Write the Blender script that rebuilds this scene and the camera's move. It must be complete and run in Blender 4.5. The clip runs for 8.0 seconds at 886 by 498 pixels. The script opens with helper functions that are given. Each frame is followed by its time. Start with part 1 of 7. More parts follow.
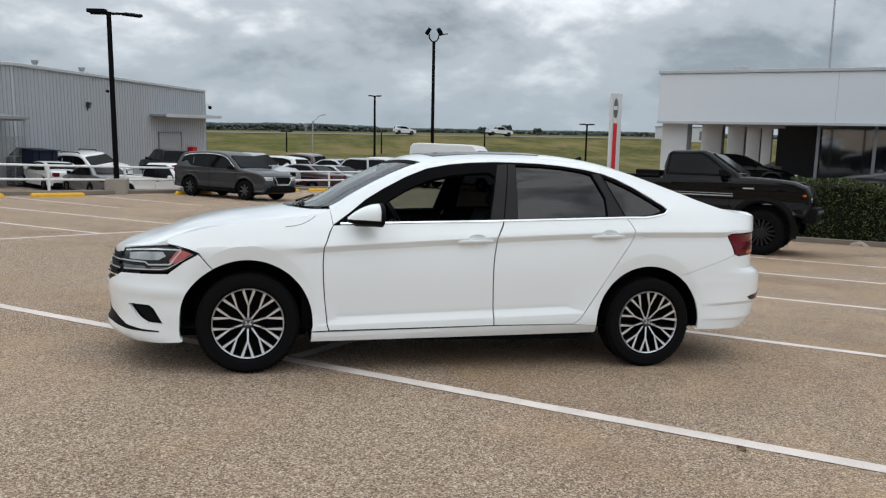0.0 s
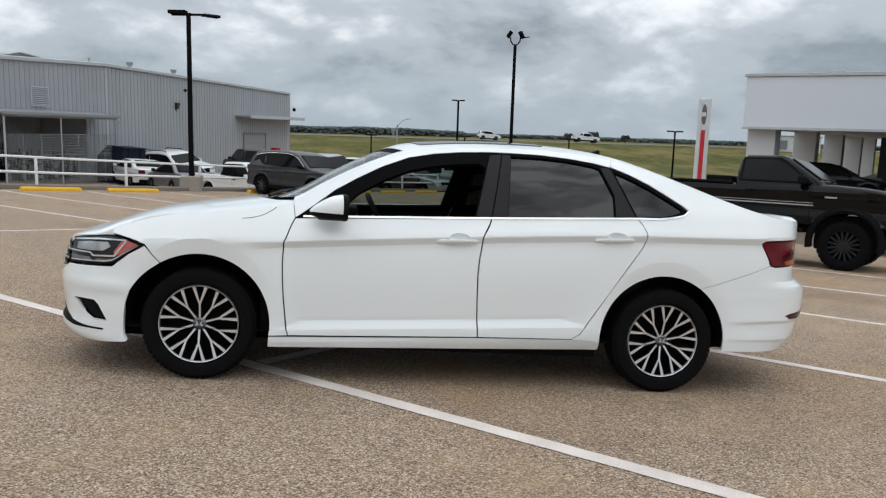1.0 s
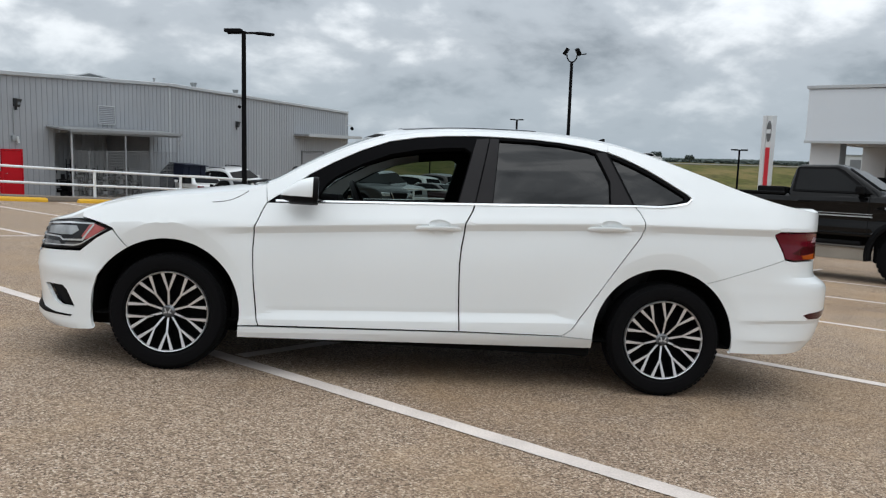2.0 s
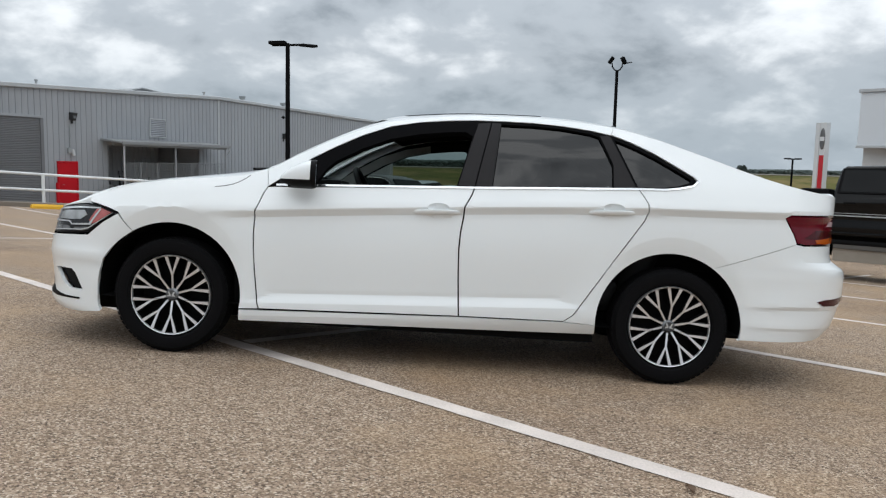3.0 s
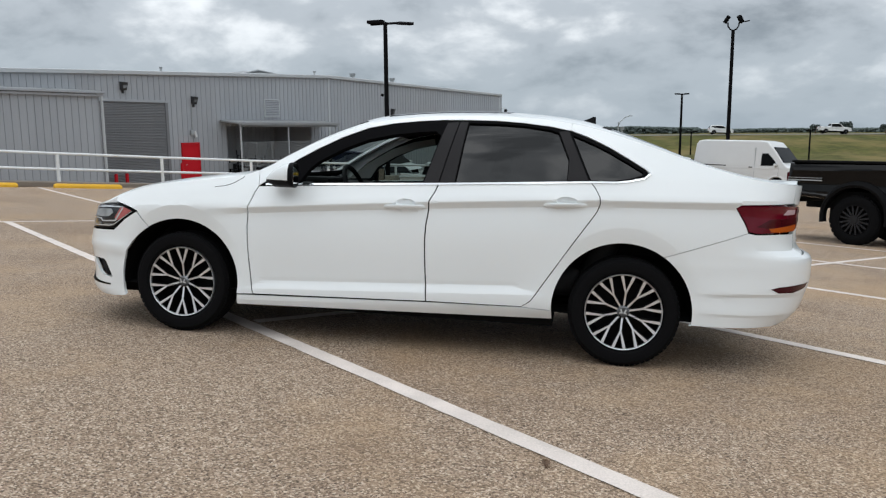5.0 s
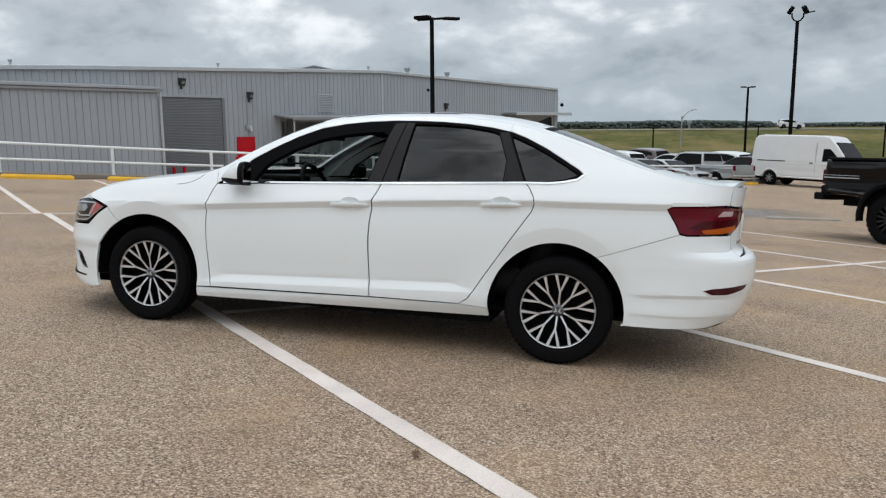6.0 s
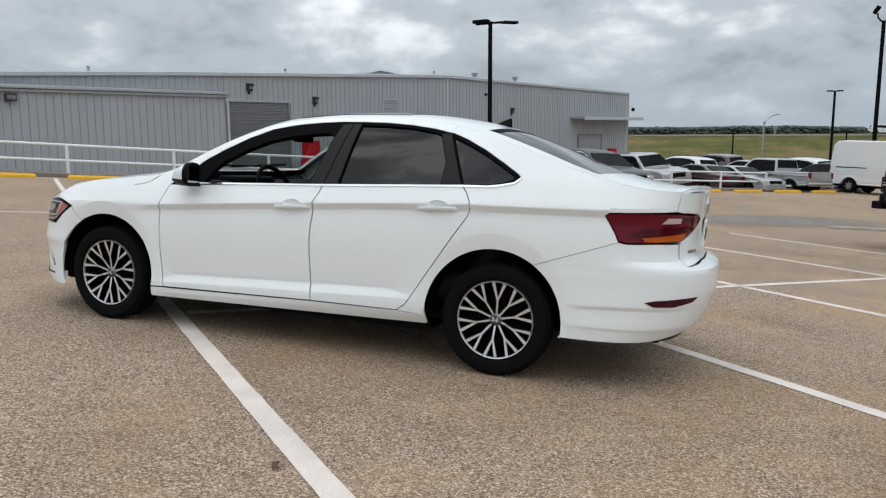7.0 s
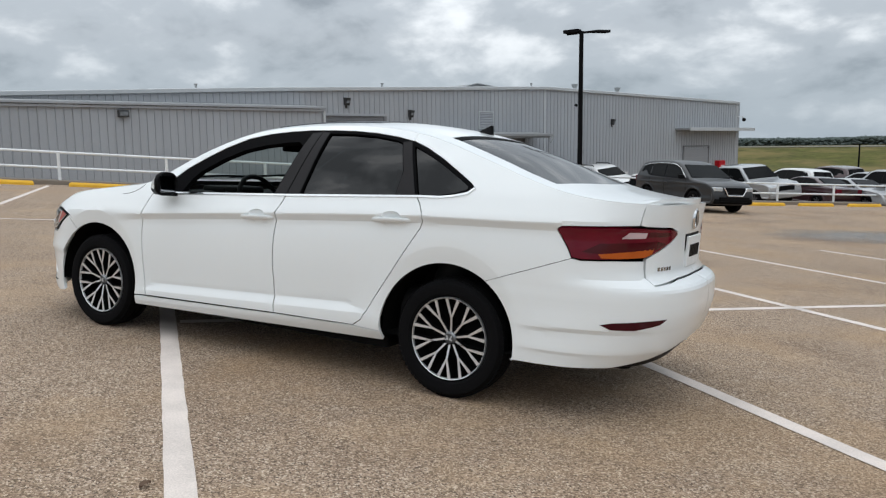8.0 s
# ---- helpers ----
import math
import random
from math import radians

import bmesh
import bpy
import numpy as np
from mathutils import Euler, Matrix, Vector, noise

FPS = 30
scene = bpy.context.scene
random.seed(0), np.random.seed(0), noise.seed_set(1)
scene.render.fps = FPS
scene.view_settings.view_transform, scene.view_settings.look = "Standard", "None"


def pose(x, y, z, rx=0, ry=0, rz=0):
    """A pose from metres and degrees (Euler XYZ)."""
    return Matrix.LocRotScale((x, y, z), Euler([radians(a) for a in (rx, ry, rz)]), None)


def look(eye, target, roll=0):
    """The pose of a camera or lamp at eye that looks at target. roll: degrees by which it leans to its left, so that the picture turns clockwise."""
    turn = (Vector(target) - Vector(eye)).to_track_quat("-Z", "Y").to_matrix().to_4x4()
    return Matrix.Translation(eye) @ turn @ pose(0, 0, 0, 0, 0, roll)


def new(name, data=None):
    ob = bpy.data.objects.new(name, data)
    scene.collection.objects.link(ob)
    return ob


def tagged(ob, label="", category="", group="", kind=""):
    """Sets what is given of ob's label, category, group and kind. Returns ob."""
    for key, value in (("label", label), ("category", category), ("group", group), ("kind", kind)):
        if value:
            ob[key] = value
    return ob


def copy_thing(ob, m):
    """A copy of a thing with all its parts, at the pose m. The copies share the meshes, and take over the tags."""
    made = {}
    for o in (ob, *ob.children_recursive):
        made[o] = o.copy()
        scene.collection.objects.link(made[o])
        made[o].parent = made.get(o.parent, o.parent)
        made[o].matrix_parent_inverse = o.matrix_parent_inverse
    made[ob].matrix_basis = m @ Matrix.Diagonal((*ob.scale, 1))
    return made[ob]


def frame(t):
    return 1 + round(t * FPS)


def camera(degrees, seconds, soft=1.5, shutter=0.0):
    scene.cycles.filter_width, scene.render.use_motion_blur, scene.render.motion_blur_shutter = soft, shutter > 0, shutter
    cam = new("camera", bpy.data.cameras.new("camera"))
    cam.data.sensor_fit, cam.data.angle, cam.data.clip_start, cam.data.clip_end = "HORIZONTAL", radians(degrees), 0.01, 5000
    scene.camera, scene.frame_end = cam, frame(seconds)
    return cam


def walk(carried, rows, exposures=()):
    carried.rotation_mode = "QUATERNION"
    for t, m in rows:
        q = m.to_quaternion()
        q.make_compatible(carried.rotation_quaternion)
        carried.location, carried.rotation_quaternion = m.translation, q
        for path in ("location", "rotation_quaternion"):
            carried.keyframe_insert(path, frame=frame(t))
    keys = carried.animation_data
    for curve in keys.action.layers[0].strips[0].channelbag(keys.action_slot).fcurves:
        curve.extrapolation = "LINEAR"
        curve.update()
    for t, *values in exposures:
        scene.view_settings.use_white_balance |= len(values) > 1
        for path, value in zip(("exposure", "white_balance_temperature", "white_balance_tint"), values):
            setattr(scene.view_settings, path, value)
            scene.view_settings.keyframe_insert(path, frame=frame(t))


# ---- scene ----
cam = camera(60.1, 8.0, 1.25)
ROWS = [
    (0.0, -1.234, -5.517, 1.616, 80.99, -1.04, -13.25),
    (0.5, -0.85, -5.318, 1.56, 81.05, -1.43, -9.77),
    (1.0, -0.508, -5.073, 1.508, 81.25, -1.79, -6.78),
    (1.5, -0.241, -4.891, 1.423, 81.87, -1.81, -4.28),
    (3.0, 0.219, -4.872, 1.16, 83.49, -1.28, 1.32),
    (3.5, 0.342, -4.919, 1.164, 83.05, -0.94, 3.23),
    (4.0, 0.557, -5.055, 1.228, 82.29, -0.39, 5.37),
    (4.5, 0.806, -5.15, 1.291, 81.53, 0.13, 7.74),
    (6.0, 1.818, -5.117, 1.37, 80.73, 0.39, 14.79),
    (6.5, 2.202, -4.976, 1.368, 80.85, 0.25, 17.38),
    (7.0, 2.525, -4.751, 1.343, 81.13, 0.28, 20.49),
    (7.5, 2.875, -4.508, 1.328, 81.66, 0.48, 24.23),
    (8.0, 3.183, -4.214, 1.309, 82.13, 0.62, 28.59),
]
walk(cam, [(t, pose(x, y, z, rx, ry, rz)) for t, x, y, z, rx, ry, rz in ROWS])

# ---- light: a bright overcast sky with broken grey cloud, and a weak, wide sun behind it ----
SUN_EL, SUN_AZ = radians(72), radians(205)
world = bpy.data.worlds.new("world")
scene.world = world
world.use_nodes = True
wn, wl = world.node_tree.nodes, world.node_tree.links
wn.clear()


def wnode(kind, **values):
    n = wn.new(kind)
    for k, v in values.items():
        n.inputs[k].default_value = v
    return n


def wmath(op, a, b=None):
    n = wn.new("ShaderNodeMath")
    n.operation = op
    for i, s in enumerate((a, b)):
        if s is None:
            continue
        if isinstance(s, (int, float)):
            n.inputs[i].default_value = s
        else:
            wl.new(s, n.inputs[i])
    return n.outputs[0]


coord = wn.new("ShaderNodeTexCoord")
split = wn.new("ShaderNodeSeparateXYZ")
wl.new(coord.outputs["Generated"], split.inputs[0])
up = wmath("MAXIMUM", split.outputs[2], 0.0)
flat = wmath("ADD", up, 0.42)
merge = wn.new("ShaderNodeCombineXYZ")
wl.new(wmath("DIVIDE", split.outputs[0], flat), merge.inputs[0])
wl.new(wmath("DIVIDE", split.outputs[1], flat), merge.inputs[1])
big = wnode("ShaderNodeTexNoise", Scale=2.1, Detail=7.0, Roughness=0.52, Distortion=0.2)
fine = wnode("ShaderNodeTexNoise", Scale=5.6, Detail=8.0, Roughness=0.55, Distortion=0.2)
wl.new(merge.outputs[0], big.inputs["Vector"])
wl.new(merge.outputs[0], fine.inputs["Vector"])
cloud = wmath("ADD", wmath("MULTIPLY", big.outputs["Fac"], 0.72), wmath("MULTIPLY", fine.outputs["Fac"], 0.28))
shred = wnode("ShaderNodeTexNoise", Scale=9.0, Detail=5.0, Roughness=0.55, Distortion=0.4)
wl.new(merge.outputs[0], shred.inputs["Vector"])
high = wn.new("ShaderNodeMapRange")
high.inputs["From Min"].default_value, high.inputs["From Max"].default_value = 0.45, 0.75
high.inputs["To Min"].default_value, high.inputs["To Max"].default_value = 0.0, 1.2
wl.new(up, high.inputs["Value"])
cloud = wmath("ADD", cloud, wmath("MULTIPLY", wmath("SUBTRACT", shred.outputs["Fac"], 0.5), high.outputs[0]))
ramp = wn.new("ShaderNodeValToRGB")
ramp.color_ramp.interpolation = "EASE"
cr = ramp.color_ramp.elements
cr[0].position, cr[0].color = 0.36, (0.215, 0.25, 0.285, 1)
cr[1].position, cr[1].color = 0.63, (0.815, 0.855, 0.89, 1)
mid = cr.new(0.50)
mid.color = (0.43, 0.475, 0.52, 1)
wl.new(cloud, ramp.inputs[0])
haze = wn.new("ShaderNodeMix")
haze.data_type = "RGBA"
hazy = wn.new("ShaderNodeMapRange")
hazy.inputs["From Min"].default_value, hazy.inputs["From Max"].default_value = 0.0, 0.13
hazy.inputs["To Min"].default_value, hazy.inputs["To Max"].default_value = 0.75, 0.0
wl.new(up, hazy.inputs["Value"])
wl.new(hazy.outputs[0], haze.inputs["Factor"])
wl.new(ramp.outputs[0], haze.inputs[6])
haze.inputs[7].default_value = (0.37, 0.445, 0.515, 1)
rise = wmath("ADD", wmath("MULTIPLY", wmath("POWER", up, 1.3), 1.6), 1.02)
glow = wn.new("ShaderNodeBackground")
wl.new(haze.outputs[2], glow.inputs[0])
wl.new(rise, glow.inputs[1])
sky = wn.new("ShaderNodeTexSky")
sky.sky_type, sky.sun_disc, sky.sun_elevation, sky.sun_rotation = "NISHITA", False, SUN_EL, SUN_AZ
blue = wn.new("ShaderNodeBackground")
wl.new(sky.outputs[0], blue.inputs[0])
blue.inputs[1].default_value = 0.05
both = wn.new("ShaderNodeMixShader")
both.inputs[0].default_value = 0.9
wl.new(blue.outputs[0], both.inputs[1])
wl.new(glow.outputs[0], both.inputs[2])
wl.new(both.outputs[0], wn.new("ShaderNodeOutputWorld").inputs[0])

sun_data = bpy.data.lights.new("sun", "SUN")
sun_data.energy, sun_data.angle, sun_data.color = 0.80, radians(115), (1.0, 0.98, 0.95)
sun = new("sun", sun_data)
sun.matrix_world = look((math.sin(SUN_AZ) * math.cos(SUN_EL) * 40, math.cos(SUN_AZ) * math.cos(SUN_EL) * 40, math.sin(SUN_EL) * 40), (0, 0, 0))
scene.view_settings.exposure = 0.16


# ---- materials ----
def material(name, color, rough=0.5, metal=0.0, vary=0.12, scale=3.0, grain=0.0, grain_scale=60.0, bump=0.0, coat=0.0, island=0.0, spec=0.5, leafy=0.0):
    """A surface whose colour drifts at one scale, speckles at another, and has fine relief."""
    m = bpy.data.materials.new(name)
    m.use_nodes = True
    nodes, links = m.node_tree.nodes, m.node_tree.links
    b = nodes["Principled BSDF"]
    b.inputs["Metallic"].default_value, b.inputs["Coat Weight"].default_value = metal, coat
    b.inputs["Coat Roughness"].default_value = 0.04
    b.inputs["Specular IOR Level"].default_value = spec
    tc = nodes.new("ShaderNodeTexCoord")
    n1 = nodes.new("ShaderNodeTexNoise")
    n1.inputs["Scale"].default_value, n1.inputs["Detail"].default_value = scale, 5.0
    n2 = nodes.new("ShaderNodeTexNoise")
    n2.inputs["Scale"].default_value, n2.inputs["Detail"].default_value = grain_scale, 3.0
    links.new(tc.outputs["Object"], n1.inputs["Vector"])
    links.new(tc.outputs["Object"], n2.inputs["Vector"])

    def calc(op, a, c):
        n = nodes.new("ShaderNodeMath")
        n.operation = op
        for i, s in enumerate((a, c)):
            if isinstance(s, (int, float)):
                n.inputs[i].default_value = s
            else:
                links.new(s, n.inputs[i])
        return n.outputs[0]
    f = calc("ADD", calc("MULTIPLY", calc("SUBTRACT", n1.outputs["Fac"], 0.5), 2 * vary), 1.0)
    f = calc("ADD", f, calc("MULTIPLY", calc("SUBTRACT", n2.outputs["Fac"], 0.5), 2 * grain))
    if island:
        info = nodes.new("ShaderNodeObjectInfo")
        f = calc("ADD", f, calc("MULTIPLY", calc("SUBTRACT", info.outputs["Random"], 0.5), 2 * island))
    if leafy:
        geo = nodes.new("ShaderNodeNewGeometry")
        f = calc("MULTIPLY", f, calc("ADD", 1 - leafy, calc("MULTIPLY", geo.outputs["Random Per Island"], 2 * leafy)))
    mul = nodes.new("ShaderNodeVectorMath")
    mul.operation = "SCALE"
    mul.inputs[0].default_value = color[:3]
    links.new(f, mul.inputs["Scale"])
    links.new(mul.outputs[0], b.inputs["Base Color"])
    links.new(calc("MULTIPLY", calc("ADD", 0.8, calc("MULTIPLY", n1.outputs["Fac"], 0.4)), rough), b.inputs["Roughness"])
    if bump:
        bp = nodes.new("ShaderNodeBump")
        bp.inputs["Strength"].default_value, bp.inputs["Distance"].default_value = bump, 0.01
        links.new(n2.outputs["Fac"], bp.inputs["Height"])
        links.new(bp.outputs[0], b.inputs["Normal"])
    return m


def tinted_glass(name, tint, gloss=1.0, base=0.026):
    """Thin glass: dark film that lets some light through, and a clear reflection."""
    m = bpy.data.materials.new(name)
    m.use_nodes = True
    nodes, links = m.node_tree.nodes, m.node_tree.links
    nodes.remove(nodes["Principled BSDF"])
    clear = nodes.new("ShaderNodeBsdfTransparent")
    clear.inputs[0].default_value = (*tint, 1)
    shine = nodes.new("ShaderNodeBsdfGlossy")
    shine.inputs["Roughness"].default_value = 0.015
    shine.inputs["Color"].default_value = (gloss, gloss, gloss, 1)
    lw = nodes.new("ShaderNodeLayerWeight")
    lw.inputs["Blend"].default_value = 0.5
    steep = nodes.new("ShaderNodeMath")
    steep.operation = "POWER"
    links.new(lw.outputs["Facing"], steep.inputs[0])
    steep.inputs[1].default_value = 5.0
    fr = nodes.new("ShaderNodeMath")
    fr.operation = "MULTIPLY_ADD"
    links.new(steep.outputs[0], fr.inputs[0])
    fr.inputs[1].default_value, fr.inputs[2].default_value = 0.85, base
    mix = nodes.new("ShaderNodeMixShader")
    links.new(fr.outputs[0], mix.inputs[0])
    links.new(clear.outputs[0], mix.inputs[1])
    links.new(shine.outputs[0], mix.inputs[2])
    links.new(mix.outputs[0], nodes["Material Output"].inputs[0])
    return m


def aggregate(name):
    """Worn exposed-aggregate paving: pebbles in tan mortar, pale scuffs and dark drips."""
    m = bpy.data.materials.new(name)
    m.use_nodes = True
    nodes, links = m.node_tree.nodes, m.node_tree.links
    b = nodes["Principled BSDF"]
    tc = nodes.new("ShaderNodeTexCoord")

    def tex(kind, scale, detail=0.0, rough=0.5):
        n = nodes.new(kind)
        n.inputs["Scale"].default_value = scale
        if kind == "ShaderNodeTexNoise":
            n.inputs["Detail"].default_value, n.inputs["Roughness"].default_value = detail, rough
        links.new(tc.outputs["Object"], n.inputs["Vector"])
        return n

    def blend(fac, a, c, kind="MIX"):
        n = nodes.new("ShaderNodeMix")
        n.data_type, n.blend_type = "RGBA", kind
        if isinstance(fac, float):
            n.inputs["Factor"].default_value = fac
        else:
            links.new(fac, n.inputs["Factor"])
        for s, socket in ((a, n.inputs[6]), (c, n.inputs[7])):
            if isinstance(s, tuple):
                socket.default_value = (*s, 1)
            else:
                links.new(s, socket)
        return n.outputs[2]

    def band(s, lo, hi):
        n = nodes.new("ShaderNodeMapRange")
        n.inputs["From Min"].default_value, n.inputs["From Max"].default_value = lo, hi
        links.new(s, n.inputs["Value"])
        return n.outputs[0]
    pebble = tex("ShaderNodeTexVoronoi", 142.0)
    ramp2 = nodes.new("ShaderNodeValToRGB")
    ramp2.color_ramp.interpolation = "CONSTANT"
    el = ramp2.color_ramp.elements
    el[0].position, el[0].color = 0.0, (0.094, 0.064, 0.043, 1)
    el[1].position, el[1].color = 0.88, (0.64, 0.53, 0.42, 1)
    for p, c in ((0.20, (0.225, 0.158, 0.109)), (0.45, (0.332, 0.241, 0.171)), (0.66, (0.446, 0.335, 0.246))):
        e = el.new(p)
        e.color = (*c, 1)
    shade = nodes.new("ShaderNodeSeparateColor")
    links.new(pebble.outputs["Color"], shade.inputs[0])
    links.new(shade.outputs[0], ramp2.inputs[0])
    grit = tex("ShaderNodeTexNoise", 190.0, 2.0)
    col = blend(band(grit.outputs["Fac"], 0.48, 0.85), ramp2.outputs[0], (0.32, 0.231, 0.162))
    clump = tex("ShaderNodeTexNoise", 60.0, 3.0, 0.65)
    col = blend(band(clump.outputs["Fac"], 0.50, 0.68), col, blend(0.22, col, (0.14, 0.098, 0.067)))
    col = blend(band(clump.outputs["Fac"], 0.50, 0.32), col, blend(0.17, col, (0.54, 0.425, 0.31)))
    patch = tex("ShaderNodeTexNoise", 0.85, 7.0, 0.66)
    col = blend(band(patch.outputs["Fac"], 0.48, 0.66), col, blend(1.0, blend(0.30, col, (0.43, 0.325, 0.228)), (1.08, 1.03, 0.95), "MULTIPLY"))
    stain = tex("ShaderNodeTexNoise", 0.38, 6.0, 0.64)
    col = blend(band(stain.outputs["Fac"], 0.50, 0.66), col, blend(1.0, col, (0.80, 0.775, 0.755), "MULTIPLY"))
    scuff = tex("ShaderNodeTexNoise", 4.5, 6.0, 0.7)
    col = blend(band(scuff.outputs["Fac"], 0.60, 0.80), col, blend(0.38, col, (0.54, 0.44, 0.34)))
    rust = tex("ShaderNodeTexNoise", 0.55, 5.0, 0.6)
    col = blend(band(rust.outputs["Fac"], 0.52, 0.68), col, blend(1.0, blend(0.20, col, (0.36, 0.258, 0.175)), (1.035, 0.99, 0.91), "MULTIPLY"))
    links.new(col, b.inputs["Base Color"])
    b.inputs["Roughness"].default_value = 0.86
    b.inputs["Specular IOR Level"].default_value = 0.25
    bp = nodes.new("ShaderNodeBump")
    bp.inputs["Strength"].default_value, bp.inputs["Distance"].default_value = 0.9, 0.006
    links.new(pebble.outputs["Distance"], bp.inputs["Height"])
    links.new(bp.outputs[0], b.inputs["Normal"])
    return m


def grassy(name):
    """Rough grass: green drifts with straw-coloured streaks along the bank."""
    m = material(name, (0.078, 0.080, 0.022), 0.95, vary=0.55, scale=0.16, grain=0.7, grain_scale=0.9, spec=0.1)
    nodes, links = m.node_tree.nodes, m.node_tree.links
    b = nodes["Principled BSDF"]
    old = b.inputs["Base Color"].links[0].from_socket
    tc = nodes.new("ShaderNodeTexCoord")
    way = nodes.new("ShaderNodeMapping")
    way.inputs["Scale"].default_value = (0.11, 0.09, 0.3)
    links.new(tc.outputs["Object"], way.inputs[0])
    streak = nodes.new("ShaderNodeTexNoise")
    streak.inputs["Scale"].default_value, streak.inputs["Detail"].default_value, streak.inputs["Roughness"].default_value = 1.0, 8.0, 0.65
    links.new(way.outputs[0], streak.inputs["Vector"])
    fit = nodes.new("ShaderNodeMapRange")
    fit.inputs["From Min"].default_value, fit.inputs["From Max"].default_value = 0.44, 0.62
    links.new(streak.outputs["Fac"], fit.inputs["Value"])
    mix = nodes.new("ShaderNodeMix")
    mix.data_type = "RGBA"
    links.new(fit.outputs[0], mix.inputs["Factor"])
    links.new(old, mix.inputs[6])
    mix.inputs[7].default_value = (0.165, 0.130, 0.052, 1)
    links.new(mix.outputs[2], b.inputs["Base Color"])
    return m


M_GROUND = aggregate("aggregate_paving")
M_GRASS = grassy("rough_grass")
M_LINE = material("worn_white_line", (0.64, 0.565, 0.515), 0.8, vary=0.30, scale=3.5, grain=0.28, grain_scale=130, bump=0.3)
M_YELLOW = material("yellow_stop_paint", (0.72, 0.40, 0.02), 0.6, vary=0.18, scale=4, grain=0.12, grain_scale=70, bump=0.2)
M_CONCRETE = material("old_concrete", (0.30, 0.27, 0.23), 0.9, vary=0.2, scale=3, grain=0.15, grain_scale=80, bump=0.3)
M_WALL = material("grey_metal_siding", (0.325, 0.342, 0.365), 0.42, vary=0.14, scale=0.9, grain=0.05, grain_scale=30, island=0.035)
M_KERB = material("brown_stained_kerb", (0.17, 0.142, 0.115), 0.9, vary=0.25, scale=2, grain=0.15, grain_scale=60, bump=0.3)
M_TRIM = material("pale_metal_trim", (0.43, 0.45, 0.465), 0.4, vary=0.1, scale=2, grain=0.03)
M_ROOF = material("grey_metal_roof", (0.24, 0.25, 0.255), 0.5, vary=0.12, scale=1)
M_SHUTTER = material("grey_roller_slat", (0.165, 0.17, 0.18), 0.45, vary=0.12, scale=2, island=0.06)
M_DOORGREY = material("dull_grey_door", (0.27, 0.28, 0.295), 0.5, vary=0.1, scale=1.5)
M_RED = material("red_door_paint", (0.46, 0.006, 0.014), 0.55, vary=0.14, scale=3, spec=0.2)
M_DARKMETAL = material("black_painted_steel", (0.007, 0.007, 0.0078), 0.6, vary=0.25, scale=5, spec=0.02)
M_LAMPMETAL = material("dull_dark_lamp_housing", (0.035, 0.036, 0.038), 0.5, vary=0.25, scale=8, spec=0.3)
M_WHITE = material("white_rail_paint", (0.72, 0.74, 0.75), 0.5, vary=0.12, scale=5, grain=0.05)
M_STUCCO = material("grey_canopy_panel", (0.63, 0.67, 0.71), 0.7, vary=0.05, scale=0.6, grain=0.03, bump=0.1)
M_COLUMN = material("white_column_render", (0.55, 0.56, 0.57), 0.75, vary=0.08, scale=1.2, grain=0.04, bump=0.1)
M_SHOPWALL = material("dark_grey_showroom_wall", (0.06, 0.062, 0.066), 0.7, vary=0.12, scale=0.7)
M_DARKGLASS = material("dark_shop_glass", (0.02, 0.022, 0.025), 0.06, vary=0.1)
M_SHOPGLASS = material("coated_shop_glass", (0.22, 0.235, 0.25), 0.05, 0.75, vary=0.15, scale=0.4)
M_GALV = material("galvanised_steel", (0.40, 0.42, 0.43), 0.4, 0.7, vary=0.15, scale=6)
M_PAINT = material("white_car_paint", (0.79, 0.82, 0.825), 0.28, vary=0.005, scale=1.5, coat=0.75, spec=0.3)
for link in list(M_PAINT.node_tree.links):
    if link.to_socket.name == "Roughness":
        M_PAINT.node_tree.links.remove(link)
M_PAINT.node_tree.nodes["Principled BSDF"].inputs["Roughness"].default_value = 0.28
M_TYRE = material("tyre_rubber", (0.0055, 0.0055, 0.006), 0.85, spec=0.06, vary=0.2, scale=8, grain=0.2, grain_scale=120, bump=0.15)
M_ALLOY = material("machined_alloy", (0.74, 0.75, 0.765), 0.30, 0.75, vary=0.12, scale=14)
M_DARKALLOY = material("dark_alloy", (0.075, 0.075, 0.078), 0.4, 0.4, vary=0.1, scale=10)
M_TRUCKRIM = material("black_milled_rim", (0.022, 0.022, 0.024), 0.3, 0.5, vary=0.6, scale=24, spec=0.3)
M_POCKET = material("black_wheel_pocket", (0.005, 0.005, 0.0055), 0.45, spec=0.05, vary=0.2, scale=10)
M_PLASTIC = material("black_plastic", (0.0055, 0.0055, 0.006), 0.5, spec=0.06, vary=0.15, scale=12)
M_FRAME = material("satin_black_frame", (0.005, 0.005, 0.0055), 0.5, spec=0.01, vary=0.1, scale=6)
M_PILLAR = material("dark_grey_pillar_film", (0.024, 0.023, 0.024), 0.4, spec=0.06, vary=0.08, scale=6)
M_MIRROR = material("dark_mirror_glass", (0.30, 0.31, 0.32), 0.03, 1.0, vary=0.02, scale=9)
M_CHROME = material("chrome_strip", (0.75, 0.76, 0.77), 0.12, 1.0, vary=0.04, scale=9)
M_UNDER = material("underbody_black", (0.006, 0.006, 0.006), 0.95, vary=0.2, spec=0.05)
M_CABIN = material("black_cabin_trim", (0.009, 0.009, 0.0095), 0.8, spec=0.15, vary=0.15, scale=8, grain=0.1, bump=0.1)
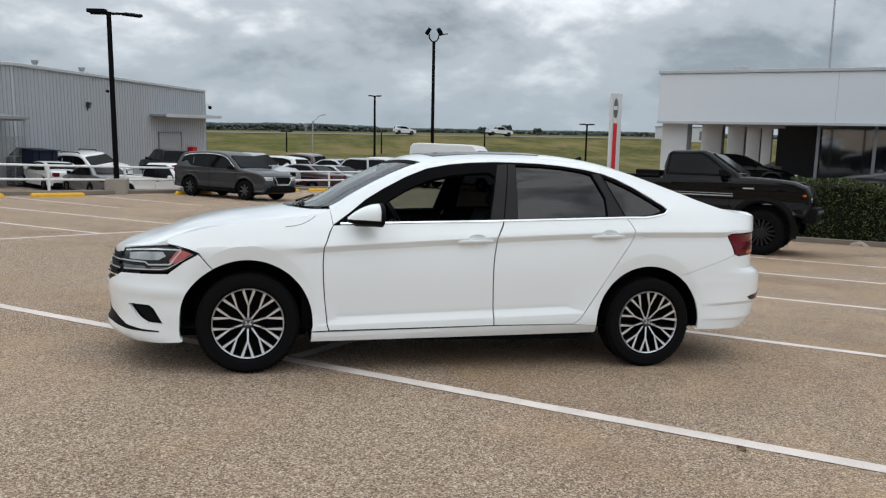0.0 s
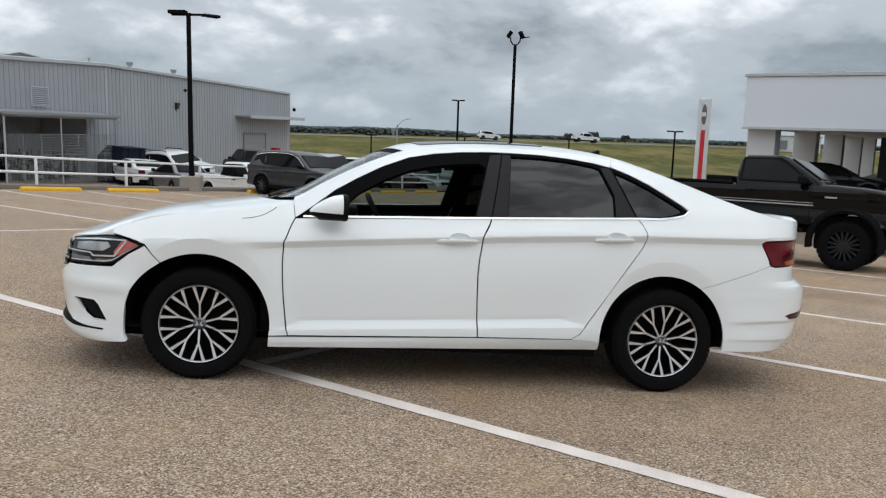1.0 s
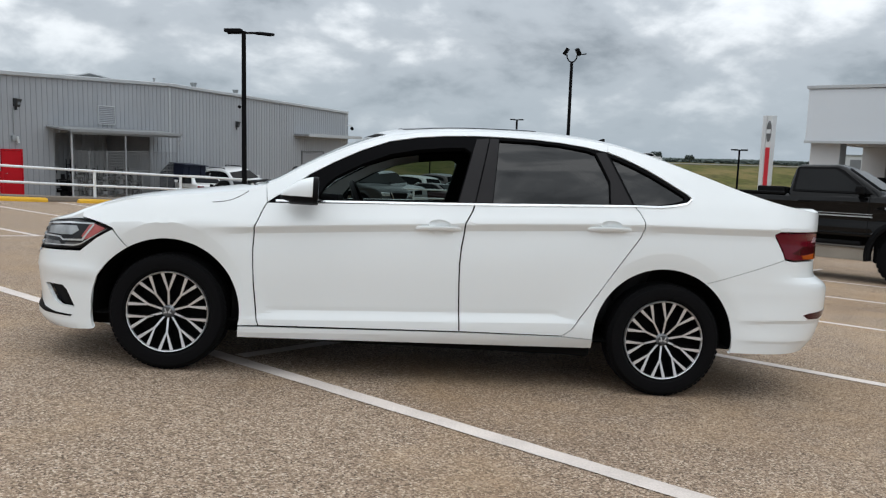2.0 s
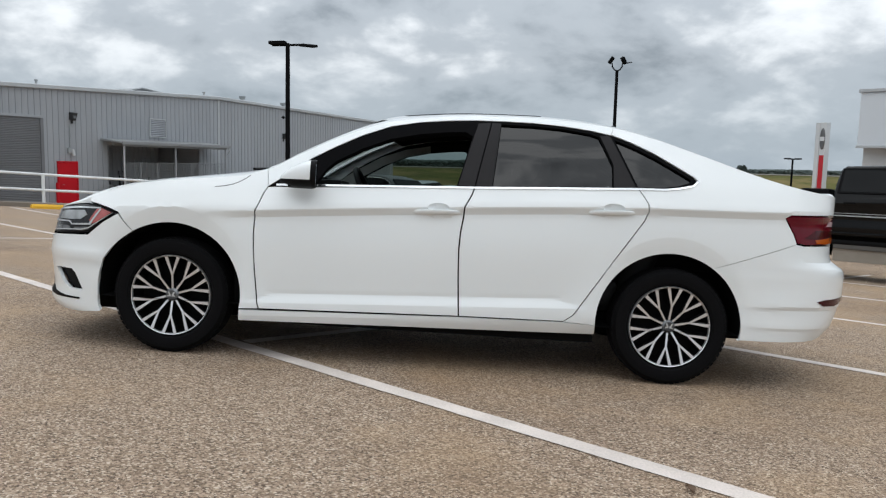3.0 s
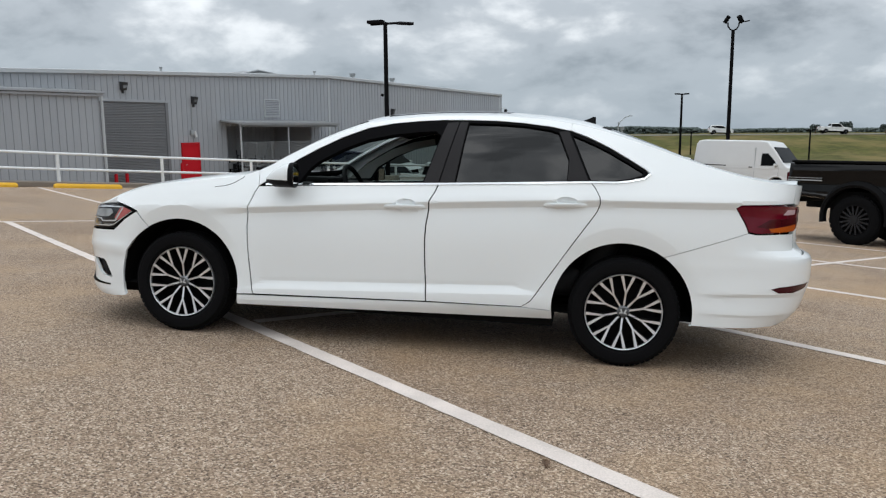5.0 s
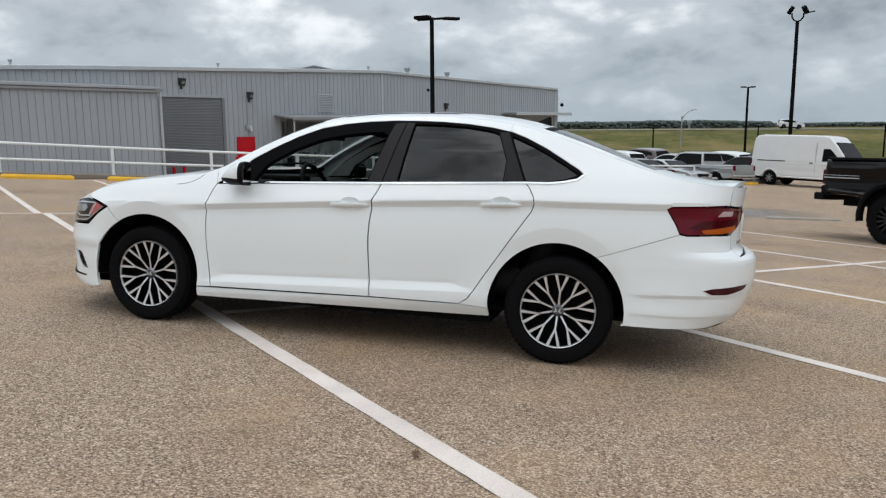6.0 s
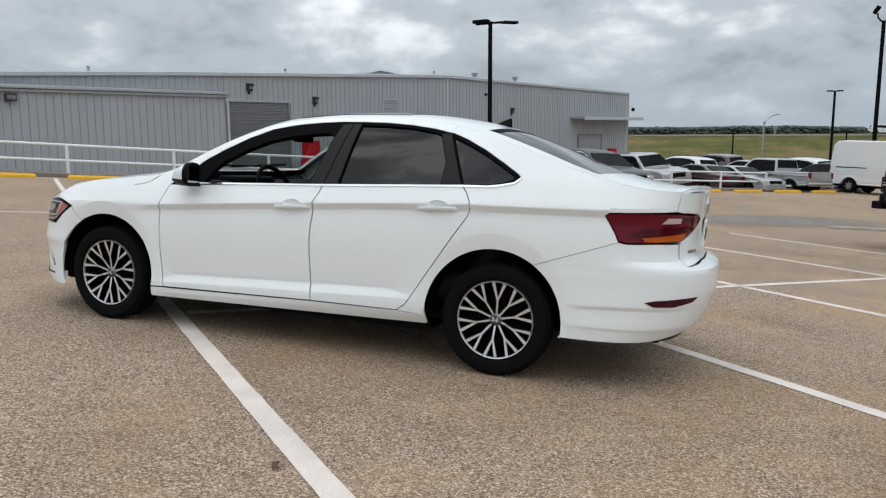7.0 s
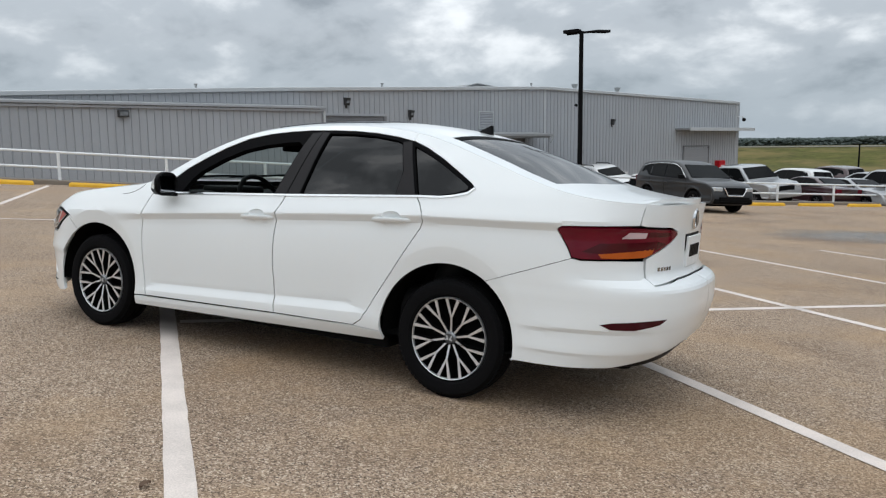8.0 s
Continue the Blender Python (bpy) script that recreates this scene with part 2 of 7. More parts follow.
M_CABINGREY = material("grey_pillar_trim", (0.30, 0.30, 0.29), 0.8, vary=0.06, scale=8)
M_SEAT = material("black_leatherette", (0.010, 0.010, 0.011), 0.6, spec=0.25, vary=0.12, scale=10, bump=0.1, grain=0.1)
M_TAILRED = material("red_lamp_lens", (0.115, 0.002, 0.011), 0.12, vary=0.3, scale=9, coat=0.3, spec=0.2)
M_TAILDARK = material("deep_red_lamp_lens", (0.055, 0.002, 0.005), 0.12, vary=0.2, scale=9, coat=0.3, spec=0.2)
M_AMBER = material("amber_lamp_lens", (0.42, 0.085, 0.010), 0.12, vary=0.25, scale=12, coat=0.3, spec=0.2)
M_CLEARLENS = material("pale_lamp_lens", (0.50, 0.37, 0.38), 0.10, vary=0.3, scale=14, coat=0.3, spec=0.2)
M_REDFLEX = material("dark_red_reflector", (0.042, 0.002, 0.006), 0.15, vary=0.2, scale=20, coat=0.2, spec=0.15)
M_LAMPBODY = material("lamp_housing", (0.018, 0.019, 0.021), 0.12, 0.1, vary=0.7, scale=9, coat=0.35, spec=0.2)
M_LAMPWHITE = material("lamp_reflector", (0.62, 0.65, 0.67), 0.15, 0.4, vary=0.2, scale=12, coat=1.0)
# strong mottling in the pale lens colour imitates reflections on the headlight
M_LENSSHEEN = material("pale_lamp_lens_bowl", (0.34, 0.36, 0.37), 0.10, 0.2, vary=0.9, scale=12, coat=0.8)
M_MARKER = material("pinkish_red_marker", (0.40, 0.10, 0.10), 0.12, vary=0.35, scale=30, coat=0.6)
M_LAMPGREY = material("grey_lamp_bowl", (0.16, 0.168, 0.175), 0.12, 0.3, vary=0.6, scale=11, coat=0.6)
M_PLATE = material("pale_number_plate", (0.75, 0.76, 0.76), 0.4, vary=0.12, scale=18)
M_GLASS = tinted_glass("tinted_window", (0.010, 0.012, 0.013), 1.0, 0.036)
M_SCREEN = tinted_glass("clear_windscreen", (0.62, 0.70, 0.68))
M_SIDEGLASS = tinted_glass("green_side_glass", (0.26, 0.32, 0.30))
M_REARGLASS = tinted_glass("tinted_rear_screen", (0.10, 0.11, 0.11))
M_HEDGE = material("hedge_leaf", (0.046, 0.064, 0.020), 0.6, vary=0.35, scale=2, spec=0.25, leafy=0.7)
# hedge core: brownish twigs, darkened to stand in for shade between the leaves
M_HEDGECORE = material("hedge_twigs", (0.012, 0.013, 0.007), 0.9, vary=0.3, scale=9, spec=0.1)
# concrete darkened in its colour for the shade under the canopy
M_FORECOURT = material("dark_forecourt_concrete", (0.10, 0.096, 0.09), 0.85, vary=0.15, scale=1.5, grain=0.1)


def damp(name):
    """A film of damp that thins out to the dry paving round it."""
    m = material(name, (0.20, 0.165, 0.13), 0.22, vary=0.2, scale=1.2, grain=0.25, grain_scale=60, spec=0.5)
    nodes, links = m.node_tree.nodes, m.node_tree.links
    tc = nodes.new("ShaderNodeTexCoord")
    fade = nodes.new("ShaderNodeTexGradient")
    fade.gradient_type = "SPHERICAL"
    links.new(tc.outputs["Object"], fade.inputs["Vector"])
    cloudy = nodes.new("ShaderNodeTexNoise")
    cloudy.inputs["Scale"].default_value, cloudy.inputs["Detail"].default_value = 3.2, 6.0
    links.new(tc.outputs["Object"], cloudy.inputs["Vector"])
    soak = nodes.new("ShaderNodeMath")
    soak.operation = "MULTIPLY"
    links.new(fade.outputs["Fac"], soak.inputs[0])
    links.new(cloudy.outputs["Fac"], soak.inputs[1])
    reach = nodes.new("ShaderNodeMapRange")
    reach.inputs["From Min"].default_value, reach.inputs["From Max"].default_value = 0.02, 0.30
    reach.inputs["To Max"].default_value = 0.75
    links.new(soak.outputs[0], reach.inputs["Value"])
    links.new(reach.outputs[0], nodes["Principled BSDF"].inputs["Alpha"])
    return m


# tree green lightened and blued, so distance haze sits in the colour
M_HAZYWOODS = material("far_woods", (0.092, 0.112, 0.105), 0.95, vary=0.3, scale=0.05, grain=0.2, grain_scale=0.3, spec=0.1)
M_WET = damp("damp_paving")
M_ROAD = material("far_road", (0.15, 0.138, 0.105), 0.9, vary=0.12, scale=0.1)
M_BLACKPAINT = material("black_truck_paint", (0.0022, 0.0022, 0.0025), 0.25, vary=0.1, scale=3, coat=0.40, spec=0.05)
M_GREYPAINT = material("dark_grey_paint", (0.029, 0.030, 0.032), 0.35, vary=0.05, scale=2, coat=0.45, spec=0.2)
M_SILVER = material("silver_paint", (0.33, 0.34, 0.35), 0.32, 0.35, vary=0.05, scale=2, coat=1.0)
M_HUBGREY = material("satin_hub_grey", (0.065, 0.066, 0.068), 0.5, 0.2, vary=0.15, scale=20, spec=0.2)
M_MIDGREY = material("mid_grey_paint", (0.12, 0.122, 0.125), 0.32, 0.3, vary=0.05, scale=2, coat=0.6)
M_NAVY = material("dark_navy_paint", (0.010, 0.014, 0.030), 0.55, vary=0.2, scale=3, spec=0.2)
M_MAROON = material("maroon_paint", (0.035, 0.010, 0.013), 0.3, vary=0.05, scale=2, coat=1.0)
M_WHITEPAINT = material("white_vehicle_paint", (0.66, 0.665, 0.66), 0.35, vary=0.04, scale=2, coat=0.6)
M_VEHGLASS = material("parked_car_glass", (0.004, 0.0045, 0.005), 0.06, vary=0.2, spec=0.06)
M_TRUCKGLASS = material("dark_truck_glass", (0.006, 0.0065, 0.007), 0.06, vary=0.2, spec=0.18)
M_WOOD = material("brown_timber", (0.12, 0.07, 0.04), 0.7, vary=0.25, scale=6)
M_SIGNRED = material("sign_red", (0.48, 0.015, 0.025), 0.4, vary=0.05)
M_SIGNWHITE = material("sign_silver", (0.58, 0.60, 0.61), 0.35, vary=0.05)


# ---- builders ----
def part(name, bm, mat, parent, label=""):
    """Links a bmesh as one mesh under a thing or a part."""
    me = bpy.data.meshes.new(name)
    bm.to_mesh(me)
    bm.free()
    me.materials.append(mat)
    ob = new(name, me)
    ob.parent = parent
    if label:
        tagged(ob, label)
    return ob


def smooth(ob, angle=35):
    for p in ob.data.polygons:
        p.use_smooth = True
    ob.data.set_sharp_from_angle(angle=radians(angle))
    return ob


def thing(name, label, category, m=None, group="", kind=""):
    ob = new(name)
    ob.empty_display_size = 0.2
    if m is not None:
        ob.matrix_world = m
    return tagged(ob, label, category, group, kind)


def box(bm, x0, x1, y0, y1, z0, z1, bevel=0.0, m=None):
    """Adds a box to bm, with its edges rounded off."""
    made = bmesh.ops.create_cube(bm, size=1.0)["verts"]
    bmesh.ops.scale(bm, vec=(x1 - x0, y1 - y0, z1 - z0), verts=made)
    bmesh.ops.translate(bm, vec=((x0 + x1) / 2, (y0 + y1) / 2, (z0 + z1) / 2), verts=made)
    if bevel:
        edges = list({e for v in made for e in v.link_edges})
        got = bmesh.ops.bevel(bm, geom=edges, offset=bevel, segments=2, affect="EDGES", profile=0.6)
        made = list({v for f in got["faces"] for v in f.verts} | {v for v in made if v.is_valid})
    if m is not None:
        bmesh.ops.transform(bm, matrix=m, verts=made)
    return bm


def boxed(x0, x1, y0, y1, z0, z1, bevel=0.0, m=None):
    return box(bmesh.new(), x0, x1, y0, y1, z0, z1, bevel, m)


def tube(bm, points, radius, sides=10, radius_end=None):
    """Adds a round bar along points, with closed ends."""
    pts = [Vector(p) for p in points]
    rings = []
    for i, p in enumerate(pts):
        way = (pts[min(i + 1, len(pts) - 1)] - pts[max(i - 1, 0)]).normalized()
        q = way.to_track_quat("Z", "Y")
        r = radius if radius_end is None else radius + (radius_end - radius) * i / (len(pts) - 1)
        rings.append([bm.verts.new(p + q @ Vector((r * math.cos(2 * math.pi * k / sides), r * math.sin(2 * math.pi * k / sides), 0))) for k in range(sides)])
    for a, b in zip(rings, rings[1:]):
        for k in range(sides):
            bm.faces.new((a[k], a[(k + 1) % sides], b[(k + 1) % sides], b[k]))
    bm.faces.new(rings[0][::-1])
    bm.faces.new(rings[-1])
    return bm


def lathe(bm, profile, sides=48, axis="Y"):
    """Turns (radius, offset) pairs round the Y axis."""
    rings = []
    for r, o in profile:
        rings.append([bm.verts.new((r * math.cos(2 * math.pi * k / sides), o, r * math.sin(2 * math.pi * k / sides))) for k in range(sides)])
    for a, b in zip(rings, rings[1:]):
        for k in range(sides):
            bm.faces.new((a[k], b[k], b[(k + 1) % sides], a[(k + 1) % sides]))
    return rings


NX, NY = 0.03816, 0.05716


def soft_step(v):
    return math.log1p(math.exp(max(min(v, 30), -30)))


def ground_z(x, y):
    """Height of the paving, which falls away to the rear and levels out beyond the fence."""
    s = y - 2.0 * soft_step((y - 19) / 4)
    e = x - 0.6 * soft_step((-9 - x) / 2)
    n, t = 0.656 * x + 0.755 * y, -0.755 * x + 0.656 * y
    k = min(max((t - 20.95) / 1.5, 0), 1)
    deep = 0.8 - 0.5 * min(max((n - 23) / 3, 0), 1)
    return -NX * e - NY * s - deep * k * k * (3 - 2 * k) * min(max((40 - n) / 5, 0), 1)


def on_ground(x, y, turn, dz=0.0):
    """A pose on the paving, upright to its slope, with x along turn degrees."""
    e = 0.4
    n = Vector(((ground_z(x - e, y) - ground_z(x + e, y)) / (2 * e), (ground_z(x, y - e) - ground_z(x, y + e)) / (2 * e), 1)).normalized()
    a = radians(turn)
    ahead = Vector((math.cos(a), math.sin(a), 0))
    ahead = (ahead - n * ahead.dot(n)).normalized()
    left = n.cross(ahead)
    return Matrix(((ahead.x, left.x, n.x, x), (ahead.y, left.y, n.y, y), (ahead.z, left.z, n.z, ground_z(x, y) + dz), (0, 0, 0, 1)))


# ---- the sedan's surface: x to the rear, y to its right, z up from the ground between the axles ----
def curve(pairs):
    """A smooth line through (x, value) pairs."""
    xs = np.array([p[0] for p in pairs], float)
    ys = np.array([p[1] for p in pairs], float)
    d = np.diff(ys) / np.diff(xs)
    m = np.zeros(len(xs))
    m[0], m[-1] = d[0], d[-1]
    for i in range(1, len(xs) - 1):
        m[i] = 0 if d[i - 1] * d[i] <= 0 else 2 * d[i - 1] * d[i] / (d[i - 1] + d[i])

    def value(x):
        x = min(max(x, xs[0]), xs[-1])
        i = min(max(int(np.searchsorted(xs, x)) - 1, 0), len(xs) - 2)
        h = xs[i + 1] - xs[i]
        t = (x - xs[i]) / h
        return float((2 * t**3 - 3 * t**2 + 1) * ys[i] + (t**3 - 2 * t**2 + t) * h * m[i] + (-2 * t**3 + 3 * t**2) * ys[i + 1] + (t**3 - t**2) * h * m[i + 1])
    return value


SHOULDER = curve([(-2.3, .70), (-1.6, .745), (-1.09, .786), (-.48, .834), (.2, .883), (1.17, .938), (1.6, .949), (2.1, .963), (2.5, .97)])
EDGE = curve([(-2.25, .70), (-2.15, .738), (-2.05, .757), (-1.94, .783), (-1.82, .833), (-1.65, .888), (-1.49, .917), (-1.17, .958), (-.98, .985), (-.84, 1.033), (-.72, 1.105),
              (-.56, 1.195), (-.40, 1.272), (-.24, 1.332), (-.08, 1.366), (.08, 1.386), (.25, 1.398), (.41, 1.403), (.57, 1.405), (.73, 1.40), (.89, 1.386),
              (1.05, 1.362), (1.21, 1.322), (1.37, 1.272), (1.535, 1.218), (1.70, 1.162), (1.857, 1.116), (2.016, 1.084), (2.17, 1.068), (2.3, 1.062), (2.42, 1.055)])
LOWER = curve([(.10, .78), (.17, .80), (.20, .838), (.25, .874), (.275, .884), (.293, .8868), (.332, .8890), (.346, .8884), (.350, .8872), (.390, .8714), (.396, .8702), (.402, .8708), (.414, .8735), (.420, .8742), (.46, .8772), (.58, .8855), (.70, .889), (.80, .890), (1.6, .890)])
FLUSH = curve([(.30, .70), (.34, .8880), (.346, .8884), (.42, .8878), (.58, .8870), (.60, .80)])
UPPER = curve([(-.5, 0), (-.26, 0), (-.10, -.0075), (-.058, -.0112), (-.040, -.0112), (-.008, .0062), (0, .0085), (.010, .0062), (.06, -.016), (.10, -.032), (.14, -.052), (.2, -.085), (.3, -.14), (.4, -.205), (.5, -.288), (.56, -.36), (.7, -.5)])
FOLD = curve([(.25, 0), (.328, 0), (.343, .005), (.37, .003), (.43, -.002), (.452, .008), (.50, .004), (.56, 0)])
FRONT_FOLD = curve([(.40, 0), (.455, -.003), (.49, .016), (.53, .006), (.58, 0)])
NOSE = curve([(.10, -2.07), (.17, -2.18), (.22, -2.252), (.25, -2.258), (.3, -2.235), (.38, -2.243), (.45, -2.256), (.52, -2.260), (.58, -2.250), (.62, -2.238), (.70, -2.215), (.765, -2.185), (.83, -2.12), (.9, -2.0)])
TAIL = curve([(.20, 2.28), (.27, 2.34), (.35, 2.41), (.46, 2.45), (.55, 2.468), (.63, 2.468), (.66, 2.456), (.68, 2.420), (.692, 2.388), (.715, 2.368), (.75, 2.362), (.85, 2.360), (.93, 2.360), (1.0, 2.368), (1.06, 2.378), (1.12, 2.378)])
CROWN = curve([(-2.25, 0.02), (-2.1, .04), (-1.95, .045), (-1.6, .042), (-1.0, .055), (-.8, .075), (-.3, .075), (0, .056), (.5, .05), (1.0, .055), (1.3, .06), (1.8, .04), (2.2, .025), (2.42, .012)])
FRONT_X, REAR_X, FRONT_L, REAR_L, POWER_F, POWER_R = -1.45, 1.72, 1.30, 1.22, 2.6, 2.8


def fold_radius(hub, angle):
    """Radius of the fold over a wheel arch, widest above the wheel."""
    return .386 + .088 * max(math.cos(angle - radians(86)), 0) ** .8


def half_width(x, z):
    crease = min(max((x + 1.25) / .35, 0), 1)
    h = z - SHOULDER(x)
    up = UPPER(h)
    if h < .03:
        up *= crease
    q = z - .045 * min(max(x, -1), 1)
    scoop = min(max((x + .93) / .16, 0), max((.90 - x) / .19, 0), 1)
    low = max(LOWER(q), FLUSH(q) - .0185 * scoop) if .34 < q < .58 else LOWER(q)
    w = low + up
    plain = min(max((abs(x + .05) - 1.50) / .15, 0), 1)
    if plain and .22 < z < .58:
        w += plain * (np.interp(z, (.22, .27, .35, .46, .58), (.855, .872, .879, .882, .8855)) - low)
    if x < -1.58:
        k = min((-1.58 - x) / .08, 1)
        if z < .3:
            w += max(.868 - w, 0) * k
        w += FRONT_FOLD(z) * min((-1.58 - x) / .2, 1)
    if x > 1.70 and z < .56:
        w += FOLD(z - .012 * min(max((x - 1.75) / .3, 0), 1) * min((z - .34) / .1, 1)) * min((x - 1.70) / .16, 1)
    for hub in (-1.345, 1.325):
        r = math.hypot(x - hub, z - .318)
        if r < .50 and z > .2:
            tuck = max(fold_radius(hub, math.atan2(z - .318, x - hub)) - r, 0)
            w -= .20 * tuck
    return w * (1 - .012 * (x / 2) ** 2)


def rounded(power, a, b):
    """Points at even steps along a quarter of a rounded corner."""
    th = np.linspace(0, math.pi / 2, 400)
    sx, sy = np.sin(th) ** (2 / power), np.cos(th) ** (2 / power)
    run = np.r_[0, np.cumsum(np.hypot(np.diff(sx) * a, np.diff(sy) * b))]
    run /= run[-1]
    return lambda t: (float(np.interp(t, run, sx)), float(np.interp(t, run, sy)))


ROUND_F, ROUND_R = rounded(POWER_F, .80, .88), rounded(POWER_R, .68, .88)


def side(u, z):
    """The left side's place at u along it (x, until it bends round the ends) and height z."""
    if u > REAR_X:
        sx, sy = ROUND_R(min((u - REAR_X) / REAR_L, 1))
        x = REAR_X + (TAIL(z) - REAR_X) * sx
        return x, -half_width(x, z) * sy, z
    if u < FRONT_X:
        sx, sy = ROUND_F(min((FRONT_X - u) / FRONT_L, 1))
        x = FRONT_X + (NOSE(z) - FRONT_X) * sx
        return x, -half_width(x, z) * sy, z
    return u, -half_width(u, z), z


def half_at(x, z):
    """Half the width at x and height z, round the ends too."""
    w = half_width(x, z)
    if x > REAR_X:
        s = min((x - REAR_X) / (TAIL(z) - REAR_X), 1)
        return w * (1 - s**POWER_R) ** (1 / POWER_R)
    if x < FRONT_X:
        s = min((FRONT_X - x) / (FRONT_X - NOSE(z)), 1)
        return w * (1 - s**POWER_F) ** (1 / POWER_F)
    return w


def top(x, v, lift=0.0):
    """The bonnet, roof and boot: v runs from -1 (left edge) to 1."""
    e = EDGE(x)
    return x, v * half_at(x, e), e + CROWN(x) * (1 - abs(v) ** 2.6) + lift


# ---- ground: paving, grass bank and far land in one sheet ----
LOT_X, LOT_Y = Vector((0.656, 0.755, 0)), Vector((-0.755, 0.656, 0))  # across and along the bay lines


def lot(n, t, dz=0.0):
    p = LOT_X * n + LOT_Y * t
    return Vector((p.x, p.y, ground_z(p.x, p.y) + dz))


BANK = [(-60, 0), (0, 0), (20, .15), (45, .45), (54, .8), (68, 2.3), (79, 3.35), (85, 3.5), (110, 3.4), (200, .6), (600, .6), (2500, 2)]


def bank_edge(x):
    return 66 + 0.05 * x


def land_z(x, y):
    over = y - bank_edge(x)
    base = ground_z(max(min(x, 60), -60), min(max(y, -60), bank_edge(x)))
    if over <= 0:
        return base
    level = float(np.interp(over, [b[0] for b in BANK], [b[1] for b in BANK]))
    k = min(over / 70, 1)
    return (base * (1 - k) + -3.45 * k) + level


def sheet():
    def steps(*runs):
        out = []
        for a, b, d in runs:
            out += list(np.arange(a, b, d))
        return out
    xs = steps((-1500, -200, 100), (-200, -60, 20), (-60, 60, 2), (60, 200, 20), (200, 1501, 100))
    ys = steps((-300, -40, 20), (-40, 60, 1.5), (60, 170, 3), (170, 400, 30), (400, 2600, 200))
    bm = bmesh.new()
    grid = [[bm.verts.new((x, y, land_z(x, y))) for x in xs] for y in ys]
    for j in range(len(ys) - 1):
        for i in range(len(xs) - 1):
            bm.faces.new((grid[j][i], grid[j][i + 1], grid[j + 1][i + 1], grid[j + 1][i]))
    me = bpy.data.meshes.new("ground")
    bm.to_mesh(me)
    bm.free()
    me.materials.append(M_GROUND)
    me.materials.append(M_GRASS)
    for p in me.polygons:
        p.use_smooth = True
        c = p.center
        p.material_index = 1 if c.y > bank_edge(c.x) - 2 or abs(c.x) > 90 else 0
    return tagged(new("ground", me), "tan exposed-aggregate paving with a grassy bank beyond", "ground", kind="structure")


sheet()


def bay_line(n0, t0, n1, t1, width=0.11):
    """A painted line on the paving, between two places of the bay grid, with ragged sides."""
    a, b = Vector((n0, t0)), Vector((n1, t1))
    along = (b - a).normalized()
    off = Vector((-along.y, along.x))
    count = max(int((b - a).length / 0.12), 2)
    bm = bmesh.new()
    rows = []
    for i in range(count + 1):
        c = a.lerp(b, i / count)
        w = width / 2
        row = []
        for s in (-1, 1):
            q = c + off * s * (w + random.uniform(-.0028, .0028))
            row.append(bm.verts.new(lot(q.x, q.y, 0.004)))
        rows.append(row)
    for p, q in zip(rows, rows[1:]):
        bm.faces.new((p[0], q[0], q[1], p[1]))
    bmesh.ops.recalc_face_normals(bm, faces=bm.faces)
    if sum(f.normal.z for f in bm.faces) < 0:
        bmesh.ops.reverse_faces(bm, faces=bm.faces)
    me = bpy.data.meshes.new("bay_line")
    bm.to_mesh(me)
    bm.free()
    me.materials.append(M_LINE)
    return tagged(new("bay_line", me), "worn white parking bay line painted on the paving", "road marking", "bay lines", "structure")


for k in range(-2, 5):
    n = -1.08 + 2.86 * k
    bay_line(n, -4.9, n, 8.85 if k == 0 else 5.6)
bay_line(-1.0, .5, 13.5, .5, .1)
for n in (-9.6, -6.85, -4.05, -1.2, 1.5, 4.1, 6.75):
    bay_line(n, 8.85, n, 19.6)
for n in (9.4, 12.4):
    bay_line(n, 14.8, n, 19.6)
bay_line(-12, 8.85, 6.75, 8.85, .1)


# ---- the grey metal warehouse ----
WALL_TURN = 66
warehouse = thing("warehouse", "long grey corrugated-metal warehouse with a low-pitched roof", "building", pose(-18.539, 31.267, -1.15, 0, 0, WALL_TURN))
ROOFLINE = [(-45, 4.3), (-18.9, 4.64), (-7.6, 5.17), (10.52, 5.84), (31.6, 5.42)]


def roof_at(s):
    return float(np.interp(s, [p[0] for p in ROOFLINE], [p[1] for p in ROOFLINE]))


def siding_mesh(name, width, ribs):
    """A sheet of ribbed metal one metre high and width wide, 25 mm deep."""
    bm = bmesh.new()
    line = []
    step = width / ribs
    for i in range(ribs):
        x = i * step
        line += [(x, 0), (x + step * .40, -.004), (x + step * .80, 0), (x + step * .84, .026), (x + step * .92, .026), (x + step * .96, 0)]
    line.append((width, 0))
    low = [bm.verts.new((x, y, 0)) for x, y in line]
    high = [bm.verts.new((x, y, 1)) for x, y in line]
    back_l = [bm.verts.new((x, .07, z)) for x, z in ((0, 0), (width, 0), (width, 1), (0, 1))]
    for i in range(len(line) - 1):
        bm.faces.new((low[i], low[i + 1], high[i + 1], high[i]))
    bm.faces.new(back_l[::-1])
    me = bpy.data.meshes.new(name)
    bm.to_mesh(me)
    bm.free()
    me.materials.append(M_WALL)
    return me


BAY = (2.48, 8.92, 2.75)
part("wall", boxed(-45, BAY[0], .05, .25, -1.5, 4.15), M_WALL, warehouse)
part("wall", boxed(BAY[1], 31.55, .05, .25, -1.5, 4.15), M_WALL, warehouse)
part("wall", boxed(BAY[0], BAY[1], .05, .25, BAY[2], 4.15), M_WALL, warehouse)
part("bay_wall", boxed(BAY[0] - .2, BAY[0], .251, 3.4, -1.5, BAY[2] + .3), M_WALL, warehouse)
part("bay_wall", boxed(BAY[1], BAY[1] + .2, .251, 3.4, -1.5, BAY[2] + .3), M_WALL, warehouse)
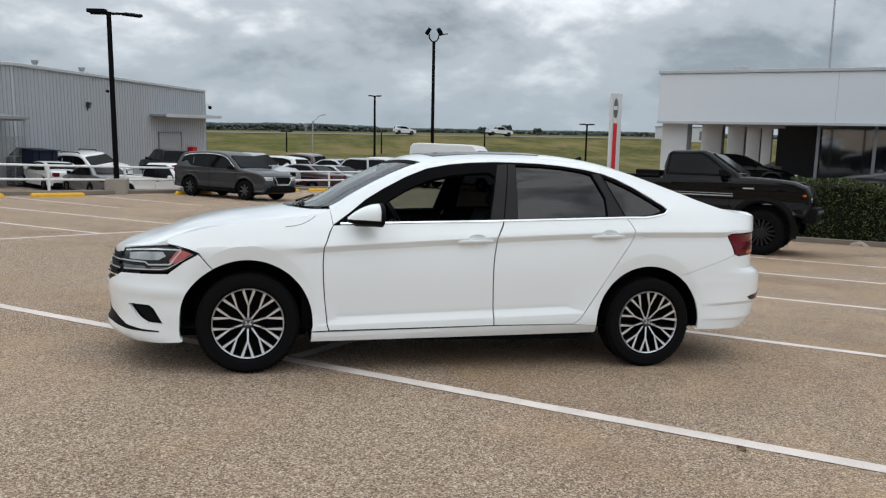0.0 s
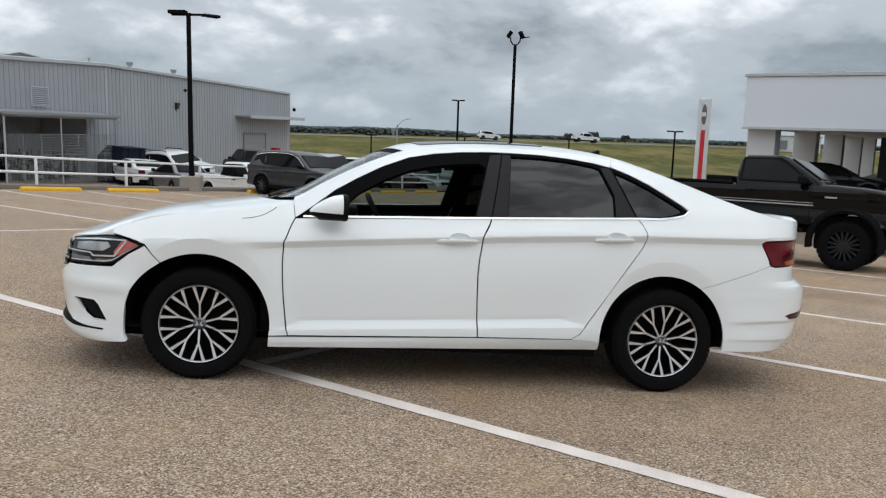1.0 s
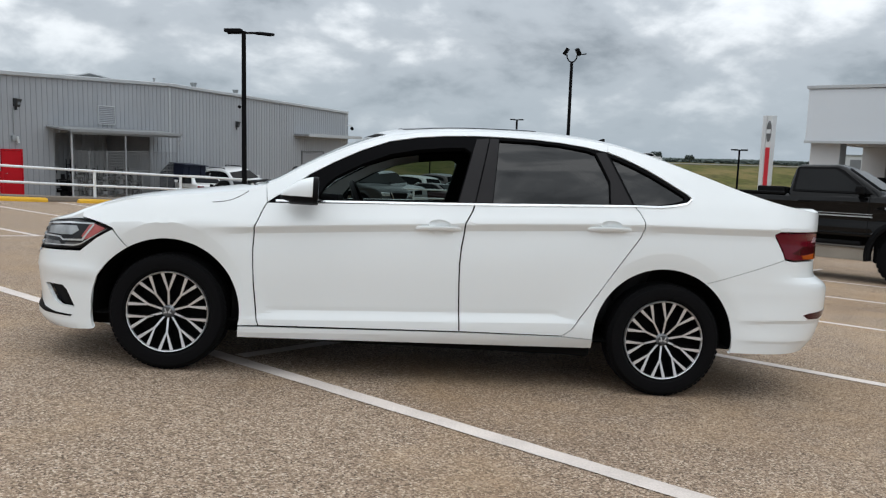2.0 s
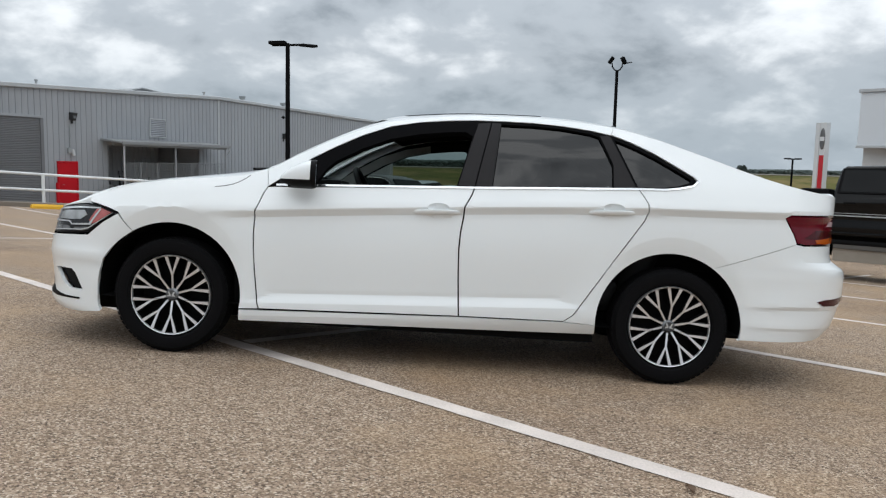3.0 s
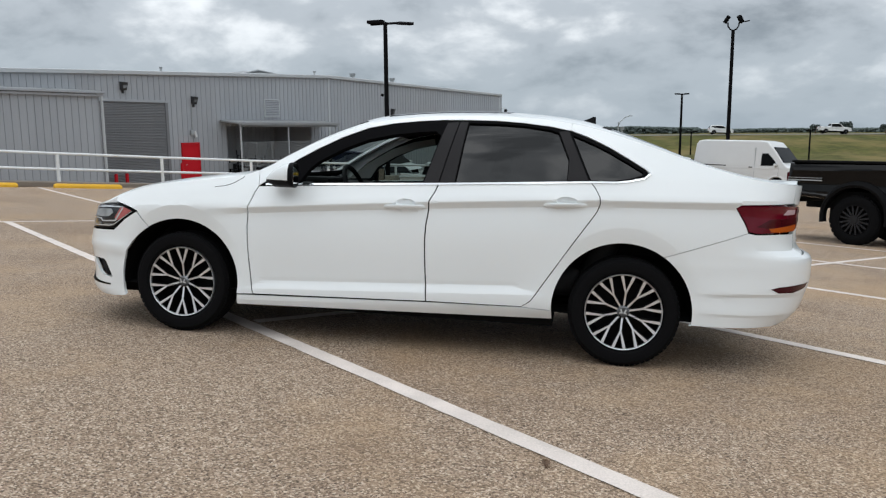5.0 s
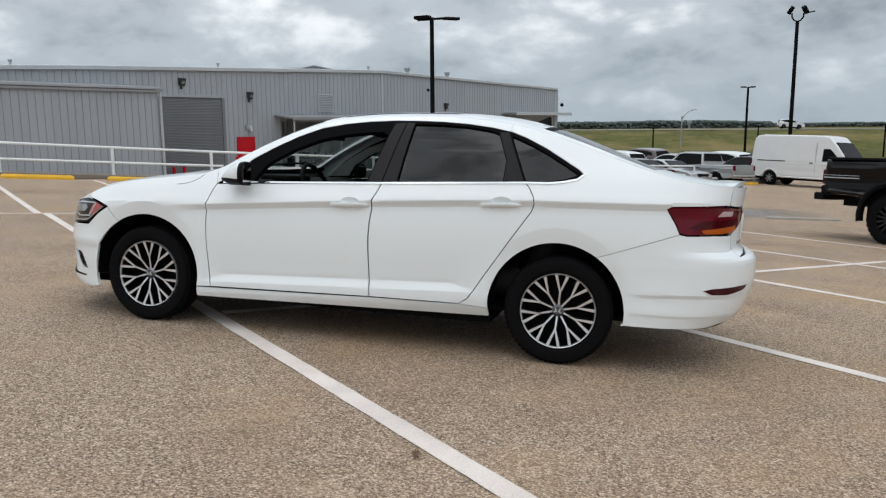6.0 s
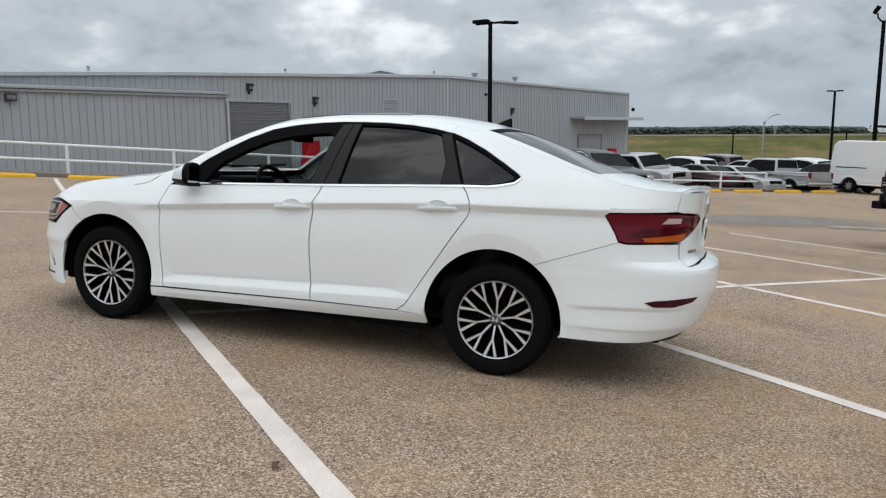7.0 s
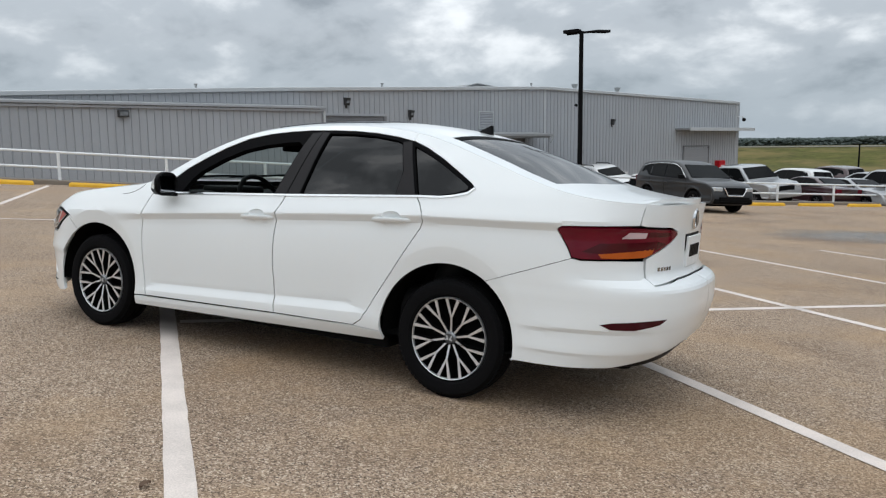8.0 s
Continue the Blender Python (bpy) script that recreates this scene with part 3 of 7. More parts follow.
part("bay_wall", boxed(BAY[0], BAY[1], 3.2, 3.4, -1.5, BAY[2] + .3), M_WALL, warehouse)
part("bay_ceiling", boxed(BAY[0], BAY[1], .251, 3.199, BAY[2] + .02, BAY[2] + .2), M_WALL, warehouse)
part("bay_floor", boxed(BAY[0], BAY[1], -.02, 3.199, -1.5, -.62), M_CONCRETE, warehouse)
part("wall", boxed(31.35, 31.55, .25, 22, -1.5, 5.2), M_WALL, warehouse)
SIDING = siding_mesh("siding_panel", 0.92, 3)
s = -19.6
while s < 31.5:
    h = min(roof_at(s), roof_at(s + .92)) - .12
    doorway = -4.75 < s + .46 < -1.2
    in_bay = BAY[0] - .01 < s and s + .92 < BAY[1] + .01
    for z0, z1 in (((3.9, h),) if doorway else ((BAY[2], h),) if in_bay else ((-1.5, h),)):
        ob = new("siding_panel", SIDING)
        ob.parent = warehouse
        ob.location, ob.scale = (s, -.03, z0), (1, 1, z1 - z0)
    s += .92
for k in range(7):
    ob = new("siding_panel", SIDING)
    ob.parent = warehouse
    ob.location, ob.scale = (BAY[0] + k * .92, 3.12, -.62), (1, 1, BAY[2] + .62)
# roof edge: fascia and gutter along the pitched line
for (s0, z0), (s1, z1) in zip(ROOFLINE, ROOFLINE[1:]):
    bm = bmesh.new()
    sec = [(-.10, -.20), (-.16, -.18), (-.16, -.03), (-.12, .0), (.3, .02), (.3, -.20)]
    a = [bm.verts.new((s0 - (.1 if s0 < -40 else 0), y, z0 + z)) for y, z in sec]
    b = [bm.verts.new((s1 + (.12 if s1 > 30 else 0), y, z1 + z)) for y, z in sec]
    for i in range(len(sec)):
        bm.faces.new((a[i], a[(i + 1) % len(sec)], b[(i + 1) % len(sec)], b[i]))
    bm.faces.new(a[::-1])
    bm.faces.new(b)
    part("fascia", bm, M_TRIM, warehouse)
    bm = bmesh.new()
    q = [bm.verts.new(p) for p in ((s0, -.1, z0 - .01), (s1, -.1, z1 - .01), (s1, 22, z1 - .2), (s0, 22, z0 - .2))]
    low = [bm.verts.new(v.co - Vector((0, 0, .08))) for v in q]
    bm.faces.new(q)
    bm.faces.new(low[::-1])
    for i in range(4):
        bm.faces.new((q[i], low[i], low[(i + 1) % 4], q[(i + 1) % 4]))
    part("roof", bm, M_ROOF, warehouse)
# raised roof ridge behind
bm = bmesh.new()
ridge = [(5.0, 5.2), (5.3, 5.62), (7.6, 6.10), (11.4, 5.72), (11.4, 5.2)]
a = [bm.verts.new((x, 3.0, z)) for x, z in ridge]
b = [bm.verts.new((x, 12.0, z)) for x, z in ridge]
for i in range(5):
    bm.faces.new((a[i], a[(i + 1) % 5], b[(i + 1) % 5], b[i]))
bm.faces.new(a[::-1])
bm.faces.new(b)
part("upper_roof", bm, M_ROOF, warehouse)
bm = bmesh.new()
tube(bm, [(5.3, 2.95, 5.63), (7.6, 2.95, 6.12), (11.4, 2.95, 5.74)], .05, 6)
part("ridge_trim", bm, M_TRIM, warehouse)
# corner trims and seam at the bend
for s in (10.52, 31.5):
    part("corner_trim", boxed(s - .07, s + .07, -.06, -.005, -1.4, roof_at(s) - .2, .008), M_TRIM, warehouse)

# low lean-to in front of the far end
part("lean_to_wall", boxed(-45, -5.98, -1.9, 0, -1.6, 3.95), M_WALL, warehouse)
s = -20.7
while s < -6.6:
    ob = new("siding_panel", SIDING)
    ob.parent = warehouse
    ob.location, ob.scale = (s, -1.98, -1.5), (1, 1, 5.5)
    s += .92
bm = bmesh.new()
box(bm, -45, -5.80, -2.10, -1.94, 3.98, 4.08, .01)
box(bm, -45, -5.80, -2.17, -1.94, 4.10, 4.2, .015)
part("gutter", bm, M_WALL, warehouse)
bm = bmesh.new()
q = [bm.verts.new(p) for p in ((-45, -2.1, 4.21), (-5.83, -2.1, 4.21), (-5.83, 0, 4.36), (-45, 0, 4.36), (-45, -2.1, 4.12), (-5.83, -2.1, 4.12), (-5.83, 0, 4.2), (-45, 0, 4.2))]
for f in ((0, 1, 2, 3), (7, 6, 5, 4), (0, 4, 5, 1), (1, 5, 6, 2), (2, 6, 7, 3), (3, 7, 4, 0)):
    bm.faces.new([q[i] for i in f])
part("lean_to_roof", bm, M_ROOF, warehouse)
s = -19.8
rib = boxed(-.03, .03, -2.12, 0, 0, .06)
ribme = bpy.data.meshes.new("roof_rib")
rib.to_mesh(ribme)
rib.free()
ribme.materials.append(M_ROOF)
while s < -5.9:
    ob = new("roof_rib", ribme)
    ob.parent = warehouse
    ob.location = (s, 0, 4.2)
    ob.rotation_euler = (0.07, 0, 0)
    s += .62
bm = bmesh.new()
tube(bm, [(-5.9, -2.05, 4.0), (-5.9, -2.05, -1.2)], .06, 8)
part("downpipe", bm, M_TRIM, warehouse)

# roller shutter
shutter = thing("roller_shutter", "closed grey slatted roller shutter door", "door", warehouse.matrix_world @ pose(-3.0, 0, 0))
bm = boxed(-1.77, 1.77, -.02, .04, -1.4, 3.9)
part("backing", bm, M_SHUTTER, shutter)
slat = bmesh.new()
prof = [(-.02, 0), (-.048, .02), (-.048, .055), (-.02, .075)]
a = [slat.verts.new((-1.72, y, z)) for y, z in prof]
b = [slat.verts.new((1.72, y, z)) for y, z in prof]
for i in range(3):
    slat.faces.new((a[i], b[i], b[i + 1], a[i + 1]))
slatme = bpy.data.meshes.new("slat")
slat.to_mesh(slatme)
slat.free()
slatme.materials.append(M_SHUTTER)
for i in range(66):
    ob = new("slat", slatme)
    ob.parent = shutter
    ob.location = (0, 0, -1.1 + i * .0755)
part("guide_rail", boxed(-1.86, -1.70, -.09, -.01, -1.4, 3.95, .01), M_SHUTTER, shutter)
part("guide_rail", boxed(1.70, 1.86, -.09, -.01, -1.4, 3.95, .01), M_SHUTTER, shutter)
part("header", boxed(-1.9, 1.9, -.10, -.01, 3.88, 4.0, .01), M_WALL, shutter)

red_door = thing("metal_door", "plain bright red metal door in the warehouse wall", "door", warehouse.matrix_world @ pose(.07, 0, 0))
leaf = part("leaf", boxed(-.48, .48, -.10, -.04, -.25, 1.86, .008), M_RED, red_door)
part("frame", boxed(-.55, -.485, -.12, -.02, -.25, 1.93, .006), M_RED, red_door)
part("frame", boxed(.485, .55, -.12, -.02, -.25, 1.93, .006), M_RED, red_door)
part("frame", boxed(-.484, .484, -.12, -.02, 1.865, 1.93, .006), M_RED, red_door)
bm = bmesh.new()
tube(bm, [(-.40, -.10, .82), (-.40, -.16, .82), (-.30, -.16, .82)], .014, 8)
part("handle", bm, M_CHROME, leaf, "steel lever handle")

for sx, zz in ((-.72, 1.15), (-4.38, .78), (-3.82, .78)):
    bl = thing("bollard", "short red painted steel bollard", "bollard", warehouse.matrix_world @ pose(sx, -.35, -.3), "red bollards")
    bm = bmesh.new()
    tube(bm, [(0, 0, 0), (0, 0, zz + .05), (0, 0, zz + .09)], .085, 14, .07)
    smooth(part("post", bm, M_RED, bl))


def wall_lamp(s, z, w=.42):
    ob = thing("wall_lamp", "dark boxy floodlight fixed to the warehouse wall", "lamp", warehouse.matrix_world @ pose(s, -.02, z), "wall lamps")
    bm = bmesh.new()
    vs = [(-w / 2, 0, -.16), (w / 2, 0, -.16), (w / 2, 0, .2), (-w / 2, 0, .2), (-w / 2, -.16, -.2), (w / 2, -.16, -.2), (w / 2, -.30, .16), (-w / 2, -.30, .16)]
    q = [bm.verts.new(p) for p in vs]
    for f in ((0, 1, 2, 3), (4, 7, 6, 5), (0, 4, 5, 1), (1, 5, 6, 2), (2, 6, 7, 3), (3, 7, 4, 0)):
        bm.faces.new([q[i] for i in f])
    bmesh.ops.recalc_face_normals(bm, faces=bm.faces)
    part("housing", bm, M_LAMPMETAL, ob)
    part("lens", boxed(-w / 2 + .04, w / 2 - .04, -.25, -.17, -.10, .08, .01), M_LAMPGREY, ob)
    part("bracket", boxed(-.06, .06, -.05, .0, -.34, -.15, .01), M_LAMPMETAL, ob)


wall_lamp(-3.54, 4.6, .26)
wall_lamp(.4, 4.05, .24)
wall_lamp(16.79, 3.74, .20)
lamp4 = thing("wall_lamp", "dark boxy floodlight fixed to the warehouse wall", "lamp", warehouse.matrix_world @ pose(-14.92, -2.02, 3.75), "wall lamps")
part("housing", boxed(-.20, .20, -.20, 0, -.13, .15, .02), M_LAMPMETAL, lamp4)
part("lens", boxed(-.15, .15, -.222, -.195, -.08, .08, .01), M_LAMPGREY, lamp4)

meter = thing("meter_box", "small grey meter box on the warehouse wall", "meter", warehouse.matrix_world @ pose(.25, -.02, 2.35))
part("body", boxed(-.16, .02, -.14, 0, -.05, .2, .015), M_GALV, meter)
bm = bmesh.new()
tube(bm, [(.1, -.08, .15), (.16, -.1, -.15)], .07, 10)
part("dial", bm, M_SIGNWHITE, meter)
bm = bmesh.new()
tube(bm, [(0, -.05, .2), (0, -.05, 1.4)], .025, 8)
part("conduit", bm, M_GALV, meter)

louvre = thing("wall_louvre", "square grey ventilation louvre in the metal wall", "vent", warehouse.matrix_world @ pose(5.75, -.03, 3.75))
for d in ((-.58, .58, -.08, 0, .44, .5), (-.58, .58, -.08, 0, -.5, -.44), (-.58, -.52, -.08, 0, -.44, .44), (.52, .58, -.08, 0, -.44, .44)):
    part("frame", boxed(*d, bevel=.01), M_TRIM, louvre)
part("backing", boxed(-.52, .52, -.02, 0, -.44, .44), M_SHUTTER, louvre)
for i in range(9):
    part("slat", boxed(-.51, .51, -.05, .0, -.045, .02, .004, pose(0, -.02, -.39 + i * .095, -25)), M_WALL, louvre)

# awning with posts over the yard bay
awning = thing("yard_awning", "flat metal awning on thin posts over a fenced storage bay", "awning", warehouse.matrix_world @ pose(0, 0, 0))
bm = bmesh.new()
q = [bm.verts.new(p) for p in ((2.0, -1.6, 2.92), (9.6, -1.6, 2.92), (9.6, -.06, 3.08), (2.0, -.06, 3.08), (2.0, -1.6, 2.84), (9.6, -1.6, 2.84), (9.6, -.06, 3.0), (2.0, -.06, 3.0))]
for f in ((0, 1, 2, 3), (7, 6, 5, 4), (0, 4, 5, 1), (1, 5, 6, 2), (2, 6, 7, 3), (3, 7, 4, 0)):
    bm.faces.new([q[i] for i in f])
part("canopy", bm, M_ROOF, awning)
part("fascia", boxed(1.95, 9.68, -1.68, -1.605, 2.80, 2.95, .01), M_ROOF, awning)
for zz, yy in ((2.70, -1.5), (2.78, -.8)):
    part("purlin", boxed(2.1, 9.5, yy - .04, yy + .04, zz, zz + .1, .008), M_ROOF, awning)
for sx in (2.15, 5.55, 9.45):
    bm = bmesh.new()
    tube(bm, [(sx, -1.5, -.6), (sx, -1.5, 2.72)], .045, 8)
    part("post", bm, M_TRIM if sx < 3 else M_WALL, awning)
bm = bmesh.new()
tube(bm, [(9.55, -1.63, 2.8), (9.62, -1.63, 2.6), (9.62, -1.4, 2.35)], .03, 6)
part("downspout", bm, M_TRIM, awning)
for sx in (3.2, 4.3, 6.7, 7.8, 8.6):
    bm = bmesh.new()
    tube(bm, [(sx, -1.48, -.6), (sx, -1.48, 1.9)], .018, 6)
    part("fence_post", bm, M_ROOF, awning)
for zz in (.9, 1.9):
    bm = bmesh.new()
    tube(bm, [(2.15, -1.48, zz), (9.45, -1.48, zz)], .012, 6)
    part("fence_rail", bm, M_ROOF, awning)
bm = bmesh.new()
for i in range(92):
    x = 2.2 + i * .079
    box(bm, x, x + .010, -1.486, -1.478, -.6, 1.9)
for i in range(30):
    z = -.5 + i * .08
    box(bm, 2.2, 9.45, -1.488, -1.480, z, z + .010)
part("wire_mesh", bm, M_ROOF, awning, "dull wire mesh fence")
rng = random.Random(4)
for k, (sx, w, h) in enumerate(((3.2, .9, 1.0), (4.25, 1.0, .75), (5.25, .7, 1.2), (6.25, 1.0, .9), (7.35, .9, 1.1), (8.35, .8, .8))):
    st = thing("parts_rack", "dark rack of stored metal parts under the awning", "rack", warehouse.matrix_world @ pose(sx, .9, -.6, 0, 0, rng.uniform(-8, 8)), "stored goods")
    for px_ in (-w / 2, w / 2):
        for py_ in (-.4, .4):
            bm = bmesh.new()
            tube(bm, [(px_, py_, 0), (px_, py_, h + .5)], .025, 6)
            part("upright", bm, M_DARKMETAL, st)
    for zz in (.12, h * .55, h):
        part("shelf", boxed(-w / 2, w / 2, -.42, .42, zz, zz + .04, .005), M_DARKMETAL, st)
        for q in range(3):
            bx = -w / 2 + w * (q + .5) / 3 + rng.uniform(-.04, .04)
            hh = rng.uniform(.12, .34)
            part("bundle", boxed(bx - w * .15, bx + w * .15, -.3, rng.uniform(.1, .3), zz + .041, zz + .04 + hh, .03), M_CABIN if q != 1 else M_ROOF, st)
ladder = thing("dark_stand", "tall dark pipe stand leaning by the bay post", "stand", warehouse.matrix_world @ pose(2.45, -1.0, -.6), "")
for px_ in (-.12, .12):
    bm = bmesh.new()
    tube(bm, [(px_, 0, 0), (px_, .1, 2.1)], .025, 6)
    part("rail", bm, M_DARKMETAL, ladder)
for q in range(5):
    bm = bmesh.new()
    tube(bm, [(-.12, .02 + q * .018, .3 + q * .38), (.12, .02 + q * .018, .3 + q * .38)], .018, 6)
    part("rung", bm, M_DARKMETAL, ladder)

# eave over the far door, the door, its red box and the camera
eave = thing("door_canopy", "thin grey metal canopy over a side door", "awning", warehouse.matrix_world @ pose(0, 0, 0))
part("canopy", boxed(23.7, 31.9, -1.3, -.03, 3.2, 3.34, .01), M_ROOF, eave)
part("fascia", boxed(23.65, 31.95, -1.38, -1.305, 3.14, 3.38, .01), M_TRIM, eave)
gdoor = thing("side_door", "grey overhead door recessed in the metal wall", "door", warehouse.matrix_world @ pose(26.3, 0, 0))
part("leaf", boxed(-1.5, 1.5, -.07, -.04, -1.4, 1.9), M_DOORGREY, gdoor)
for i in range(5):
    part("panel", boxed(-1.48, 1.48, -.10, -.072, -1.3 + i * .64, -.70 + i * .64, .01), M_DOORGREY, gdoor)
for d in ((-1.62, -1.505, -.12, -.03, -1.4, 2.0), (1.505, 1.62, -.12, -.03, -1.4, 2.0), (-1.62, 1.62, -.12, -.03, 2.0, 2.1)):
    part("frame", boxed(*d, bevel=.01), M_SHUTTER, gdoor)
rbox = thing("wall_cabinet", "red cabinet fixed on the warehouse wall", "cabinet", warehouse.matrix_world @ pose(29.35, -.02, .3))
part("body", boxed(-.55, .25, -.4, 0, -.62, .62, .03), M_RED, rbox)
part("door", boxed(-.50, .20, -.44, -.405, -.56, .56, .02), M_RED, rbox)
for k in range(3):
    part("writing_bar", boxed(-.38 + .02 * k, .08 - .03 * k, -.447, -.441, .22 - k * .14, .28 - k * .14), M_SIGNWHITE, rbox)
cctv = thing("security_camera", "white security camera on a bracket at the wall corner", "camera", warehouse.matrix_world @ pose(31.6, -.1, 4.15))
bm = bmesh.new()
tube(bm, [(0, 0, .1), (.35, -.15, .12), (.5, -.2, .0)], .03, 8)
part("bracket", bm, M_SIGNWHITE, cctv)
bm = bmesh.new()
bmesh.ops.create_uvsphere(bm, u_segments=12, v_segments=8, radius=.15, matrix=Matrix.Translation((.52, -.2, -.12)))
smooth(part("dome", bm, M_DARKMETAL, cctv))
for sx, sy in ((17.5, 4), (22.1, 4), (-1.0, .5), (9.8, .4), (-11, .5)):
    big_one = sx > 15
    v = thing("roof_vent", "small round metal vent pipe on the roof", "vent", warehouse.matrix_world @ pose(sx, sy, roof_at(sx) - .25), "roof vents")
    bm = bmesh.new()
    r = .14 if big_one else .05
    tube(bm, [(0, 0, 0), (0, 0, .85 if big_one else .4)], r, 10)
    part("pipe", bm, M_GALV, v)
    bm = bmesh.new()
    tube(bm, [(0, 0, .85 if big_one else .4), (0, 0, 1.05 if big_one else .48)], r * 1.3, 10, r * 1.7)
    part("cowl", bm, M_GALV, v)


# ---- the showroom with its deep canopy ----
SHOP_TURN = -41
shop = thing("showroom", "flat-roofed car showroom with a deep grey canopy on square columns", "building", pose(13.65, 21.68, 0, 0, 0, SHOP_TURN))
part("fascia", boxed(0, 34, 0, .3, 1.97, 3.78, .02), M_STUCCO, shop)
part("fascia", boxed(.003, .3, .303, 44, 1.97, 3.78, .02), M_STUCCO, shop)
part("coping", boxed(-.06, 34.1, -.06, .36, 3.785, 3.90, .015), M_TRIM, shop)
part("coping", boxed(-.06, .36, .37, 44, 3.785, 3.90, .015), M_TRIM, shop)
part("roof", boxed(.3, 34, .3, 44, 3.3, 3.45), M_ROOF, shop)
part("soffit", boxed(.3, 34, .3, 44, 2.0, 2.1), M_STUCCO, shop)
part("drip_strip", boxed(-.03, 34, -.03, -.002, 1.93, 2.02, .005), M_TRIM, shop)
for k in range(5):
    part("column", boxed(.08, 1.05, .5 + k * 9.2, 1.5 + k * 9.2, -4.2, 1.995, .03), M_COLUMN, shop)
for sx, sy in ((5.55, .5), (7.35, .5), (9.2, 12), (16.5, .5), (27.5, .5)):
    part("column", boxed(sx, sx + .11, sy, sy + .11, -4, 1.995, .01), M_SHUTTER, shop)
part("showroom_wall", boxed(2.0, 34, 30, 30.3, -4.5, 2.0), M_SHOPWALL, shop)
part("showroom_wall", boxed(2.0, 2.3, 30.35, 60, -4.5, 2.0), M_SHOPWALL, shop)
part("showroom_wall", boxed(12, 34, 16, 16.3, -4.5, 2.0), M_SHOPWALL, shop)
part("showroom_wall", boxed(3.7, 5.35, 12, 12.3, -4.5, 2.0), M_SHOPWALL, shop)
part("window", boxed(5.4, 11.6, 12.05, 12.1, -2.4, 1.9, .01), M_SHOPGLASS, shop)
for k in range(7):
    part("window", boxed(12.6 + k * 3.0, 15.2 + k * 3.0, 15.9, 15.995, -2.4, 1.5, .01), M_SHOPGLASS, shop)
for k in range(9):
    part("window", boxed(3.0 + k * 3.2, 5.8 + k * 3.2, 29.9, 29.995, -2.6, 1.4, .01), M_SHOPGLASS, shop)
for k in range(1, 5):
    part("fascia_joint", boxed(k * 6.1 - .008, k * 6.1 + .008, -.006, -.0005, 2.0, 3.77), M_TRIM, shop)
part("roof_unit", boxed(1.35, 1.95, 9.8, 10.8, 3.45, 4.8, .03), M_TRIM, shop)
bm = bmesh.new()
tube(bm, [(5.5, 10, 3.45), (5.4, 10, 12.5)], .05, 8, .03)
mast = thing("aerial_mast", "thin guyed radio mast on the showroom roof", "mast", shop.matrix_world)
part("pole", bm, M_GALV, mast)
part("foot", boxed(5.3, 5.7, 9.8, 10.2, 3.455, 3.6, .02), M_GALV, mast)
bm = bmesh.new()
tube(bm, [(.3, 2.0, 3.6), (.3, 2.0, 4.1)], .02, 6)
part("lightning_rod", bm, M_GALV, shop)


# ---- the white sedan ----
def inside(p, poly):
    hit = False
    for (x0, y0), (x1, y1) in zip(poly, poly[1:] + poly[:1]):
        if (y0 > p[1]) != (y1 > p[1]) and p[0] < (x1 - x0) * (p[1] - y0) / (y1 - y0) + x0:
            hit = not hit
    return hit


def shrink(poly, d):
    """The outline drawn in by d."""
    area = sum(a[0] * b[1] - b[0] * a[1] for a, b in zip(poly, poly[1:] + poly[:1]))
    sign = 1 if area > 0 else -1
    out = []
    for i, p in enumerate(poly):
        a, c = poly[i - 1], poly[(i + 1) % len(poly)]
        e0, e1 = Vector((p[0] - a[0], p[1] - a[1])), Vector((c[0] - p[0], c[1] - p[1]))
        if e0.length < 1e-6 or e1.length < 1e-6:
            out.append(p)
            continue
        e0.normalize(), e1.normalize()
        n = Vector((-e0.y - e1.y, e0.x + e1.x)) * sign
        n = n.normalized() if n.length > 1e-6 else Vector((0, 0))
        k = d / max(abs(n.dot(Vector((-e0.y, e0.x)))), .5)
        out.append((p[0] + n.x * k, p[1] + n.y * k))
    return out


def dense(poly, step):
    out = []
    for a, b in zip(poly, poly[1:] + poly[:1]):
        n = max(int(math.hypot(b[0] - a[0], b[1] - a[1]) / step), 1)
        out += [(a[0] + (b[0] - a[0]) * i / n, a[1] + (b[1] - a[1]) * i / n) for i in range(n)]
    return out


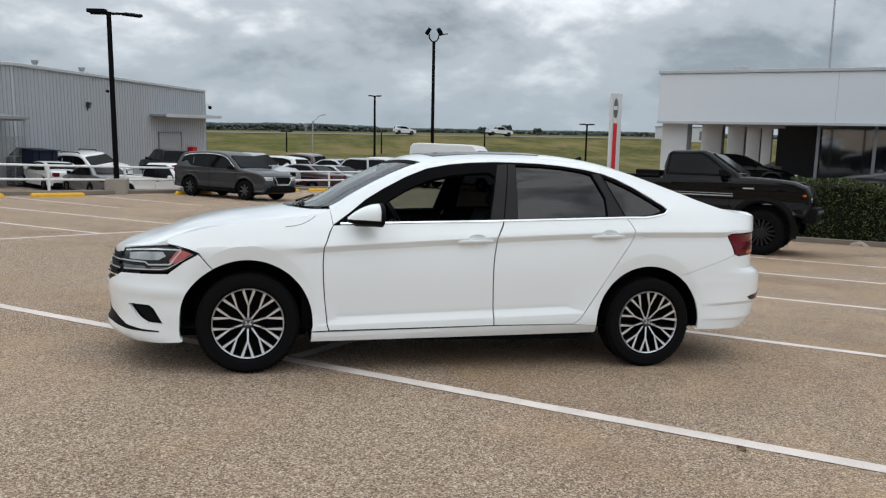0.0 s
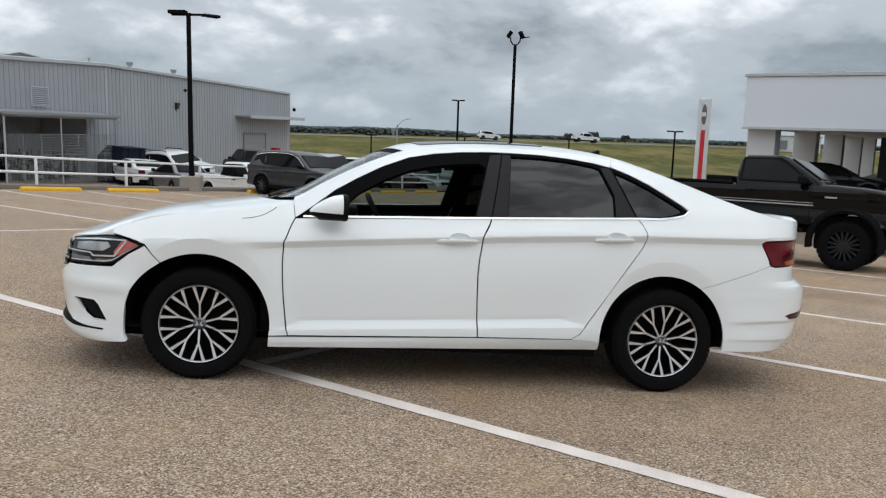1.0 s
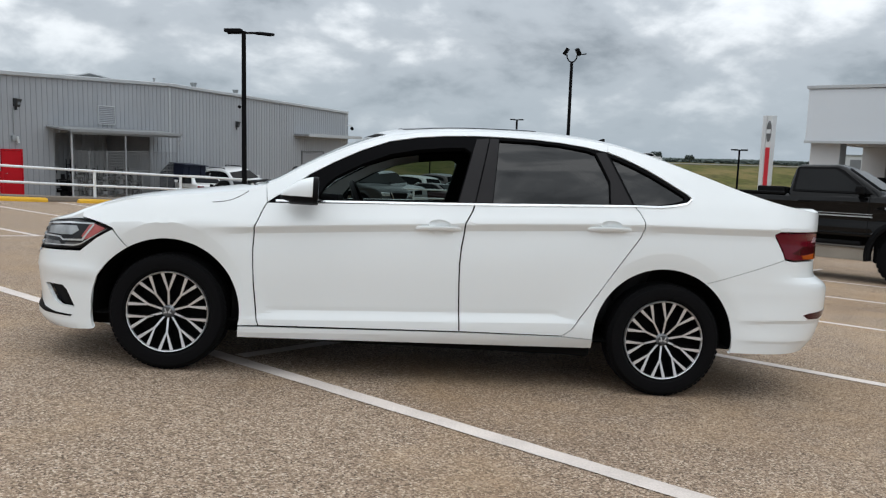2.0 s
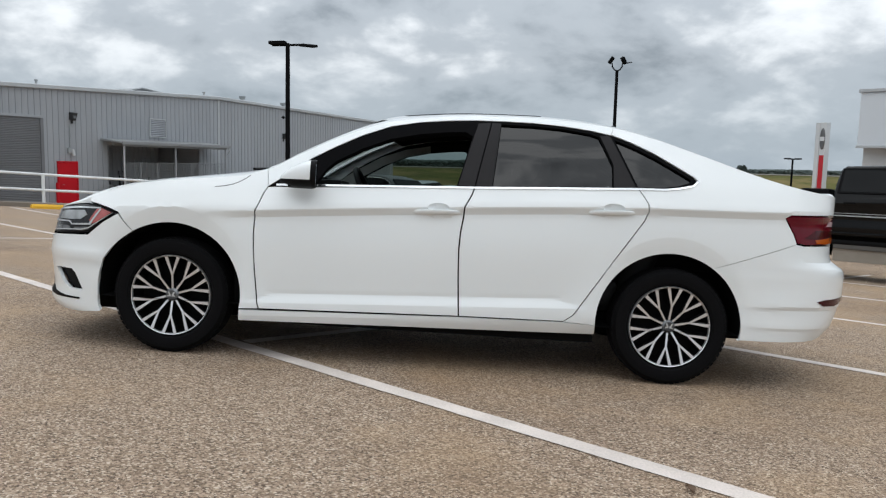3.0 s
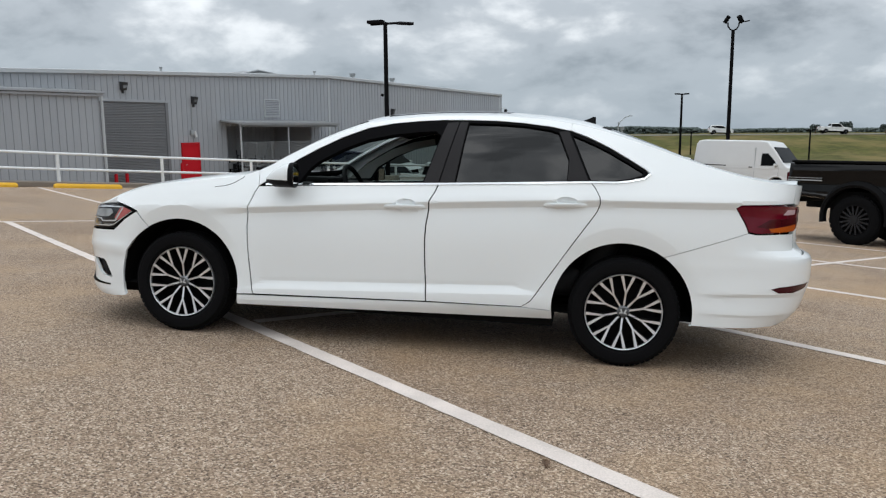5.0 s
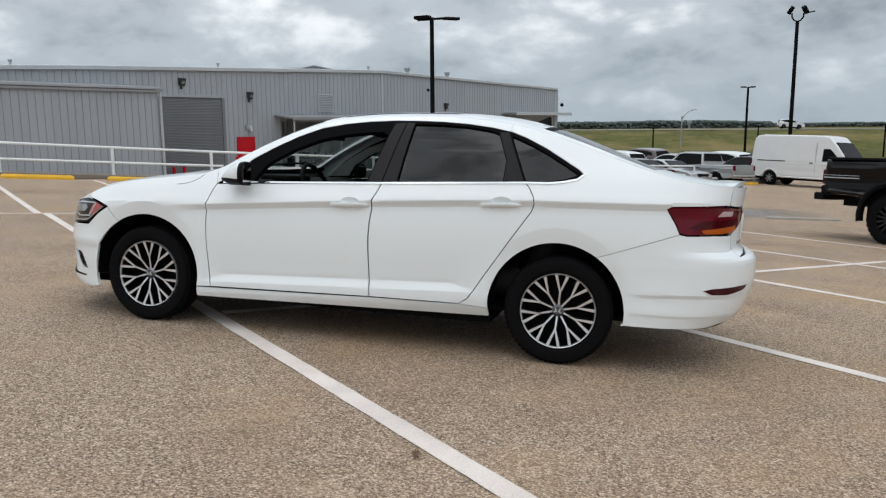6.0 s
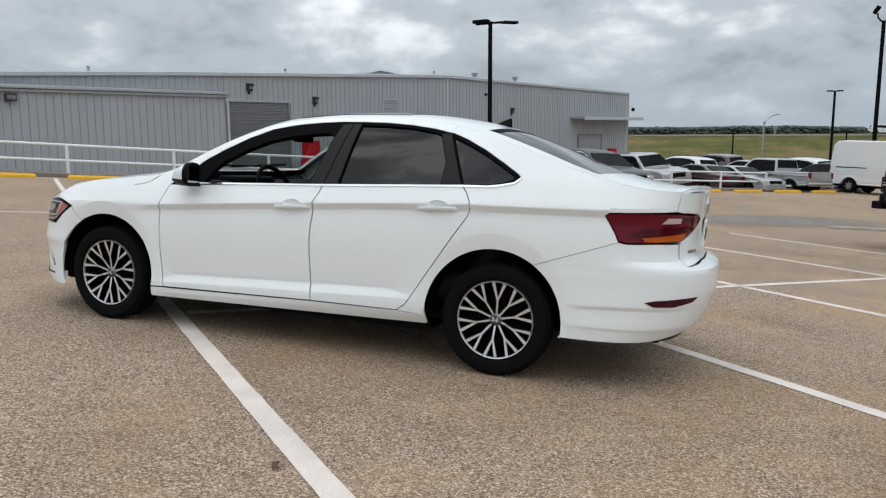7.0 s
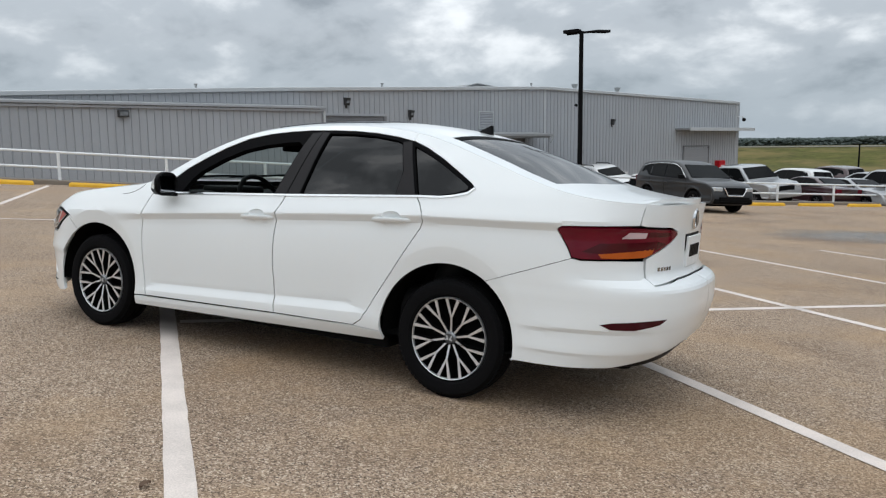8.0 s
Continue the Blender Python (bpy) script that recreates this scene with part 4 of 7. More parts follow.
def skin(poly, place, step=.035, gap=0.0, holes=(), edge=.02, sink=0.0, flip=1, creased=False, levels=()):
    """A curved sheet over an outline in the plane, bent by place(u, v), with its rim turned in by edge."""
    from mathutils import geometry
    outer = shrink(poly, gap) if gap else poly
    loops = [dense(outer, step * .36 if creased else step)] + [dense(list(h), step) for h in holes]
    pts, edges = [], []
    for loop in loops:
        n0 = len(pts)
        pts += [Vector(p) for p in loop]
        edges += [(n0 + i, n0 + (i + 1) % len(loop)) for i in range(len(loop))]
    us, vs = [p.x for p in pts], [p.y for p in pts]
    grid_u = np.arange(min(us) + step * .6, max(us), step)
    grid_v = np.arange(min(vs) + step * .6, max(vs), step)
    inner = shrink(outer, step * .3)
    spots = [(u, v) for v in grid_v for u in grid_u]
    if levels:
        spots = [(u, v) for v in levels for u in np.arange(min(us) + step * .6, max(us), step)]
    if creased:
        spots = []
        for u in np.arange(min(us) + step * .6, max(us), step * 1.4):
            s0 = SHOULDER(u)
            rows = [s0 + h for h in (-.20, -.15, -.10, -.078, -.058, -.040, -.024, -.008, 0, .010, .035, .06, .10, .14)] + [l + .045 * min(max(u, -1), 1) for l in (.215, .25, .275, .293, .315, .332, .346, .350, .360, .370, .380, .390, .396, .402, .414, .420, .44)]
            rows += [v for v in np.arange(.47, s0 - .23, .045)] + [v for v in np.arange(s0 + .18, max(vs), .045)]
            spots += [(u, v) for v in rows if min(abs(math.hypot(u - hub, v - .318) - fold_radius(hub, math.atan2(v - .318, u - hub))) for hub in (-1.345, 1.325)) > .014]
        for hub in (-1.345, 1.325):
            for k in range(4, 60):
                a = math.pi * k / 63
                rr = fold_radius(hub, a)
                spots += [(hub + q * math.cos(a), .318 + q * math.sin(a)) for q in (rr - .003, rr + .003)]
    for u, v in spots:
        if inside((u, v), inner) and not any(inside((u, v), shrink(list(h), -step * .45)) for h in holes):
            pts.append(Vector((u, v)))
    verts, _, faces, *_ = geometry.delaunay_2d_cdt(pts, edges, [], 1, 1e-5)
    bm = bmesh.new()

    def at(u, v, deep):
        p = Vector(place(u, v))
        if deep:
            e = .004
            n = (Vector(place(u + e, v)) - Vector(place(u - e, v))).cross(Vector(place(u, v + e)) - Vector(place(u, v - e)))
            n = n.normalized() if n.length > 1e-12 else Vector((0, -1, 0))
            p = p - n * deep
        return Vector((p.x, p.y * flip, p.z))
    made = [bm.verts.new(at(p[0], p[1], sink)) for p in verts]
    for f in faces:
        c = (sum(verts[i][0] for i in f) / len(f), sum(verts[i][1] for i in f) / len(f))
        if any(inside(c, list(h)) for h in holes):
            continue
        try:
            bm.faces.new([made[i] for i in f])
        except ValueError:
            pass
    bmesh.ops.delete(bm, geom=[v for v in bm.verts if not v.link_faces], context="VERTS")
    if edge:
        back = {}
        flat = {v: verts[i] for i, v in enumerate(made) if v.is_valid}
        rim = [e for e in bm.edges if e.is_boundary]
        for e in rim:
            for v in e.verts:
                if v not in back:
                    u = flat[v]
                    back[v] = bm.verts.new(at(u[0], u[1], sink + edge))
        for e in rim:
            a, b = e.verts
            bm.faces.new((a, b, back[b], back[a]))
    bmesh.ops.recalc_face_normals(bm, faces=bm.faces)
    facing = sum(f.calc_area() * f.normal.dot(f.calc_center_median() - Vector((min(max(f.calc_center_median().x, -1.4), 1.5), 0, .5))) for f in bm.faces)
    if facing < 0:
        bmesh.ops.reverse_faces(bm, faces=bm.faces)
    return bm


sedan = thing("sedan", "clean white four-door sedan parked across a bay line, front window down", "car", Matrix(((0.999275, -0.001087, 0.038066, 0), (-0.001087, 0.998372, 0.057023, 0), (-0.038066, -0.057023, 0.997647, 0), (0, 0, 0, 1))))


def twin(name, poly, mat, label="", place=side, parent=None, **how):
    """The same skin on both flanks of the sedan; gives the left one."""
    out = []
    for flip in (1, -1):
        bm = skin(poly, place, flip=flip, **how)
        out.append(smooth(part(name, bm, mat, parent or sedan, label), 13 if how.get("creased") or how.get("levels") else 40))
    return out


def arc(cx, cz, r, a0, a1, n=22):
    return [(cx + r * math.cos(radians(a0 + (a1 - a0) * i / n)), cz + r * math.sin(radians(a0 + (a1 - a0) * i / n))) for i in range(n + 1)]


def edge_run(x0, x1, n, drop=0.0):
    return [(x0 + (x1 - x0) * i / n, EDGE(x0 + (x1 - x0) * i / n) - drop) for i in range(n + 1)]


DOOR_F = [(-.843, .931), (-.864, .888), (-.885, .826), (-.898, .794), (-.902, .687), (-.898, .595), (-.889, .488), (-.877, .395), (-.867, .31), (-.855, .274)]
DOOR_M = [(.258, .990), (.246, .951), (.212, .886), (.209, .829), (.198, .753), (.194, .662), (.198, .55), (.204, .449), (.214, .303)]
DOOR_R = [(1.121, 1.036), (1.149, 1.003), (1.175, .957), (1.180, .915), (1.164, .87), (1.10, .775), (1.039, .683), (.906, .478), (.85, .39), (.82, .345), (.77, .310)]
ARCH_F, ARCH_R = (-1.345, .318, .386), (1.325, .318, .386)

def oval(cx, cz, a, b, n=20):
    return [(cx + a * math.cos(2 * math.pi * i / n), cz + b * math.sin(2 * math.pi * i / n)) for i in range(n)]


CUPS = [(.075, .872), (.995, .924)]


def cup_place(cx, cz):
    def place(u, z):
        x, y, zz = side(u, z)
        r2 = ((u - cx) / .058) ** 2 + ((z - cz) / .026) ** 2
        return x, y + .022 * max(1 - r2, 0) ** .6, zz
    return place


twin("front_door", DOOR_F + [(.214, .303)] + DOOR_M[::-1][1:], M_PAINT, creased=True, gap=.0040, holes=(oval(*CUPS[0], .058, .026),))
twin("rear_door", [(.258, .990)] + DOOR_M[1:] + [(.77, .310)] + DOOR_R[::-1][1:], M_PAINT, creased=True, gap=.0040, holes=(oval(*CUPS[1], .058, .026),))
# black sheets added behind the door skins to darken the shut gaps
twin("door_seal", shrink(DOOR_F + [(.214, .303)] + DOOR_M[::-1][1:], -.007), M_UNDER, creased=True, edge=0, sink=.012, holes=(oval(*CUPS[0], .062, .030),))
twin("door_seal", shrink([(.258, .990)] + DOOR_M[1:] + [(.77, .310)] + DOOR_R[::-1][1:], -.007), M_UNDER, creased=True, edge=0, sink=.012, holes=(oval(*CUPS[1], .062, .030),))
for cup in CUPS:
    twin("handle_cup", oval(*cup, .058, .026), M_PAINT, place=cup_place(*cup), step=.012, edge=0)
twin("sill", [(-.962, .264), (.215, .299), (.77, .306), (.942, .298), (.945, .246), (-.965, .204)], M_PAINT, creased=True, gap=.0015, step=.025)
HEAD_TIP = (-1.635, .742)
twin("front_wing", DOOR_F + [(-.962, .268)] + arc(*ARCH_F, -8, 122) + [(-1.572, .668), HEAD_TIP, (-1.70, .765), (-1.78, .780), (-1.85, .790)] + edge_run(-1.86, -.86, 22, -.003), M_PAINT, creased=True, gap=.0032)
twin("rear_wing", DOOR_R + [(.942, .300)] + arc(*ARCH_R, 178, 56) + [(1.976, .795), (1.955, .84), (1.90, .928), (1.925, .945), (2.2, .957), (2.302, .96), (2.302, 1.058)]
     + [(u, EDGE(side(u, 1.06)[0]) - .002) for u in (2.25, 2.2, 2.12, 2.0, 1.9)] + edge_run(1.75, 1.0, 16, .001) + [(.99, 1.327), (1.094, 1.290), (1.213, 1.235), (1.329, 1.169), (1.415, 1.118), (1.445, 1.092), (1.415, 1.064), (1.335, 1.045), (1.261, 1.035)], M_PAINT, creased=True, gap=.0015)
DLO_TOP = [(-.843, .933), (-.738, 1.011), (-.632, 1.098), (-.517, 1.168), (-.372, 1.246), (-.222, 1.308), (-.067, 1.341), (.09, 1.360), (.249, 1.371), (.408, 1.374), (.566, 1.373), (.724, 1.364), (.88, 1.346), (.99, 1.325)]
twin("roof_rail", DLO_TOP + edge_run(1.0, -.86, 30, .001), M_PAINT, gap=.0005, step=.025)
F_GLASS = [(-.60, .953), (-.545, 1.045), (-.50, 1.090), (-.36, 1.172), (-.213, 1.236), (-.059, 1.272), (.097, 1.293), (.195, 1.300), (.233, 1.276), (.19, 1.102), (.161, .992)]
R_GLASS = [(.354, 1.004), (.389, 1.357), (.566, 1.357), (.723, 1.349), (.878, 1.328), (.922, 1.313), (.990, 1.157), (.987, 1.034)]
Q_GLASS = [(1.006, 1.300), (1.05, 1.284), (1.13, 1.251), (1.22, 1.207), (1.33, 1.146), (1.400, 1.104), (1.400, 1.088), (1.33, 1.064), (1.25, 1.051), (1.121, 1.046)]
DLO = DLO_TOP + [(1.094, 1.288), (1.213, 1.233), (1.329, 1.167), (1.415, 1.116), (1.437, 1.092), (1.41, 1.070), (1.335, 1.052), (1.261, 1.042), (1.127, 1.038), (.258, .992)]
twin("window_frame", DLO, M_FRAME, "satin black window surround", holes=(F_GLASS, R_GLASS, Q_GLASS), step=.03, edge=.03, sink=.004)
twin("pillar_trim", [(.170, .995), (.243, 1.285), (.262, 1.352), (.331, 1.360), (.255, .996)], M_PILLAR, step=.03, edge=.01, sink=.0)
twin("pillar_trim", [(.263, .997), (.338, 1.360), (.386, 1.359), (.350, 1.004)], M_PILLAR, step=.03, edge=.01, sink=.0)
twin("pillar_trim", [(.992, 1.04), (.995, 1.16), (.927, 1.317), (.982, 1.322), (1.108, 1.042)], M_PILLAR, step=.03, edge=.01, sink=.0)
twin("rear_window", R_GLASS, M_GLASS, "dark tinted rear door window", step=.05, edge=0, sink=.016)
twin("quarter_window", Q_GLASS, M_GLASS, "dark tinted quarter window", step=.05, edge=0, sink=.016)
smooth(part("front_window", skin(F_GLASS, side, step=.06, edge=0, sink=.016, flip=-1), M_SIDEGLASS, sedan, "green-tinted raised window"))
twin("belt_strip", [(-.80, .935), (.258, .983), (1.127, 1.029), (1.262, 1.033), (1.335, 1.043), (1.412, 1.061), (1.446, 1.092), (1.437, 1.096), (1.408, 1.070), (1.335, 1.053), (1.261, 1.043), (1.127, 1.039), (.258, .993), (-.80, .945)], M_CHROME, "thin chrome strip under the windows", step=.03, edge=.006, sink=-.005)

# lamps
HEAD = [(-2.20, .743), (-2.08, .761), (-1.93, .779), (-1.85, .786), (-1.78, .778), (-1.70, .760), HEAD_TIP, (-1.70, .695), (-1.785, .628), (-1.83, .617), (-2.08, .603), (-2.145, .600), (-2.175, .66)]
HEAD_IN = [(-2.165, .737), (-2.08, .750), (-1.93, .767), (-1.85, .773), (-1.78, .766), (-1.705, .749), (-1.665, .738), (-1.715, .700), (-1.79, .640), (-1.835, .628), (-2.08, .614), (-2.125, .612), (-2.15, .66)]
LAMP_PARTS = (
    (HEAD_IN, M_LAMPBODY, "reflector_bowl", .001),
    # pale area with reflections put into its colour
    ([(-2.10, .720), (-1.99, .734), (-1.85, .742), (-1.825, .718), (-1.865, .692), (-1.955, .686), (-2.085, .684)], M_LENSSHEEN, "main_lens", .004),
    ([(-2.14, .648), (-1.955, .650), (-1.925, .628), (-2.12, .618)], M_LAMPGREY, "fog_bowl", .004),
    ([(-1.905, .645), (-1.80, .653), (-1.80, .640), (-1.84, .632), (-1.905, .630)], M_LAMPGREY, "fog_bowl", .004),
    ([(-1.672, .739), (-1.735, .759), (-1.765, .752), (-1.80, .690), (-1.782, .672), (-1.752, .682)], M_MARKER, "side_marker", .005),
    ([(-2.17, .667), (-1.951, .671), (-1.925, .656), (-1.788, .665), (-1.735, .752), (-1.742, .756), (-1.796, .674), (-1.926, .664), (-1.950, .679), (-2.17, .676)], M_LAMPWHITE, "light_strip", .007),
    ([(-2.12, .618), (-1.838, .634), (-1.795, .645), (-1.668, .734), (-1.662, .740), (-1.797, .651), (-1.840, .640), (-2.12, .624)], M_LAMPWHITE, "light_strip", .007),
    ([(-2.15, .734), (-2.08, .743), (-1.90, .758), (-1.74, .762), (-1.74, .756), (-1.90, .751), (-2.08, .735), (-2.15, .726)], M_LAMPWHITE, "light_strip", .006),
)
for hl in twin("headlight", HEAD, M_PLASTIC, "clear headlight with chrome strips and a red side marker", gap=.003, step=.03, sink=.002):
    flip = 1 if hl == [o for o in sedan.children if o.name.startswith("headlight")][0] else -1
    for poly, mat, nm, lift in LAMP_PARTS:
        smooth(part(nm, skin(poly, side, step=.02, edge=.004, sink=-lift, flip=flip), mat, hl))
TAIL_POLY = [(1.90, .928), (1.922, .940), (2.2, .950), (2.56, .940), (2.625, .925), (2.628, .909), (2.53, .870), (2.446, .838), (2.353, .806), (2.18, .797), (2.02, .792), (1.975, .800), (1.955, .845)]
for tl in twin("tail_light", TAIL_POLY, M_TAILRED, "dark red wrap-round tail light with an amber band", gap=.003, step=.03, sink=-.004):
    flip = 1 if tl == [o for o in sedan.children if o.name.startswith("tail_light")][0] else -1
    for poly, mat, nm in (([(2.095, .822), (2.20, .832), (2.40, .850), (2.385, .822), (2.34, .808), (2.18, .802), (2.11, .803)], M_AMBER, "amber_lens"),
                          ([(2.24, .928), (2.345, .926), (2.335, .900), (2.20, .897)], M_CLEARLENS, "reversing_lens"), ([(2.36, .930), (2.56, .922), (2.52, .905), (2.35, .905)], M_TAILDARK, "fog_lens"),
                          ([(2.02, .83), (2.10, .872), (2.42, .885), (2.50, .868), (2.42, .845), (2.20, .836), (2.085, .824)], M_TAILDARK, "dark_band")):
        smooth(part(nm, skin(poly, side, step=.03, edge=.004, sink=-.0065, flip=flip), mat, tl))

# bumpers
CEN_F, CEN_R = FRONT_X - FRONT_L, REAR_X + REAR_L
INTAKE = [(-2.077, .408), (-2.038, .415), (-1.907, .416), (-1.88, .395), (-1.829, .305), (-1.936, .306), (-1.99, .328)]
twin("front_bumper", [(-1.572, .668), (-1.637, .737), (-1.715, .688), (-1.80, .612), (-2.08, .598), (-2.145, .595), (-2.19, .572), (-2.30, .532), (-2.42, .508), (CEN_F, .505), (CEN_F, .185)] + [(-2.4, .190), (-2.1, .178), (-1.86, .184), (-1.735, .196)] + arc(*ARCH_F, 197.5, 122, 14), M_PAINT, gap=.002, holes=(INTAKE,), step=.03)
twin("air_intake", INTAKE, M_PLASTIC, "black corner air intake", step=.05, edge=0, sink=.03)
twin("grille", [(CEN_F, .708), (-2.43, .716), (-2.28, .738), (-2.205, .742), (-2.18, .66), (-2.15, .600), (-2.195, .576), (-2.30, .537), (-2.42, .513), (CEN_F, .51)], M_PLASTIC, "black slatted grille", step=.05, sink=.012)
for z, u in ((.567, -2.205), (.614, -2.165), (.664, -2.178)):
    twin("grille_bar", [(CEN_F, z), (u, z), (u, z + .009), (CEN_F, z + .009)], M_CHROME, step=.05, edge=.01, sink=-.004)
for z in (.59, .64, .69):
    twin("grille_slat", [(CEN_F, z), (-2.20, z), (-2.20, z + .014), (CEN_F, z + .014)], M_POCKET, step=.05, edge=.01, sink=0)
twin("plate_holder", [(CEN_F, .37), (-2.66, .37), (-2.66, .50), (CEN_F, .50)], M_PLASTIC, "black front plate holder", step=.05, edge=.012, sink=-.014)
twin("lower_grille", [(CEN_F, .352), (-2.40, .348), (-2.27, .330), (-2.097, .278), (-1.961, .264), (-1.840, .262), (-1.843, .253), (-2.047, .251), (-2.26, .268), (CEN_F, .262)], M_PLASTIC, "black lower grille that narrows to a slot", step=.03, edge=.008, sink=-.003)
REFL = [(2.075, .492), (2.126, .503), (2.28, .512), (2.398, .515), (2.36, .490), (2.229, .468), (2.123, .470)]
twin("rear_bumper", arc(*ARCH_R, 56, -8, 14) + [(1.70, .268), (2.0, .268), (2.2, .272), (2.4, .30), (2.65, .36), (CEN_R, .38), (CEN_R, .692), (2.6, .690), (2.345, .675), (2.340, .790), (2.18, .792), (2.02, .787), (1.976, .795)], M_PAINT, gap=.0015, step=.03, levels=(.29, .31, .328, .336, .343, .352, .37, .40, .43, .441, .452, .462, .48, .50, .53, .56, .59, .62, .64, .655, .668, .68, .70, .73, .76))
twin("valance", [(2.24, .278), (2.4, .304), (2.65, .364), (CEN_R, .384), (CEN_R, .25), (2.4, .255), (2.24, .262)], M_PLASTIC, step=.05, edge=.01, sink=.012)
twin("reflector", REFL, M_REDFLEX, "narrow dark red reflector", step=.03, edge=.006, sink=-.003)
# boot face between the lamps, badge strokes, emblem and plate
twin("boot_face", [(2.306, 1.060), (2.306, .962), (2.345, .955), (2.56, .947), (2.632, .930), (2.634, .906), (2.53, .864), (2.446, .833), (2.356, .801), (2.349, .678), (2.62, .694), (CEN_R, .696), (CEN_R, 1.066), (2.6, 1.064)], M_PAINT, gap=.0012, step=.03)
for i in range(5):
    u = 2.44 + i * .027
    smooth(part("badge_stroke", skin([(u, .737), (u + .019, .738), (u + .019, .756), (u, .755)], side, step=.03, edge=.004, sink=-.004), M_CHROME, sedan))
bm = bmesh.new()
lathe(bm, [(.0, .012), (.045, .012), (.055, .006), (.058, 0), (.05, -.01)], 24)
emblem = smooth(part("emblem", bm, M_CHROME, sedan, "round chrome boot emblem"))
emblem.matrix_local = pose(2.368, 0, .985, 0, 0, 90)
bm = bmesh.new()
lathe(bm, [(.0, -.0135), (.040, -.0135), (.044, -.011)], 24)
part("emblem_ground", bm, M_LAMPBODY, emblem)
plate = part("number_plate", boxed(-.005, .010, -.16, .16, -.08, .08, .004), M_PLATE, sedan, "pale plate with unreadable dark bars")
plate.matrix_local = pose(2.364, 0, .815, 0, 3, 0)
part("plate_frame", boxed(-.012, -.006, -.172, .172, -.092, .092, .004), M_PLASTIC, plate)
for i in range(6):
    part("bar", boxed(.0105, .013, -.12 + i * .042, -.09 + i * .042, -.03, .035), M_PLASTIC, plate)


def top_piece(name, mat, xa, xb, va, vb, nx=24, nv=24, lift=0.0, label="", deep=.02):
    """A stretch of the sedan's upper surface between two lines across it."""
    bm = bmesh.new()
    rows = []
    for j in range(nv + 1):
        v = va + (vb - va) * j / nv
        x0, x1 = xa(v), xb(v)
        rows.append([bm.verts.new(top(x0 + (x1 - x0) * i / nx, v, lift)) for i in range(nx + 1)])
    for a, b in zip(rows, rows[1:]):
        for i in range(nx):
            bm.faces.new((a[i], a[i + 1], b[i + 1], b[i]))
    if deep:
        rim = [e for e in bm.edges if e.is_boundary]
        back = {}
        for e in rim:
            for v in e.verts:
                if v not in back:
                    back[v] = bm.verts.new(v.co + Vector((0, 0, -deep)))
        for e in rim:
            a, b = e.verts
            bm.faces.new((a, b, back[b], back[a]))
    bmesh.ops.recalc_face_normals(bm, faces=bm.faces)
    if sum(f.calc_area() * f.normal.z for f in bm.faces) < 0:
        bmesh.ops.reverse_faces(bm, faces=bm.faces)
    return smooth(part(name, bm, mat, sedan, label), 50)


def cowl_x(v):
    return -1.13 + .27 * v * v


def screen_low(v):
    return -1.06 + .26 * v * v


def screen_high(v):
    return -.36 + .14 * v * v


def rear_high(v):
    return 1.20 - .04 * v * v


def rear_low(v):
    return 1.90 - .10 * v * v


def lip_x(v):
    return 2.369 - .12 * v * v


BROW = curve([(-2.75, .712), (-2.40, .722), (-2.28, .744), (-2.08, .764), (-1.93, .783), (-1.86, EDGE(-1.86) - .002)])
bm = bmesh.new()
rows = []
for j in range(41):
    w = -1 + 2 * j / 40
    k = abs(w)
    fu = -1.86 + (CEN_F + 1.86) * (1 - k) ** .85
    fx, fy, fz = side(fu, BROW(fu))
    fy = abs(fy)
    rx, ry, rz = top(cowl_x(w), k)
    r0 = min(fy / max(half_at(fx, EDGE(fx)), .02), 1) if fx > -2.12 else fy / half_at(-2.12, EDGE(-2.12))
    row = []
    for i in range(31):
        q = (i / 30) ** 1.4
        x = fx + (rx - fx) * q
        half = half_at(max(x, -2.12), EDGE(max(x, -2.12)))
        v = r0 + (k - r0) * min(q * 3, 1)
        z = EDGE(x) + CROWN(x) * (1 - min(v, 1) ** 2.6)
        z0 = EDGE(fx) + CROWN(fx) * (1 - min(r0, 1) ** 2.6)
        z -= (z0 - fz) * max(1 - q * 4, 0) ** 2
        row.append(bm.verts.new((x, math.copysign((fy if i == 0 else v * half), w), z)))
    rows.append(row)
for a, b in zip(rows, rows[1:]):
    for i in range(30):
        bm.faces.new((a[i], a[i + 1], b[i + 1], b[i]))
back = {}
for e in [e for e in bm.edges if e.is_boundary]:
    for v in e.verts:
        if v not in back:
            back[v] = bm.verts.new(v.co + Vector((0, 0, -.04)))
    bm.faces.new((e.verts[0], e.verts[1], back[e.verts[1]], back[e.verts[0]]))
bmesh.ops.recalc_face_normals(bm, faces=bm.faces)
if sum(f.calc_area() * f.normal.z for f in bm.faces) < 0:
    bmesh.ops.reverse_faces(bm, faces=bm.faces)
smooth(part("bonnet", bm, M_PAINT, sedan), 50)
top_piece("cowl_panel", M_PLASTIC, lambda v: cowl_x(v) + .004, lambda v: screen_low(v) + .01, -.96, .96, 4, 24, -.02)
top_piece("windscreen", M_SCREEN, screen_low, screen_high, -.90, .90, 20, 24, -.004, "clear raked windscreen", 0)
top_piece("screen_border", M_FRAME, lambda v: screen_high(v) - .05, screen_high, -.90, .90, 3, 24, -.002, "", .004)
for s in (-1, 1):
    top_piece("windscreen_pillar", M_PAINT, lambda v: -.86, lambda v: -.21, .90 * s, 1.0 * s, 26, 5)
    top_piece("roof_pillar", M_PAINT, lambda v: 1.15, lambda v: 1.82, .86 * s, 1.0 * s, 22, 5)
top_piece("roof", M_PAINT, screen_high, rear_high, -.90, .90, 34, 28)
